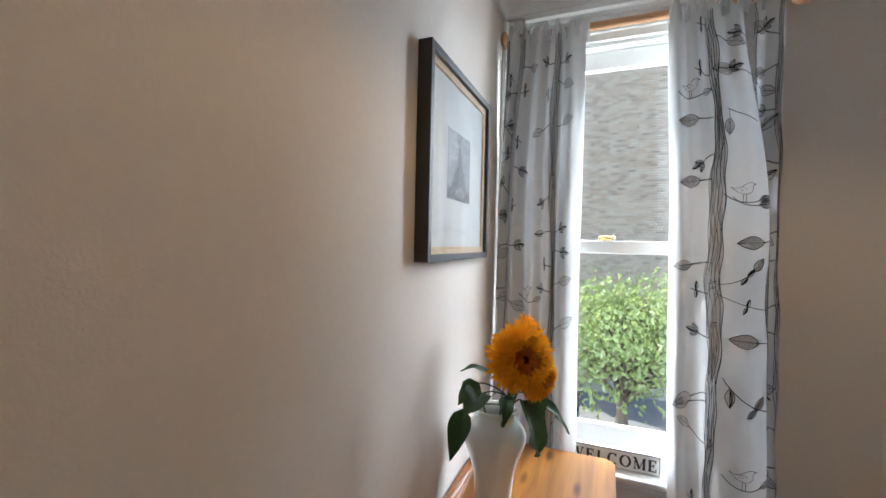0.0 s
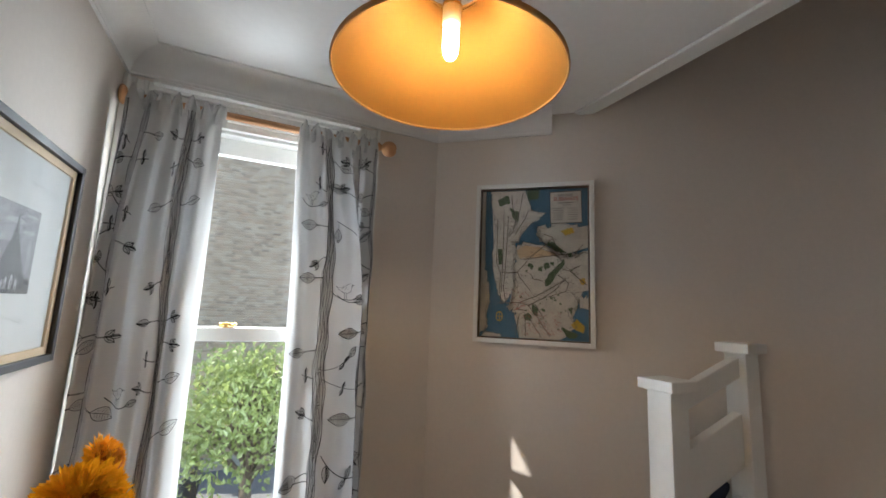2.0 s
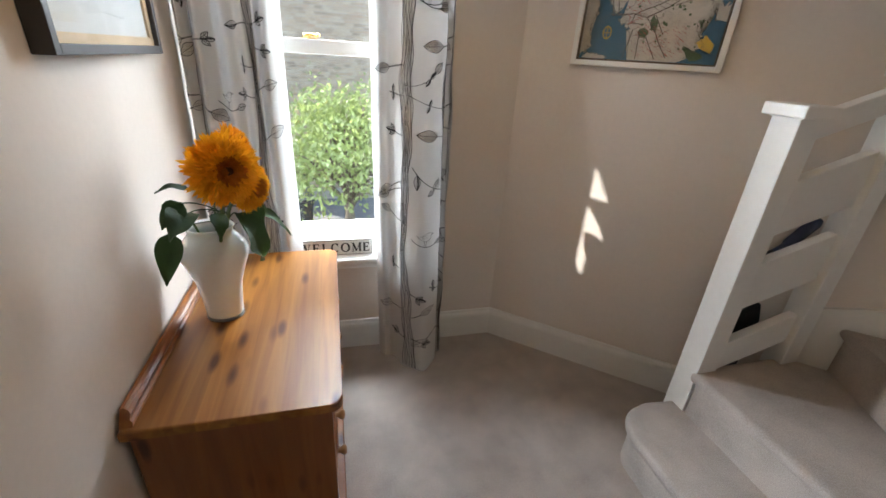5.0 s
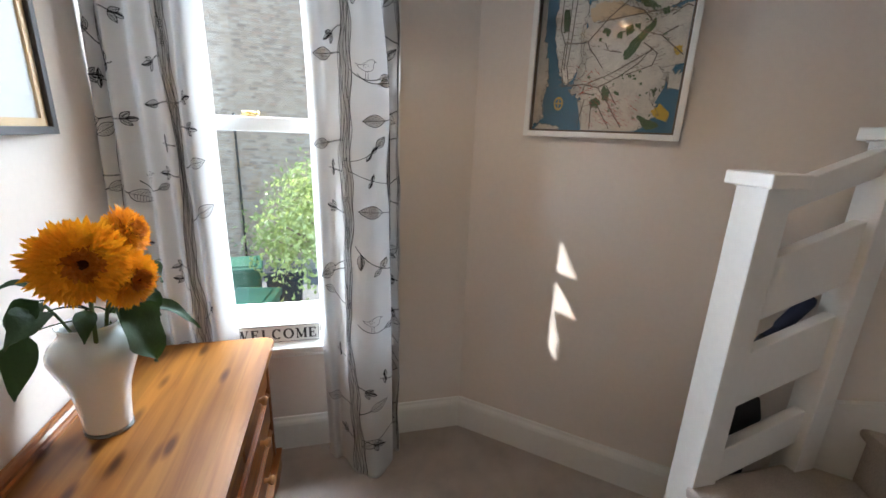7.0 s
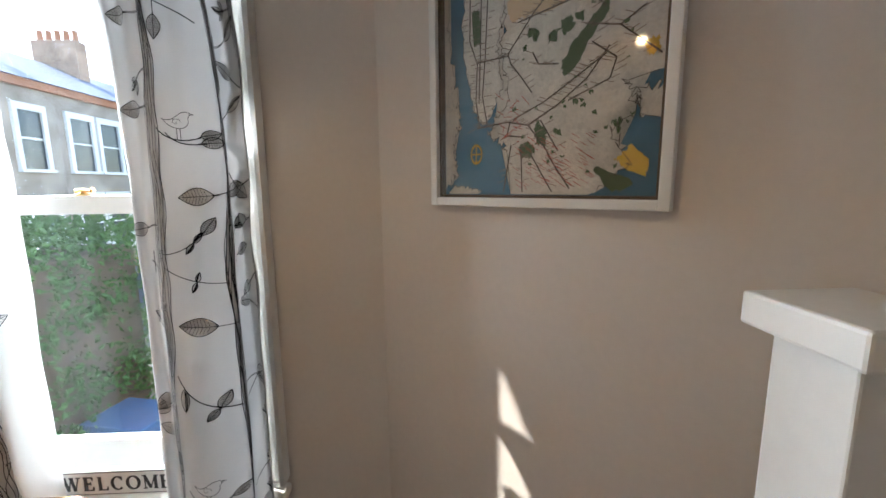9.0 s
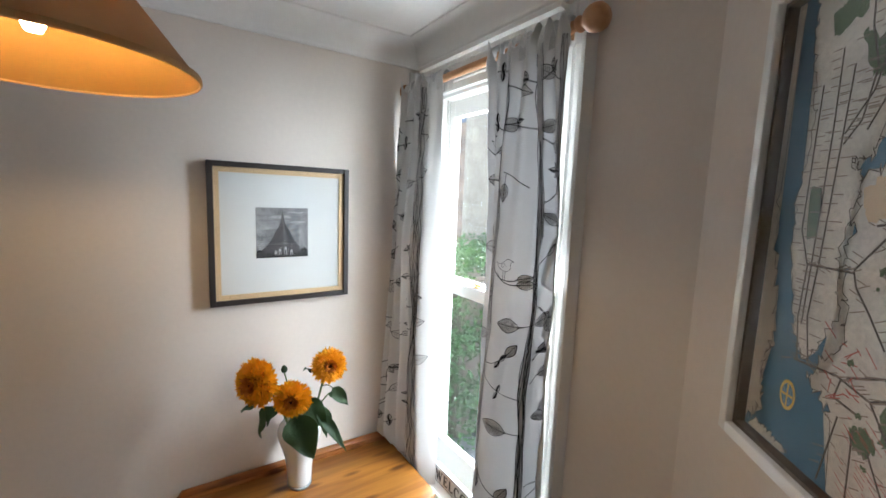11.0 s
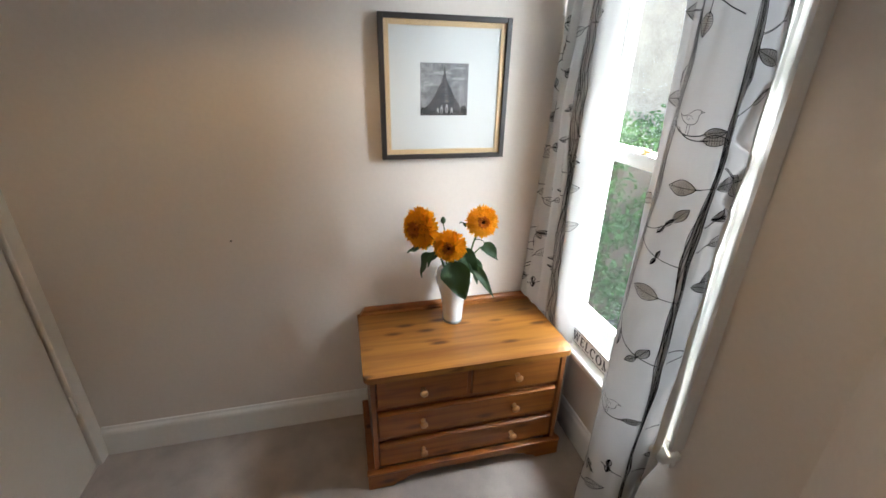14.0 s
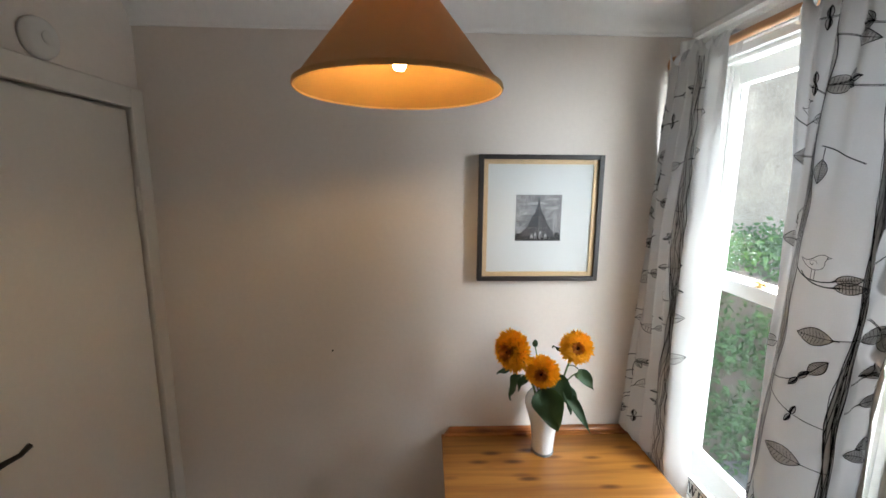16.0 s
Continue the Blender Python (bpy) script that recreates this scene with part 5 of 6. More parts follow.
def serif_letter(ch, x0, wide, tall, z0):
    """A bold serif capital out of thick and thin strokes, proud of the board."""
    bm = bmesh.new()

    def stroke(a, b, c, d, w):
        p, q = Vector((x0 + a * wide, z0 + b * tall)), Vector((x0 + c * wide, z0 + d * tall))
        n = Vector((q.y - p.y, p.x - q.x)).normalized() * w * tall / 2
        vs = [bm.verts.new((v.x, 1.7036 - k, v.y)) for k in (0.0, 0.0012) for v in (p + n, p - n, q - n, q + n)]
        for f in ((0, 1, 2, 3), (7, 6, 5, 4), (0, 4, 5, 1), (1, 5, 6, 2), (2, 6, 7, 3), (3, 7, 4, 0)):
            bm.faces.new([vs[i] for i in f])

    def foot(a, b, half=0.2):
        stroke(a - half, b, a + half, b, 0.07)

    def bow(start, end):
        pts = [(0.5 + 0.46 * math.cos(radians(d)), 0.5 + 0.47 * math.sin(radians(d)), d) for d in range(start, end + 1, 15)]
        for p, q in zip(pts, pts[1:]):
            stroke(p[0], p[1], q[0], q[1], 0.07 + 0.13 * abs(math.cos(radians(p[2] + 7))))

    if ch in "EL":
        stroke(0.22, 0, 0.22, 1, 0.2)
        foot(0.2, 0.035)
        foot(0.2, 0.965)
        stroke(0.2, 0.04, 0.95, 0.04, 0.08)
        stroke(0.93, 0.0, 0.93, 0.26, 0.08)
        if ch == "E":
            stroke(0.2, 0.96, 0.9, 0.96, 0.08)
            stroke(0.88, 0.76, 0.88, 1.0, 0.08)
            stroke(0.2, 0.52, 0.68, 0.52, 0.08)
            stroke(0.68, 0.40, 0.68, 0.64, 0.07)
    elif ch == "O":
        bow(0, 360)
    elif ch == "C":
        bow(45, 315)
        stroke(0.86, 0.70, 0.86, 0.98, 0.08)
    elif ch == "M":
        stroke(0.12, 0, 0.12, 1, 0.08)
        stroke(0.88, 0, 0.88, 1, 0.2)
        stroke(0.12, 1, 0.5, 0.06, 0.18)
        stroke(0.5, 0.06, 0.88, 1, 0.07)
        for a, b in ((0.12, 0.035), (0.88, 0.035), (0.08, 0.965), (0.92, 0.965)):
            foot(a, b, 0.15)
    else:
        for a, b, c, d, w in ((0.05, 1, 0.3, 0, 0.19), (0.3, 0, 0.5, 0.96, 0.07), (0.5, 0.96, 0.7, 0, 0.19), (0.7, 0, 0.95, 1, 0.07)):
            stroke(a, b, c, d, w)
        for a in (0.06, 0.5, 0.94):
            foot(a, 0.965, 0.13)
    return bm


for ch, lx, lw in zip("WELCOME", (-0.103, -0.046, -0.006, 0.034, 0.077, 0.124, 0.173), (0.046, 0.029, 0.029, 0.033, 0.036, 0.040, 0.029)):
    part("letter", serif_letter(ch, lx, lw, 0.044, 0.5475), SIGN_INK, sign)

# ---- vase and sunflowers ----
VX, VY, VZ = -0.283, 1.165, 0.609
vase = thing("vase", (VX, VY, VZ), "milky white glass vase with a clear foot", "vase")
MILK = material("milk_glass", (0.89, 0.92, 0.91), 0.12, spread=0.02, coat=0.5)
MILK.node_tree.nodes["Principled BSDF"].inputs["Subsurface Weight"].default_value = 0.25
MILK.node_tree.nodes["Principled BSDF"].inputs["Subsurface Radius"].default_value = (0.03, 0.03, 0.028)
vm = Matrix.Translation((VX, VY, VZ)) @ Matrix.Diagonal((1.13, 0.98, 1.06, 1))
prof = [(0.0, 0.010), (0.044, 0.010), (0.046, 0.016), (0.047, 0.040), (0.050, 0.075), (0.055, 0.115), (0.067, 0.155), (0.077, 0.185), (0.082, 0.203), (0.081, 0.218), (0.075, 0.233), (0.065, 0.246), (0.056, 0.256), (0.052, 0.264), (0.053, 0.273), (0.057, 0.281), (0.055, 0.283), (0.049, 0.275), (0.048, 0.262), (0.060, 0.244), (0.074, 0.226), (0.075, 0.208), (0.062, 0.160), (0.040, 0.08), (0.0, 0.075)]
part("body", lathe(prof, None, 48, vm), MILK, vase, "", True)
FOOT = material("clear_glass_foot", (0.80, 0.82, 0.80), 0.05, spread=0.0)
FOOT.node_tree.nodes["Principled BSDF"].inputs["Transmission Weight"].default_value = 0.7
part("foot", lathe([(0, 0), (0.043, 0), (0.0475, 0.002), (0.048, 0.008), (0.0445, 0.011), (0, 0.0098)], None, 48, vm), FOOT, vase, "clear glass foot", True)

PETAL = translucent(material("orange_petal", (0.90, 0.46, 0.012), 0.6, spread=0.18, scale=25, fine=200), (0.95, 0.46, 0.012), 0.42)
PETAL_IN = translucent(material("deep_orange_petal", (0.62, 0.21, 0.010), 0.65, spread=0.2, scale=40, fine=200), (0.6, 0.2, 0.01), 0.2)
DISC = material("brown_flower_disc", (0.10, 0.045, 0.015), 0.9, spread=0.4, fine=300)
LEAF = translucent(material("sunflower_leaf", (0.026, 0.06, 0.022), 0.6, spread=0.25, scale=18, fine=150, bump=0.3, bump_scale=120), (0.06, 0.13, 0.025), 0.16)
STEM = material("flower_stem", (0.10, 0.16, 0.05), 0.6, spread=0.15)


def petal(bm, m, length, width, curl):
    rows = []
    for i in range(5):
        t = i / 4
        w = width * (0.35 + 1.3 * t) * (1 - t) ** 0.55 if i < 4 else 0.0
        z = curl * t * t
        if i < 4:
            rows.append([bm.verts.new(m @ Vector((length * t, -w / 2, z))), bm.verts.new(m @ Vector((length * t, 0, z + width * 0.12))), bm.verts.new(m @ Vector((length * t, w / 2, z)))])
        else:
            tip = bm.verts.new(m @ Vector((length, 0, z)))
    for a, b in zip(rows, rows[1:]):
        for j in range(2):
            bm.faces.new((a[j], a[j + 1], b[j + 1], b[j]))
    for j in range(2):
        bm.faces.new((rows[-1][j], rows[-1][j + 1], tip))


def leaf_mesh(bm, start, tip, up, width, droop, seed):
    """A heart-shaped leaf from its stalk to its tip, folded along the midrib and waved at its edge."""
    rnd = random.Random(seed)
    a, b = Vector(start), Vector(tip)
    d = b - a
    side = d.cross(Vector(up)).normalized()
    nrm = side.cross(d).normalized()
    k = 10
    rows = []
    for i in range(k + 1):
        t = i / k
        w = width * (math.sin(math.pi * min(1, t * 1.02) ** 0.62)) ** 0.9 * (1 - 0.25 * t) if 0 < i < k else 0.0015
        c = a + d * t + nrm * (droop * math.sin(math.pi * t))
        row = []
        for j in (-1, -0.5, 0, 0.5, 1):
            wave = 0.10 * width * math.sin(9 * t + 3 * j + seed) * abs(j)
            row.append(bm.verts.new(c + side * (w * 0.5 * j) + nrm * (0.20 * w * abs(j) + wave)))
        rows.append(row)
    for r, q in zip(rows, rows[1:]):
        for j in range(4):
            bm.faces.new((r[j], r[j + 1], q[j + 1], q[j]))


def sunflower(centre, facing, radius, stem_pts, leaves, seed, label):
    rnd = random.Random(seed)
    f = thing("sunflower", stem_pts[0], label, "flower", "sunflowers in the vase")
    c = Vector(centre)
    turn = Vector(facing).to_track_quat("Z", "Y").to_matrix().to_4x4()
    base = Matrix.Translation(c) @ turn
    outer, inner = bmesh.new(), bmesh.new()
    for ring in range(17):
        q = ring / 16
        r0 = radius * (0.74 - 0.60 * q)
        ln_ = radius * (0.46 - 0.26 * q)
        tilt = radians(4 + 62 * q)
        height = radius * (0.02 + 0.40 * math.sin(q * 1.9))
        k = int(60 - 26 * q)
        for j in range(k):
            a = 2 * math.pi * (j + 0.5 * (ring % 2)) / k + rnd.uniform(-0.10, 0.10)
            m = base @ Matrix.Rotation(a, 4, "Z") @ Matrix.Translation((r0 * 0.85, 0, height + rnd.uniform(-0.06, 0.06) * radius)) @ Matrix.Rotation(-(tilt + rnd.uniform(-0.22, 0.22)), 4, "Y") @ Matrix.Rotation(rnd.uniform(-0.5, 0.5), 4, "X")
            petal(outer if q < 0.72 else inner, m, ln_ * rnd.uniform(0.82, 1.14), radius * rnd.uniform(0.11, 0.17), rnd.uniform(-0.08, 0.12) * radius)
    for j in range(34):
        a = 2 * math.pi * j / 34 + rnd.uniform(-0.08, 0.08)
        m = base @ Matrix.Rotation(a, 4, "Z") @ Matrix.Translation((radius * 0.55, 0, -0.06 * radius)) @ Matrix.Rotation(radians(8) + rnd.uniform(-0.2, 0.2), 4, "Y")
        petal(outer, m, radius * rnd.uniform(0.38, 0.45), radius * 0.20, rnd.uniform(-0.1, 0.05) * radius)
    head = part("head", lathe([(0, 0.40 * radius), (0.13 * radius, 0.43 * radius), (0.20 * radius, 0.40 * radius), (0.20 * radius, 0.20 * radius), (0.05 * radius, -0.18 * radius)], None, 24, base), DISC, f, "brown seed disc", True)
    part("core", lathe([(0.12 * radius, 0.33 * radius), (0.34 * radius, 0.33 * radius), (0.56 * radius, 0.22 * radius), (0.68 * radius, 0.05 * radius), (0.5 * radius, -0.08 * radius), (0.05 * radius, -0.16 * radius)], None, 24, base), PETAL_IN, head, "", True)
    tagged(part("outer_petals", outer, PETAL, head, "golden orange petals"), kind="stuff")
    tagged(part("inner_petals", inner, PETAL_IN, head, "deep orange inner petals"), kind="stuff")
    sep = bmesh.new()
    for j in range(16):
        a = 2 * math.pi * j / 16
        m = base @ Matrix.Rotation(a, 4, "Z") @ Matrix.Translation((radius * 0.25, 0, -0.13 * radius)) @ Matrix.Rotation(radians(6), 4, "Y")
        petal(sep, m, radius * 0.5, radius * 0.2, -0.05 * radius)
    part("sepals", sep, LEAF, head)
    back = c - Vector(facing).normalized() * radius * 0.16
    pts = bezier(stem_pts[0], stem_pts[1], stem_pts[2], back, 14)
    part("stem", tube(pts, [0.0052 - 0.0014 * i / 14 for i in range(15)], None, 8), STEM, f, "", True)
    for n, (u, start, tip, up, w, droop) in enumerate(leaves):
        s0 = pts[int(u * 14)]
        lb = bmesh.new()
        leaf_mesh(lb, start, tip, up, w, droop, seed * 7 + n)
        tube(bezier(s0, s0 + (Vector(start) - s0) * 0.3 + Vector((0, 0, 0.012)), s0 + (Vector(start) - s0) * 0.7 + Vector((0, 0, 0.012)), start, 6), 0.0018, lb, 6)
        part("leaf", lb, LEAF, f, "", True)


sunflower((-0.186, 1.004, 1.108), (0.55, -0.82, 0.10), 0.084, [(VX + 0.01, VY - 0.01, 0.70), (VX + 0.02, VY - 0.03, 0.90), (-0.20, 1.06, 1.02)],
          [(0.62, (-0.29, 1.06, 0.985), (-0.315, 0.965, 0.945), (0.2, -0.4, 1), 0.08, 0.012), (0.55, (-0.350, 1.080, 0.925), (-0.374, 1.040, 0.790), (0.3, -1, 0.3), 0.068, 0.015), (0.60, (-0.300, 1.060, 1.010), (-0.352, 1.035, 0.950), (0.2, -0.8, 0.6), 0.062, 0.012), (0.80, (-0.27, 1.03, 1.05), (-0.335, 1.00, 1.055), (0, -0.3, 1), 0.03, 0.012)], 3, "open double orange sunflower facing the room from the vase")
sunflower((-0.160, 1.112, 1.035), (0.88, -0.40, -0.02), 0.067, [(VX + 0.03, VY + 0.0, 0.70), (VX + 0.04, VY - 0.01, 0.86), (-0.24, 1.13, 0.97)],
          [(0.6, (-0.200, 1.13, 0.955), (-0.165, 1.190, 0.775), (1, -0.4, 0.3), 0.135, 0.018), (0.65, (-0.205, 1.17, 1.00), (-0.155, 1.235, 0.885), (1, -0.3, 0.4), 0.085, 0.015), (0.7, (-0.235, 1.08, 0.975), (-0.225, 1.035, 0.915), (0.5, -1, 0.2), 0.045, 0.01)], 5, "smaller orange sunflower drooping over the vase rim")
sunflower((-0.218, 1.262, 1.106), (0.88, -0.15, 0.22), 0.066, [(VX + 0.01, VY + 0.03, 0.70), (VX + 0.02, VY + 0.05, 0.90), (-0.25, 1.235, 1.00)],
          [(0.75, (-0.20, 1.27, 1.02), (-0.175, 1.325, 0.945), (1, -0.2, 0.4), 0.055, 0.012), (0.55, (-0.185, 1.215, 0.965), (-0.165, 1.235, 0.845), (1, 0.2, 0.3), 0.06, 0.012), (0.5, (-0.18, 1.22, 0.93), (-0.085, 1.285, 0.815), (0.5, -0.4, 1), 0.045, 0.02), (0.9, (-0.255, 1.20, 1.075), (-0.225, 1.165, 1.10), (0, 0, 1), 0.035, 0.01)], 9, "open double orange sunflower turned towards the window")
bud = thing("flower_bud", (VX, VY + 0.01, 0.70), "small green unopened flower bud in the vase", "flower")
part("bud", lathe([(0, -0.012), (0.008, -0.010), (0.012, 0.0), (0.009, 0.010), (0.003, 0.016)], None, 12, Matrix.Translation((-0.235, 1.10, 1.115))), LEAF, bud, "", True)
part("stem", tube(bezier((VX, VY + 0.01, 0.70), (VX + 0.01, VY, 0.9), (-0.24, 1.12, 1.02), (-0.235, 1.10, 1.105)), 0.0025), STEM, bud, "", True)
for k, (tx, ty) in enumerate(((0.03, 0.045), (-0.02, -0.03))):
    lf = thing("leaf_sprig", (VX, VY, 0.70), "green leafy sprig standing in the vase", "plant")
    pts = bezier((VX, VY, 0.70), (VX + tx * 0.5, VY + ty * 0.5, 0.85), (VX + tx, VY + ty, 0.92), (VX + tx * 2, VY + ty * 2.2, 0.99))
    part("stem", tube(pts, 0.003), STEM, lf, "", True)
    lb = bmesh.new()
    leaf_mesh(lb, pts[-1], pts[-1] + Vector((tx, ty * 1.4, -0.045)), (0.3, -0.3, 1), 0.06, 0.016, 77 + k)
    part("leaf", lb, LEAF, lf, "", True)

# ---- things kept behind the banister ----
NAVY = material("navy_umbrella_fabric", (0.015, 0.022, 0.06), 0.6, spread=0.2, fine=200)
BLACK = material("black_bag_fabric", (0.012, 0.013, 0.017), 0.75, spread=0.25, fine=300)
bag = thing("bag", (1.53, 0.98, 0.0), "black fabric bag standing behind the banister", "bag")
bb = bmesh.new()
vs = []
for y in (0.945, 0.985):
    for x, z in ((1.42, 0.0), (1.60, 0.0), (1.64, 0.52), (1.61, 0.60), (1.44, 0.61), (1.42, 0.50)):
        vs.append(bb.verts.new((x, y, z)))
bb.faces.new(vs[:6])
bb.faces.new(vs[6:][::-1])
for i in range(6):
    bb.faces.new((vs[i], vs[(i + 1) % 6], vs[6 + (i + 1) % 6], vs[6 + i]))
bmesh.ops.bevel(bb, geom=list(bb.edges), offset=0.012, segments=3, affect="EDGES", profile=0.5)
part("body", bb, BLACK, bag, "", True)
part("strap", tube(bezier((1.47, 0.965, 0.60), (1.48, 0.963, 0.64), (1.53, 0.963, 0.64), (1.55, 0.965, 0.60)), 0.005), BLACK, bag, "", True)
umb = thing("umbrella", (1.43, 0.962, 0.64), "rolled navy umbrella lying across the bag", "umbrella")
d0, d1 = Vector((1.425, 0.962, 0.655)), Vector((1.706, 0.952, 0.935))
part("canopy", tube([d0 + (d1 - d0) * t for t in (0, 0.06, 0.3, 0.55, 0.66)], [0.008, 0.018, 0.023, 0.020, 0.013], None, 14), NAVY, umb, "", True)
part("strap", tube([d0 + (d1 - d0) * t for t in (0.50, 0.54)], 0.0225, None, 14), BLACK, umb, "", True)
part("handle", tube([d0 + (d1 - d0) * t for t in (0.64, 0.68, 0.96, 1.0)], [0.013, 0.020, 0.021, 0.015], None, 14), NAVY, umb, "", True)

# ---- outside: forecourt, street and houses ----
GZ = -1.9
# concrete base darkened to stand in for shade lying on the forecourt
CONCRETE = material("weathered_shaded_concrete", (0.155, 0.15, 0.142), 0.9, spread=0.2, scale=0.8, fine=14, bump=0.3, bump_scale=40)
ASPHALT = material("asphalt", (0.075, 0.075, 0.08), 0.9, spread=0.25, scale=0.6, fine=30, bump=0.4, bump_scale=90)
gp = [(-140, GZ), (-10.75, GZ), (-10.7, GZ - 0.11), (-5.35, GZ - 0.11), (-5.3, GZ), (140, GZ)]
gb = bmesh.new()
r0 = [gb.verts.new((x, -60, z)) for x, z in gp]
r1 = [gb.verts.new((x, 260, z)) for x, z in gp]
for i in range(5):
    gb.faces.new((r0[i], r0[i + 1], r1[i + 1], r1[i])).material_index = 1 if i == 2 else 0
ground = structure("ground", gb, CONCRETE, "weathered concrete forecourt and pavement, darkened for shade, beside an asphalt road", "ground")
ground.data.materials.append(ASPHALT)
STONE = material("kerb_stone", (0.36, 0.35, 0.33), 0.9, spread=0.15)
for x in (-10.80, -5.42):
    structure("kerb", one_box(x, x + 0.13, -20, 120, GZ - 0.12, GZ + 0.012, 0.01), STONE, "grey stone kerb along the road", "kerb")

STOCK_Y = brick_material("stock_brick_street_front", (0.42, 0.26, 0.17), (0.31, 0.19, 0.13), (0.34, 0.29, 0.24), rotate=(radians(90), 0, radians(90)))
RENDER = material("white_painted_render", (0.66, 0.66, 0.64), 0.8, spread=0.06, scale=2, fine=30)
SLATE = material("roof_slate", (0.13, 0.15, 0.20), 0.6, spread=0.25, scale=3, fine=18, bump=0.3, bump_scale=12)
DARKGLASS = material("dark_house_window_glass", (0.05, 0.06, 0.07), 0.08, spread=0.1)
POT = material("terracotta_pot", (0.38, 0.17, 0.09), 0.8, spread=0.15)
OUTPAINT = material("exterior_white_paint", (0.78, 0.78, 0.76), 0.5, spread=0.05)

MORTAR = material("sandy_mortar", (0.36, 0.32, 0.28), 0.95, spread=0.2, scale=2, fine=40)
flank = thing("neighbouring_house", (3.2, 12.0, GZ), "tall weathered brick side wall of the neighbouring house", "house")
flank_wall = part("wall", one_box(-2.28, 9.0, 9.9, 17.0, GZ, 7.6), MORTAR, flank, "weathered stock brick wall")
part("roof", prism([(-2.5, 9.7), (9.2, 9.7), (9.2, 17.2), (-2.5, 17.2)], 7.6, 7.85), SLATE, flank)
pier = bmesh.new()
box(pier, -2.74, -2.30, 9.62, 10.3, GZ, 1.85, 0.02)
box(pier, -2.82, -2.30, 9.54, 10.34, 1.85, 1.95, 0.02)
box(pier, -2.90, -2.30, 9.46, 10.40, 1.95, 2.1, 0.03)
box(pier, -2.82, -2.30, 9.54, 10.34, 0.95, 1.07, 0.02)
box(pier, -2.84, -2.30, 9.52, 10.34, GZ, GZ + 0.4, 0.02)
part("porch_pier", pier, RENDER, flank, "white painted porch pier with mouldings")
part("downpipe", tube([(-1.78, 9.86, GZ), (-1.78, 9.86, 1.6)], 0.022), IRON, flank)

left_house = thing("corner_house", (-6.2, 6.8, GZ), "weathered brick house standing beyond the hedge", "house")
part("wall", prism([(-4.9, 5.3), (-4.9, 6.5), (-7.4, 8.2), (-7.9, 7.6)], GZ, 5.6), material("pale_weathered_brick", (0.38, 0.32, 0.26), 0.95, spread=0.3, scale=3, fine=22, bump=0.3, bump_scale=14), left_house)
part("roof", prism([(-4.75, 5.2), (-4.75, 6.6), (-7.4, 8.4), (-8.1, 7.6)], 5.6, 5.8), SLATE, left_house)


def terrace_house(y0, label):
    """A two-storey brick terrace house facing +x, five metres wide."""
    xf = -11.7
    h = thing("terraced_house", (xf, y0 + 2.5, GZ), label, "house", "terrace across the street")
    part("wall", one_box(xf - 8, xf, y0, y0 + 5.0, GZ, 4.9), STOCK_Y, h)
    part("cornice", one_box(xf, xf + 0.14, y0, y0 + 5.0, 4.62, 4.92, 0.02), POT, h, "red brick eaves band")
    roof = bmesh.new()
    vs = [roof.verts.new(p) for p in ((xf + 0.25, y0, 4.88), (xf + 0.25, y0 + 5, 4.88), (xf - 4, y0 + 5, 6.9), (xf - 4, y0, 6.9), (xf - 8, y0 + 5, 4.88), (xf - 8, y0, 4.88))]
    for f in ((0, 1, 2, 3), (3, 2, 4, 5), (0, 3, 5), (1, 4, 2), (0, 5, 4, 1)):
        roof.faces.new([vs[i] for i in f])
    rf = part("roof", roof, SLATE, h, "slate roof")
    part("chimney", one_box(xf - 4.5, xf - 2.6, y0 - 0.3, y0 + 0.3, 5.6, 7.9, 0.02), STOCK_Y, rf)
    for k in range(5):
        part("chimney_pot", lathe([(0.12, 7.9), (0.10, 8.3), (0.12, 8.35), (0.0, 8.35)], None, 12, Matrix.Translation((xf - 4.3 + 0.38 * k, y0, 0))), POT, rf)
    for wy, wz, ww, wh in ((0.9, 2.15, 0.95, 1.75), (2.3, 2.15, 0.95, 1.75), (3.9, 2.15, 0.85, 1.75), (0.9, -0.85, 1.0, 1.9), (2.3, -0.85, 1.0, 1.9)):
        w = bmesh.new()
        a, b = y0 + wy - ww / 2, y0 + wy + ww / 2
        box(w, xf + 0.002, xf + 0.10, a - 0.16, a, wz - 0.1, wz + wh + 0.22)
        box(w, xf + 0.002, xf + 0.10, b, b + 0.16, wz - 0.1, wz + wh + 0.22)
        box(w, xf + 0.002, xf + 0.10, a, b, wz + wh, wz + wh + 0.22)
        box(w, xf + 0.002, xf + 0.16, a - 0.18, b + 0.18, wz - 0.2, wz - 0.1)
        box(w, xf + 0.012, xf + 0.06, a, b, wz + wh / 2 - 0.03, wz + wh / 2 + 0.03)
        win = part("window", w, OUTPAINT, h, "white painted window surround")
        part("pane", one_box(xf + 0.004, xf + 0.02, a, b, wz - 0.1, wz + wh), DARKGLASS, win)
    d = part("door", one_box(xf + 0.004, xf + 0.05, y0 + 3.5, y0 + 4.4, GZ + 0.1, 0.35), material("painted_front_door", (0.06, 0.10, 0.13), 0.4), h)
    ds = bmesh.new()
    box(ds, xf + 0.002, xf + 0.12, y0 + 3.3, y0 + 3.5, GZ, 0.55)
    box(ds, xf + 0.002, xf + 0.12, y0 + 4.4, y0 + 4.6, GZ, 0.55)
    box(ds, xf + 0.002, xf + 0.14, y0 + 3.3, y0 + 4.6, 0.55, 0.85)
    part("door_surround", ds, OUTPAINT, h)
    return h


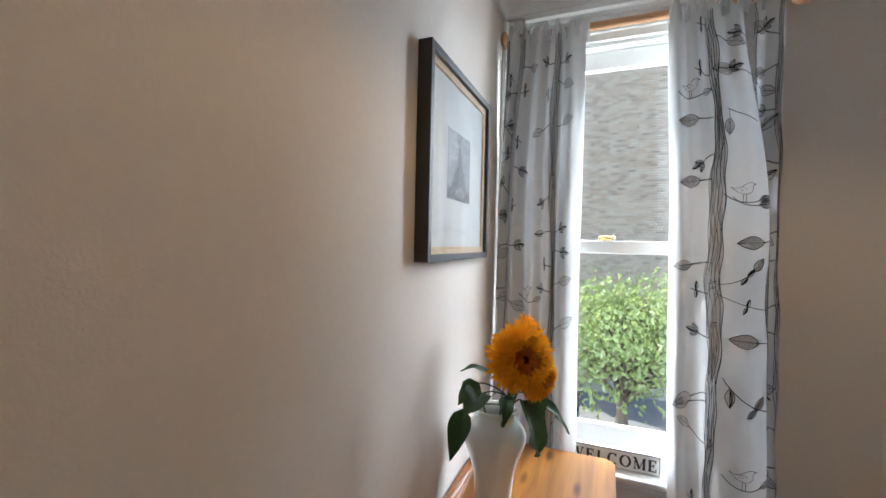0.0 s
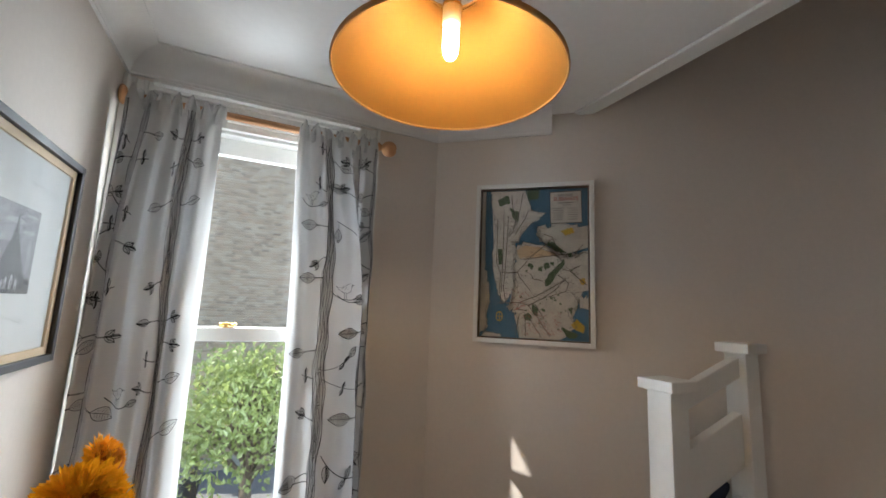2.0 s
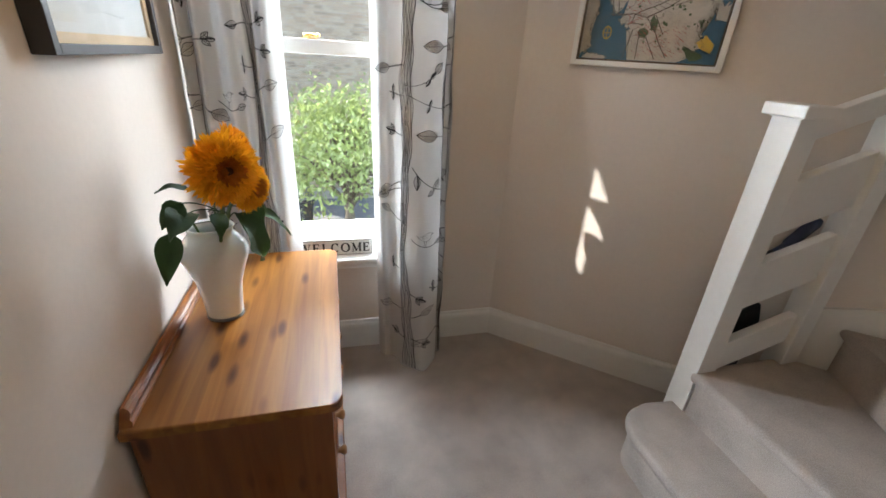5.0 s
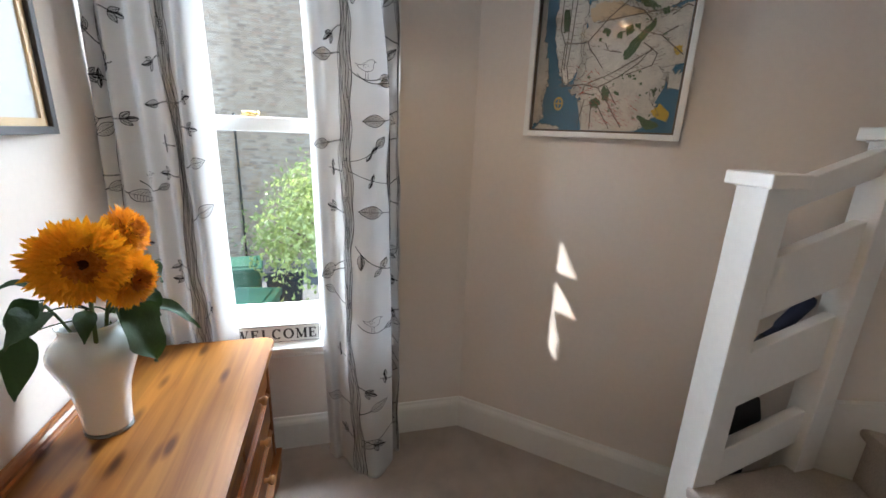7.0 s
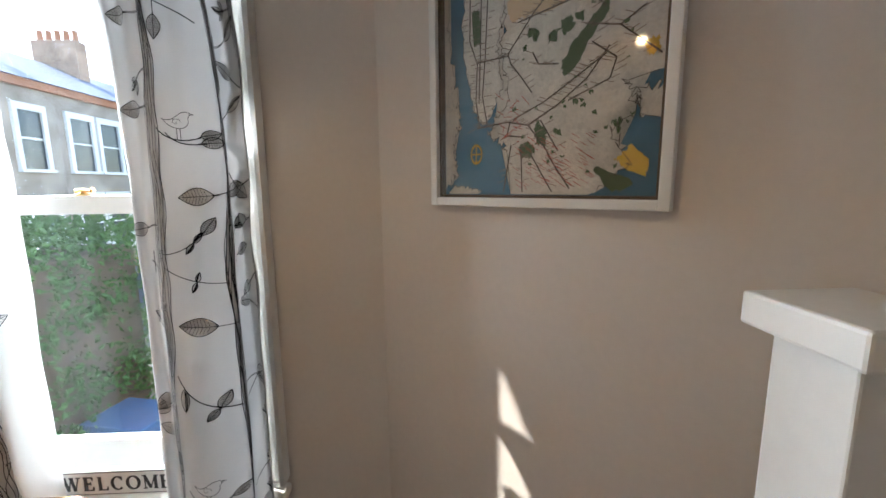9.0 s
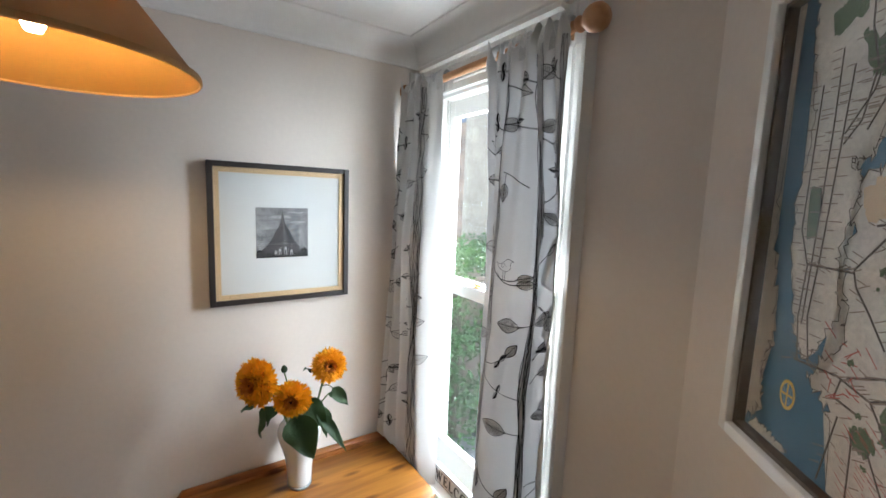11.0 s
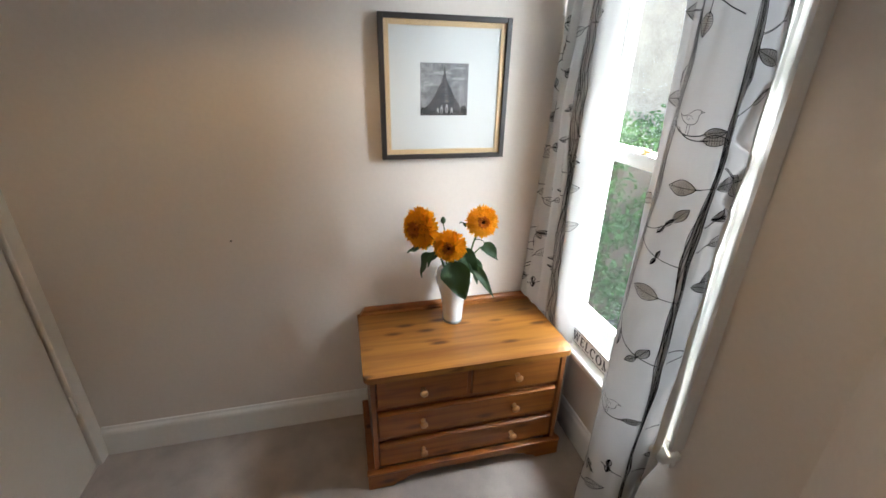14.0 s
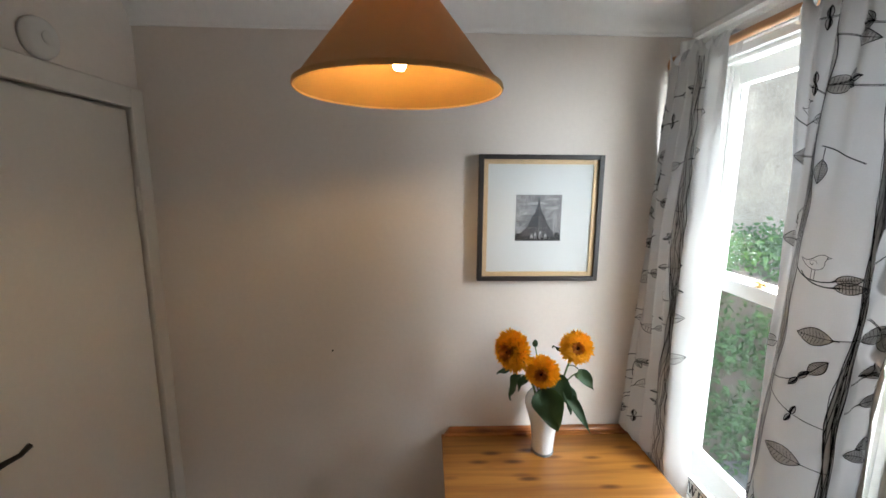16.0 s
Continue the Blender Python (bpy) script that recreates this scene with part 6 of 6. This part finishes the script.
first = terrace_house(16.0, "two-storey brick terraced house with white window surrounds")
for k in range(1, 9):
    copy_thing(first, pose(-11.7, 16.0 + 5.0 * k + 2.5, GZ))
copy_thing(first, pose(-11.7, 13.5, GZ))

FOLIAGE = translucent(material("bright_foliage", (0.15, 0.18, 0.07), 0.45, spread=0.45, scale=2.5, fine=14), (0.34, 0.41, 0.14), 0.5)
HEDGE_LEAF = translucent(material("hedge_foliage", (0.06, 0.13, 0.04), 0.55, spread=0.4, scale=3, fine=14), (0.10, 0.20, 0.04), 0.3)
BARK = material("bark", (0.12, 0.09, 0.065), 0.9, spread=0.3, fine=40, bump=0.6, bump_scale=30)


def leaves(bm, centres, rnd, size, per, spread, droop=0.3):
    for c in centres:
        for _ in range(per):
            p = Vector(c) + Vector((rnd.gauss(0, spread), rnd.gauss(0, spread), rnd.gauss(0, spread)))
            d = Vector((rnd.uniform(-1, 1), rnd.uniform(-1, 1), rnd.uniform(-1.0, 0.6) - droop)).normalized()
            s = d.orthogonal().normalized()
            s = Matrix.Rotation(rnd.uniform(0, 6.28), 3, d) @ s
            l = size * rnd.uniform(0.6, 1.3)
            n = d.cross(s) * l * 0.12
            v = [bm.verts.new(q) for q in (p, p + d * l * 0.5 + s * l * 0.26 + n, p + d * l, p + d * l * 0.5 - s * l * 0.26 + n)]
            bm.faces.new(v)


def tree(base, height, radius, squash, label, seed, clumps, per, size, mat, low=-0.75):
    rnd = random.Random(seed)
    b = Vector(base)
    t = thing("tree", base, label, "tree")
    top = b + Vector((0.05, 0.02, height))
    tb = bmesh.new()
    tube([b, b + Vector((0.03, 0.0, height * 0.3)), b + Vector((0.0, 0.04, height * 0.62)), top], [radius * 0.11, radius * 0.085, radius * 0.06, radius * 0.02], tb, 10)
    centres = []
    for k in range(clumps):
        a, e = rnd.uniform(0, 6.28), math.asin(rnd.uniform(low, 1))
        r = radius * rnd.uniform(0.55, 1.0)
        c = top + Vector((r * math.cos(a) * math.cos(e), r * math.sin(a) * math.cos(e), r * squash * math.sin(e)))
        centres.append(c)
        if k % 3 == 0:
            s = b + (top - b) * rnd.uniform(0.55, 0.95)
            tube(bezier(s, s + (c - s) * 0.3 + Vector((0, 0, 0.12)), s + (c - s) * 0.7 + Vector((0, 0, 0.12)), c, 6), [0.022 * radius, 0.02 * radius, 0.018 * radius, 0.015 * radius, 0.012 * radius, 0.009 * radius, 0.005 * radius], tb, 6)
    part("trunk", tb, BARK, t, "", True)
    cr = bmesh.new()
    leaves(cr, centres, rnd, size, per, radius * 0.13, 0.45)
    tagged(part("crown", cr, mat, t, "small drooping leaves"), kind="stuff")


tree((0.25, 6.1, GZ), 1.85, 1.15, 0.85, "small weeping garden tree with bright green leaves", 4, 260, 34, 0.085, FOLIAGE, -0.45)
tree((-4.7, 14.9, GZ), 2.5, 1.0, 1.0, "small street tree with yellow-green leaves", 8, 70, 26, 0.12, FOLIAGE)
for k in range(3):
    tree((-11.0 + 0.4 * k, 20.5 + 8.0 * k, GZ), 2.4, 1.3, 0.8, "leafy shrub in a front garden", 30 + k, 60, 22, 0.16, HEDGE_LEAF)


def hedge(x0, x1, y0, y1, top, label, seed):
    rnd = random.Random(seed)
    h = thing("hedge", ((x0 + x1) / 2, (y0 + y1) / 2, GZ), label, "hedge")
    part("branches", one_box(x0 + 0.25, x1 - 0.25, y0 + 0.25, y1 - 0.25, GZ, top - 0.25, 0.1), BARK, h)
    bm = bmesh.new()
    cs = []
    for _ in range(420):
        f = rnd.random()
        bulge = rnd.uniform(-0.12, 0.16)
        if f < 0.34:
            cs.append((x1 + bulge - 0.05, rnd.uniform(y0, y1), rnd.uniform(GZ, top)))
        elif f < 0.60:
            cs.append((rnd.uniform(x0, x1), y0 - bulge, rnd.uniform(GZ, top)))
        elif f < 0.72:
            cs.append((rnd.uniform(x0, x1), y1 + bulge, rnd.uniform(GZ, top)))
        else:
            cs.append((rnd.uniform(x0, x1), rnd.uniform(y0, y1), top + bulge))
    leaves(bm, cs, rnd, 0.09, 26, 0.11, 0.1)
    tagged(part("leaves", bm, HEDGE_LEAF, h, "dense small green leaves"), kind="stuff")


hedge(-4.7, -3.15, 4.0, 7.2, 0.85, "tall green garden hedge beside the forecourt", 2)

# ---- bins and boxes on the forecourt ----
BIN_GREEN = material("green_bin_plastic", (0.018, 0.085, 0.045), 0.5, spread=0.1, scale=3)
BIN_BLACK = material("black_bin_plastic", (0.022, 0.024, 0.028), 0.45, spread=0.15, scale=3)
LID_GREY = material("pale_grey_lid", (0.42, 0.44, 0.47), 0.45, spread=0.08)
BLUE = material("blue_box_plastic", (0.05, 0.10, 0.20), 0.5, spread=0.1)
RUBBER = material("black_rubber", (0.015, 0.015, 0.015), 0.8)


def bin_(x, y, turn, mat, lid_mat, label, height=1.02):
    m = pose(x, y, GZ, 0, 0, turn)
    b = thing("wheelie_bin", (x, y, GZ, 0, 0, turn), label, "bin", "bins on the forecourt")
    body = bmesh.new()
    lo = [body.verts.new(m @ Vector((a * 0.23, c * 0.27, 0.04))) for a, c in ((-1, -1), (1, -1), (1, 1), (-1, 1))]
    hi = [body.verts.new(m @ Vector((a * 0.29, c * 0.35, height - 0.06))) for a, c in ((-1, -1), (1, -1), (1, 1), (-1, 1))]
    body.faces.new(lo[::-1])
    body.faces.new(hi)
    for i in range(4):
        body.faces.new((lo[i], lo[(i + 1) % 4], hi[(i + 1) % 4], hi[i]))
    bmesh.ops.bevel(body, geom=list(body.edges), offset=0.025, segments=2, affect="EDGES", profile=0.5)
    box(body, -0.31, 0.31, -0.37, 0.37, height - 0.10, height - 0.055, 0.012, m=m)
    part("body", body, mat, b)
    lid = bmesh.new()
    box(lid, -0.315, 0.315, -0.39, 0.38, height - 0.055, height, 0.022, m=m)
    box(lid, -0.22, 0.22, -0.30, 0.26, height, height + 0.025, 0.012, m=m)
    part("lid", lid, lid_mat, b)
    part("handle", tube([m @ Vector((-0.24, 0.41, height - 0.06)), m @ Vector((0.24, 0.41, height - 0.06))], 0.016), mat, b)
    for s in (-0.24, 0.24):
        part("wheel", lathe([(0, -0.025), (0.09, -0.025), (0.10, -0.015), (0.10, 0.015), (0.09, 0.025), (0, 0.025)], None, 20, m @ Matrix.Translation((s, 0.24, 0.10)) @ Matrix.Rotation(radians(90), 4, "Y")), RUBBER, b, "", True)


bin_(-1.32, 7.35, 8, BIN_GREEN, BIN_GREEN, "green plastic wheeled bin on the forecourt")
bin_(-0.90, 5.75, -8, BIN_GREEN, BIN_GREEN, "green plastic wheeled bin with a pale worn lid")
bin_(-0.62, 7.15, 4, BIN_BLACK, BIN_BLACK, "black plastic wheeled bin beside the wall")
bin_(-2.98, 9.00, 14, BIN_GREEN, BIN_GREEN, "green plastic wheeled bin near the pavement")


def crate(x, y, z, turn, mat, lid_mat, label, s=1.0):
    m = pose(x, y, z, 0, 0, turn)
    c = thing("storage_box", (x, y, z, 0, 0, turn), label, "box", "boxes on the forecourt")
    part("body", one_box(-0.27 * s, 0.27 * s, -0.2 * s, 0.2 * s, 0, 0.30 * s, 0.02, m=m), mat, c)
    part("lid", one_box(-0.29 * s, 0.29 * s, -0.22 * s, 0.22 * s, 0.30 * s, 0.35 * s, 0.015, m=m), lid_mat, c)


crate(-2.12, 6.75, GZ, 20, BIN_BLACK, BIN_BLACK, "black recycling box with a lid", 1.15)
for k in range(3):
    crate(-1.66 - 0.03 * k, 6.48 + 0.36 * k, GZ, 22, BIN_BLACK, LID_GREY, "black recycling box with a pale grey lid", 1.1)
crate(-2.72, 5.55, GZ, -12, BLUE, BLUE, "blue plastic box by the hedge", 1.5)
sheet_lid = thing("box_lid", (-2.92, 7.87, GZ), "flat blue plastic lid lying on the concrete", "lid")
part("panel", one_box(-3.25, -2.60, 7.66, 8.08, GZ, GZ + 0.03, 0.01), BLUE, sheet_lid)
part("rim", box(one_box(-3.25, -2.60, 7.66, 7.69, GZ + 0.03, GZ + 0.05), -3.25, -2.60, 8.05, 8.08, GZ + 0.03, GZ + 0.05), BLUE, sheet_lid)

planter = thing("planter", (-2.5, 8.6, GZ), "low curved brick planter with plants", "planter")
pb = bmesh.new()
ring = arc(-2.25, 8.85, 0.95, 175, 285, 12)
inner_ring = arc(-2.25, 8.85, 0.72, 285, 175, 12)
prism(ring + inner_ring, GZ, GZ + 0.62, pb)
part("wall", pb, material("dark_planter_brick", (0.13, 0.085, 0.065), 0.9, spread=0.3, scale=9, fine=40, bump=0.3, bump_scale=30), planter)
part("coping", prism(arc(-2.25, 8.85, 0.99, 174, 286, 12) + arc(-2.25, 8.85, 0.69, 286, 174, 12), GZ + 0.62, GZ + 0.69), STONE, planter)
plb = bmesh.new()
rp = random.Random(6)
leaves(plb, [(-2.25 + rp.uniform(-0.4, 0.3), 8.85 + rp.uniform(-0.4, 0.3), GZ + rp.uniform(0.5, 0.75)) for _ in range(12)], rp, 0.10, 18, 0.08, 0.0)
tagged(part("plants", plb, HEDGE_LEAF, planter), kind="stuff")
pot = thing("stone_ornament", (0.02, 5.2, GZ), "pale stone garden ornament on a block", "ornament")
part("block", one_box(-0.30, 0.42, 5.05, 5.4, GZ, GZ + 0.75, 0.03), STONE, pot)
part("figure_block", lathe([(0, 0), (0.09, 0), (0.07, 0.1), (0.085, 0.2), (0.04, 0.3), (0.05, 0.36), (0, 0.4)], None, 14, Matrix.Translation((0.0, 5.2, GZ + 0.75))), RENDER, pot, "", True)

# ---- vehicles ----
CAR_GLASS = material("car_glass", (0.03, 0.035, 0.04), 0.06, spread=0.05)
LAMP_RED = material("red_tail_lamp", (0.45, 0.02, 0.02), 0.2)
PLATE = material("yellow_plate", (0.70, 0.52, 0.06), 0.5)
CHROME = material("wheel_alloy", (0.5, 0.5, 0.52), 0.35, metal=0.9)


def car(x, y, turn, paint, label):
    """A small hatchback; its tail is at local y = 0 and it points along +y."""
    m = pose(x, y, GZ - 0.11, 0, 0, turn)
    c = thing("car", (x, y, GZ - 0.11, 0, 0, turn), label, "car", "parked cars")
    rows = [(0.0, 0.32, 0.72, 0.78), (0.05, 0.24, 0.92, 0.86), (0.35, 0.20, 0.96, 0.89), (1.2, 0.20, 0.95, 0.90), (2.7, 0.20, 0.93, 0.90), (3.5, 0.20, 0.86, 0.87), (4.05, 0.24, 0.72, 0.80), (4.2, 0.34, 0.58, 0.68)]
    bm = bmesh.new()
    rings = []
    for yy, z0, z1, w in rows:
        rings.append([bm.verts.new(m @ Vector(p)) for p in ((-w * 0.92, yy, z0), (-w, yy, z0 + 0.18), (-w, yy, (z0 + z1) / 2 + 0.05), (-w * 0.92, yy, z1), (w * 0.92, yy, z1), (w, yy, (z0 + z1) / 2 + 0.05), (w, yy, z0 + 0.18), (w * 0.92, yy, z0))])
    for a, b in zip(rings, rings[1:]):
        for i in range(8):
            bm.faces.new((a[i], a[(i + 1) % 8], b[(i + 1) % 8], b[i]))
    bm.faces.new(rings[0])
    bm.faces.new(rings[-1][::-1])
    part("body", bm, paint, c, "", True)
    cab = bmesh.new()
    lo = [(-0.80, 0.22, 0.93), (0.80, 0.22, 0.93), (0.80, 2.95, 0.90), (-0.80, 2.95, 0.90)]
    hi = [(-0.60, 0.62, 1.43), (0.60, 0.62, 1.43), (0.60, 2.05, 1.45), (-0.60, 2.05, 1.45)]
    l, h = [cab.verts.new(m @ Vector(p)) for p in lo], [cab.verts.new(m @ Vector(p)) for p in hi]
    cab.faces.new(h)
    for i in range(4):
        cab.faces.new((l[i], l[(i + 1) % 4], h[(i + 1) % 4], h[i]))
    part("cabin_glass", cab, CAR_GLASS, c)
    rf = bmesh.new()
    box(rf, -0.62, 0.62, 0.52, 2.08, 1.425, 1.475, 0.02, m=m)
    for s in (-1, 1):
        tube([m @ Vector((s * 0.79, 0.20, 0.93)), m @ Vector((s * 0.60, 0.60, 1.44))], 0.045, rf, 6)
        tube([m @ Vector((s * 0.80, 2.95, 0.90)), m @ Vector((s * 0.60, 2.06, 1.45))], 0.035, rf, 6)
    part("roof", rf, paint, c, "", True)
    part("bumper", one_box(-0.80, 0.80, -0.05, 0.12, 0.30, 0.55, 0.05, m=m), paint, c, "", True)
    for s in (-1, 1):
        part("tail_lamp", one_box(min(s * 0.50, s * 0.83), max(s * 0.50, s * 0.83), -0.03, 0.20, 0.70, 0.86, 0.03, m=m), LAMP_RED, c)
    part("number_plate", one_box(-0.26, 0.26, -0.06, -0.045, 0.56, 0.67, m=m), PLATE, c, "plain yellow plate")
    for s in (-1, 1):
        for yy in (0.75, 3.35):
            w = part("wheel", lathe([(0.19, -0.10), (0.29, -0.10), (0.315, -0.06), (0.315, 0.06), (0.29, 0.10), (0.19, 0.10)], None, 24, m @ Matrix.Translation((s * 0.80, yy, 0.315)) @ Matrix.Rotation(radians(90), 4, "Y")), RUBBER, c, "", True)
            part("rim", lathe([(0, -0.09), (0.06, -0.095), (0.2, -0.085), (0.2, 0.085), (0.06, 0.095), (0, 0.09)], None, 20, m @ Matrix.Translation((s * 0.80, yy, 0.315)) @ Matrix.Rotation(radians(90), 4, "Y")), CHROME, w, "", True)


car(-5.75, 13.6, 24, material("white_car_paint", (0.78, 0.78, 0.78), 0.2, coat=0.8, spread=0.02), "white hatchback parked at the kerb")
car(-10.0, 26.0, 2, material("red_car_paint", (0.40, 0.02, 0.02), 0.25, coat=0.8, spread=0.03), "red hatchback parked across the street")

scooter = thing("motor_scooter", (-5.55, 16.3, GZ - 0.11), "white motor scooter parked at the kerb", "scooter")
SCOOT = material("white_scooter_paint", (0.72, 0.72, 0.72), 0.25, coat=0.6, spread=0.03)
for px in (-6.15, -4.95):
    part("wheel", lathe([(0.1, -0.05), (0.22, -0.055), (0.25, -0.02), (0.25, 0.02), (0.22, 0.055), (0.1, 0.05)], None, 20, Matrix.Translation((px, 16.3, GZ + 0.14)) @ Matrix.Rotation(radians(90), 4, "X")), RUBBER, scooter, "", True)
part("body", tube(bezier((-6.2, 16.3, GZ + 0.55), (-5.8, 16.3, GZ + 0.25), (-5.5, 16.3, GZ + 0.2), (-4.85, 16.3, GZ + 0.6), 8), [0.10, 0.14, 0.12, 0.10, 0.12, 0.18, 0.2, 0.17, 0.09], None, 12), SCOOT, scooter, "", True)
part("front_shield", tube([(-6.2, 16.3, GZ + 0.4), (-6.0, 16.3, GZ + 0.95)], [0.17, 0.15], None, 12), SCOOT, scooter, "", True)
part("seat", tube([(-5.45, 16.3, GZ + 0.68), (-5.2, 16.3, GZ + 0.74), (-4.85, 16.3, GZ + 0.72)], [0.10, 0.14, 0.10], None, 10), RUBBER, scooter, "", True)
part("handlebar", tube([(-6.0, 16.0, GZ + 1.0), (-5.98, 16.3, GZ + 0.96), (-6.0, 16.6, GZ + 1.0)], 0.02), RUBBER, scooter)
post = thing("sign_post", (-5.25, 13.1, GZ), "thin grey metal post on the pavement", "post")
part("pole", tube([(-5.25, 13.1, GZ), (-5.25, 13.1, GZ + 2.0)], 0.038), material("galvanised_steel", (0.4, 0.41, 0.42), 0.5, metal=0.7), post)

# ---- bricks of the neighbouring house's side wall ----
def stock_brick(name, source):
    """Old stock brick, each one of its own tone, with soot and pale bloom in large patches."""
    m = material(name, (0.40, 0.31, 0.235), 0.95, spread=0.16, scale=5, fine=60, bump=0.3, bump_scale=90, spec=0.15)
    n, l = m.node_tree.nodes, m.node_tree.links
    p = n["Principled BSDF"]
    pick = n.new("ShaderNodeNewGeometry" if source == "island" else "ShaderNodeObjectInfo")
    out = pick.outputs["Random Per Island"] if source == "island" else pick.outputs["Random"]
    ramp = n.new("ShaderNodeValToRGB")
    for place, tone in ((0.0, (0.29, 0.22, 0.165)), (0.25, (0.38, 0.285, 0.205)), (0.55, (0.44, 0.335, 0.24)), (0.80, (0.45, 0.365, 0.275)), (1.0, (0.40, 0.275, 0.195))):
        e = ramp.color_ramp.elements[0] if place == 0.0 else ramp.color_ramp.elements[-1] if place == 1.0 else ramp.color_ramp.elements.new(place)
        e.color = (*tone, 1)
    l.new(out, ramp.inputs[0])
    old = p.inputs["Base Color"].links[0].from_node
    l.new(ramp.outputs[0], old.inputs["Color"])
    return m


def brick_box(x0, x1, z0, z1, out):
    """Corners and faces of one brick's front, sunk 3 cm into the wall and proud of the joints."""
    a, b, e = 9.90 - out, 9.93, 0.004
    vs = [(x0, b, z0), (x1, b, z0), (x1, b, z1), (x0, b, z1), (x0, a + e, z0), (x1, a + e, z0), (x1, a + e, z1), (x0, a + e, z1), (x0 + e, a, z0 + e), (x1 - e, a, z0 + e), (x1 - e, a, z1 - e), (x0 + e, a, z1 - e)]
    fs = [(8, 9, 10, 11)]
    for i in range(4):
        j = (i + 1) % 4
        fs += [(4 + i, 4 + j, 8 + j, 8 + i), (i, j, 4 + j, 4 + i)]
    return vs, fs


brick_rnd = random.Random(12)
BRICK_ONE, BRICK_MANY = stock_brick("stock_brick", "object"), stock_brick("stock_brick_field", "island")
shapes = []
for wide, high in ((0.156, 0.048), (0.154, 0.046), (0.074, 0.048), (0.072, 0.046)):
    me = bpy.data.meshes.new("brick")
    v, f = brick_box(-wide / 2, wide / 2, -high / 2, high / 2, 0.009)
    me.from_pydata(v, [], f)
    me.materials.append(BRICK_ONE)
    shapes.append(me)
many_v, many_f = [], []
single = 0
for course in range(142):
    z = GZ + 0.30 + 0.056 * course
    x, k = -2.26 - 0.04 * (course % 2), (course * 7) % 4
    while x < 4.2:
        wide = 0.074 if k % 4 == 3 else 0.156
        k += 1
        zc = z + brick_rnd.uniform(-0.003, 0.003)
        if -0.45 < x < 0.95 and 0.80 < z < 2.70 and single < 300:
            ob = new("brick", shapes[(2 if wide < 0.1 else 0) + brick_rnd.randint(0, 1)])
            ob.parent = flank_wall
            ob.matrix_basis = Matrix.Translation((x + wide / 2, brick_rnd.uniform(-0.004, 0.003), zc))
            single += 1
        else:
            v, f = brick_box(x, x + wide, zc - 0.024, zc + 0.024, brick_rnd.uniform(0.005, 0.013))
            many_f += [tuple(i + len(many_v) for i in q) for q in f]
            many_v += v
        x += wide + 0.008
field = bpy.data.meshes.new("brickwork")
field.from_pydata(many_v, [], many_f)
field.materials.append(BRICK_MANY)
brickwork = new("brickwork", field)
brickwork.parent = flank_wall
tagged(brickwork, "rows of weathered stock bricks", kind="stuff")
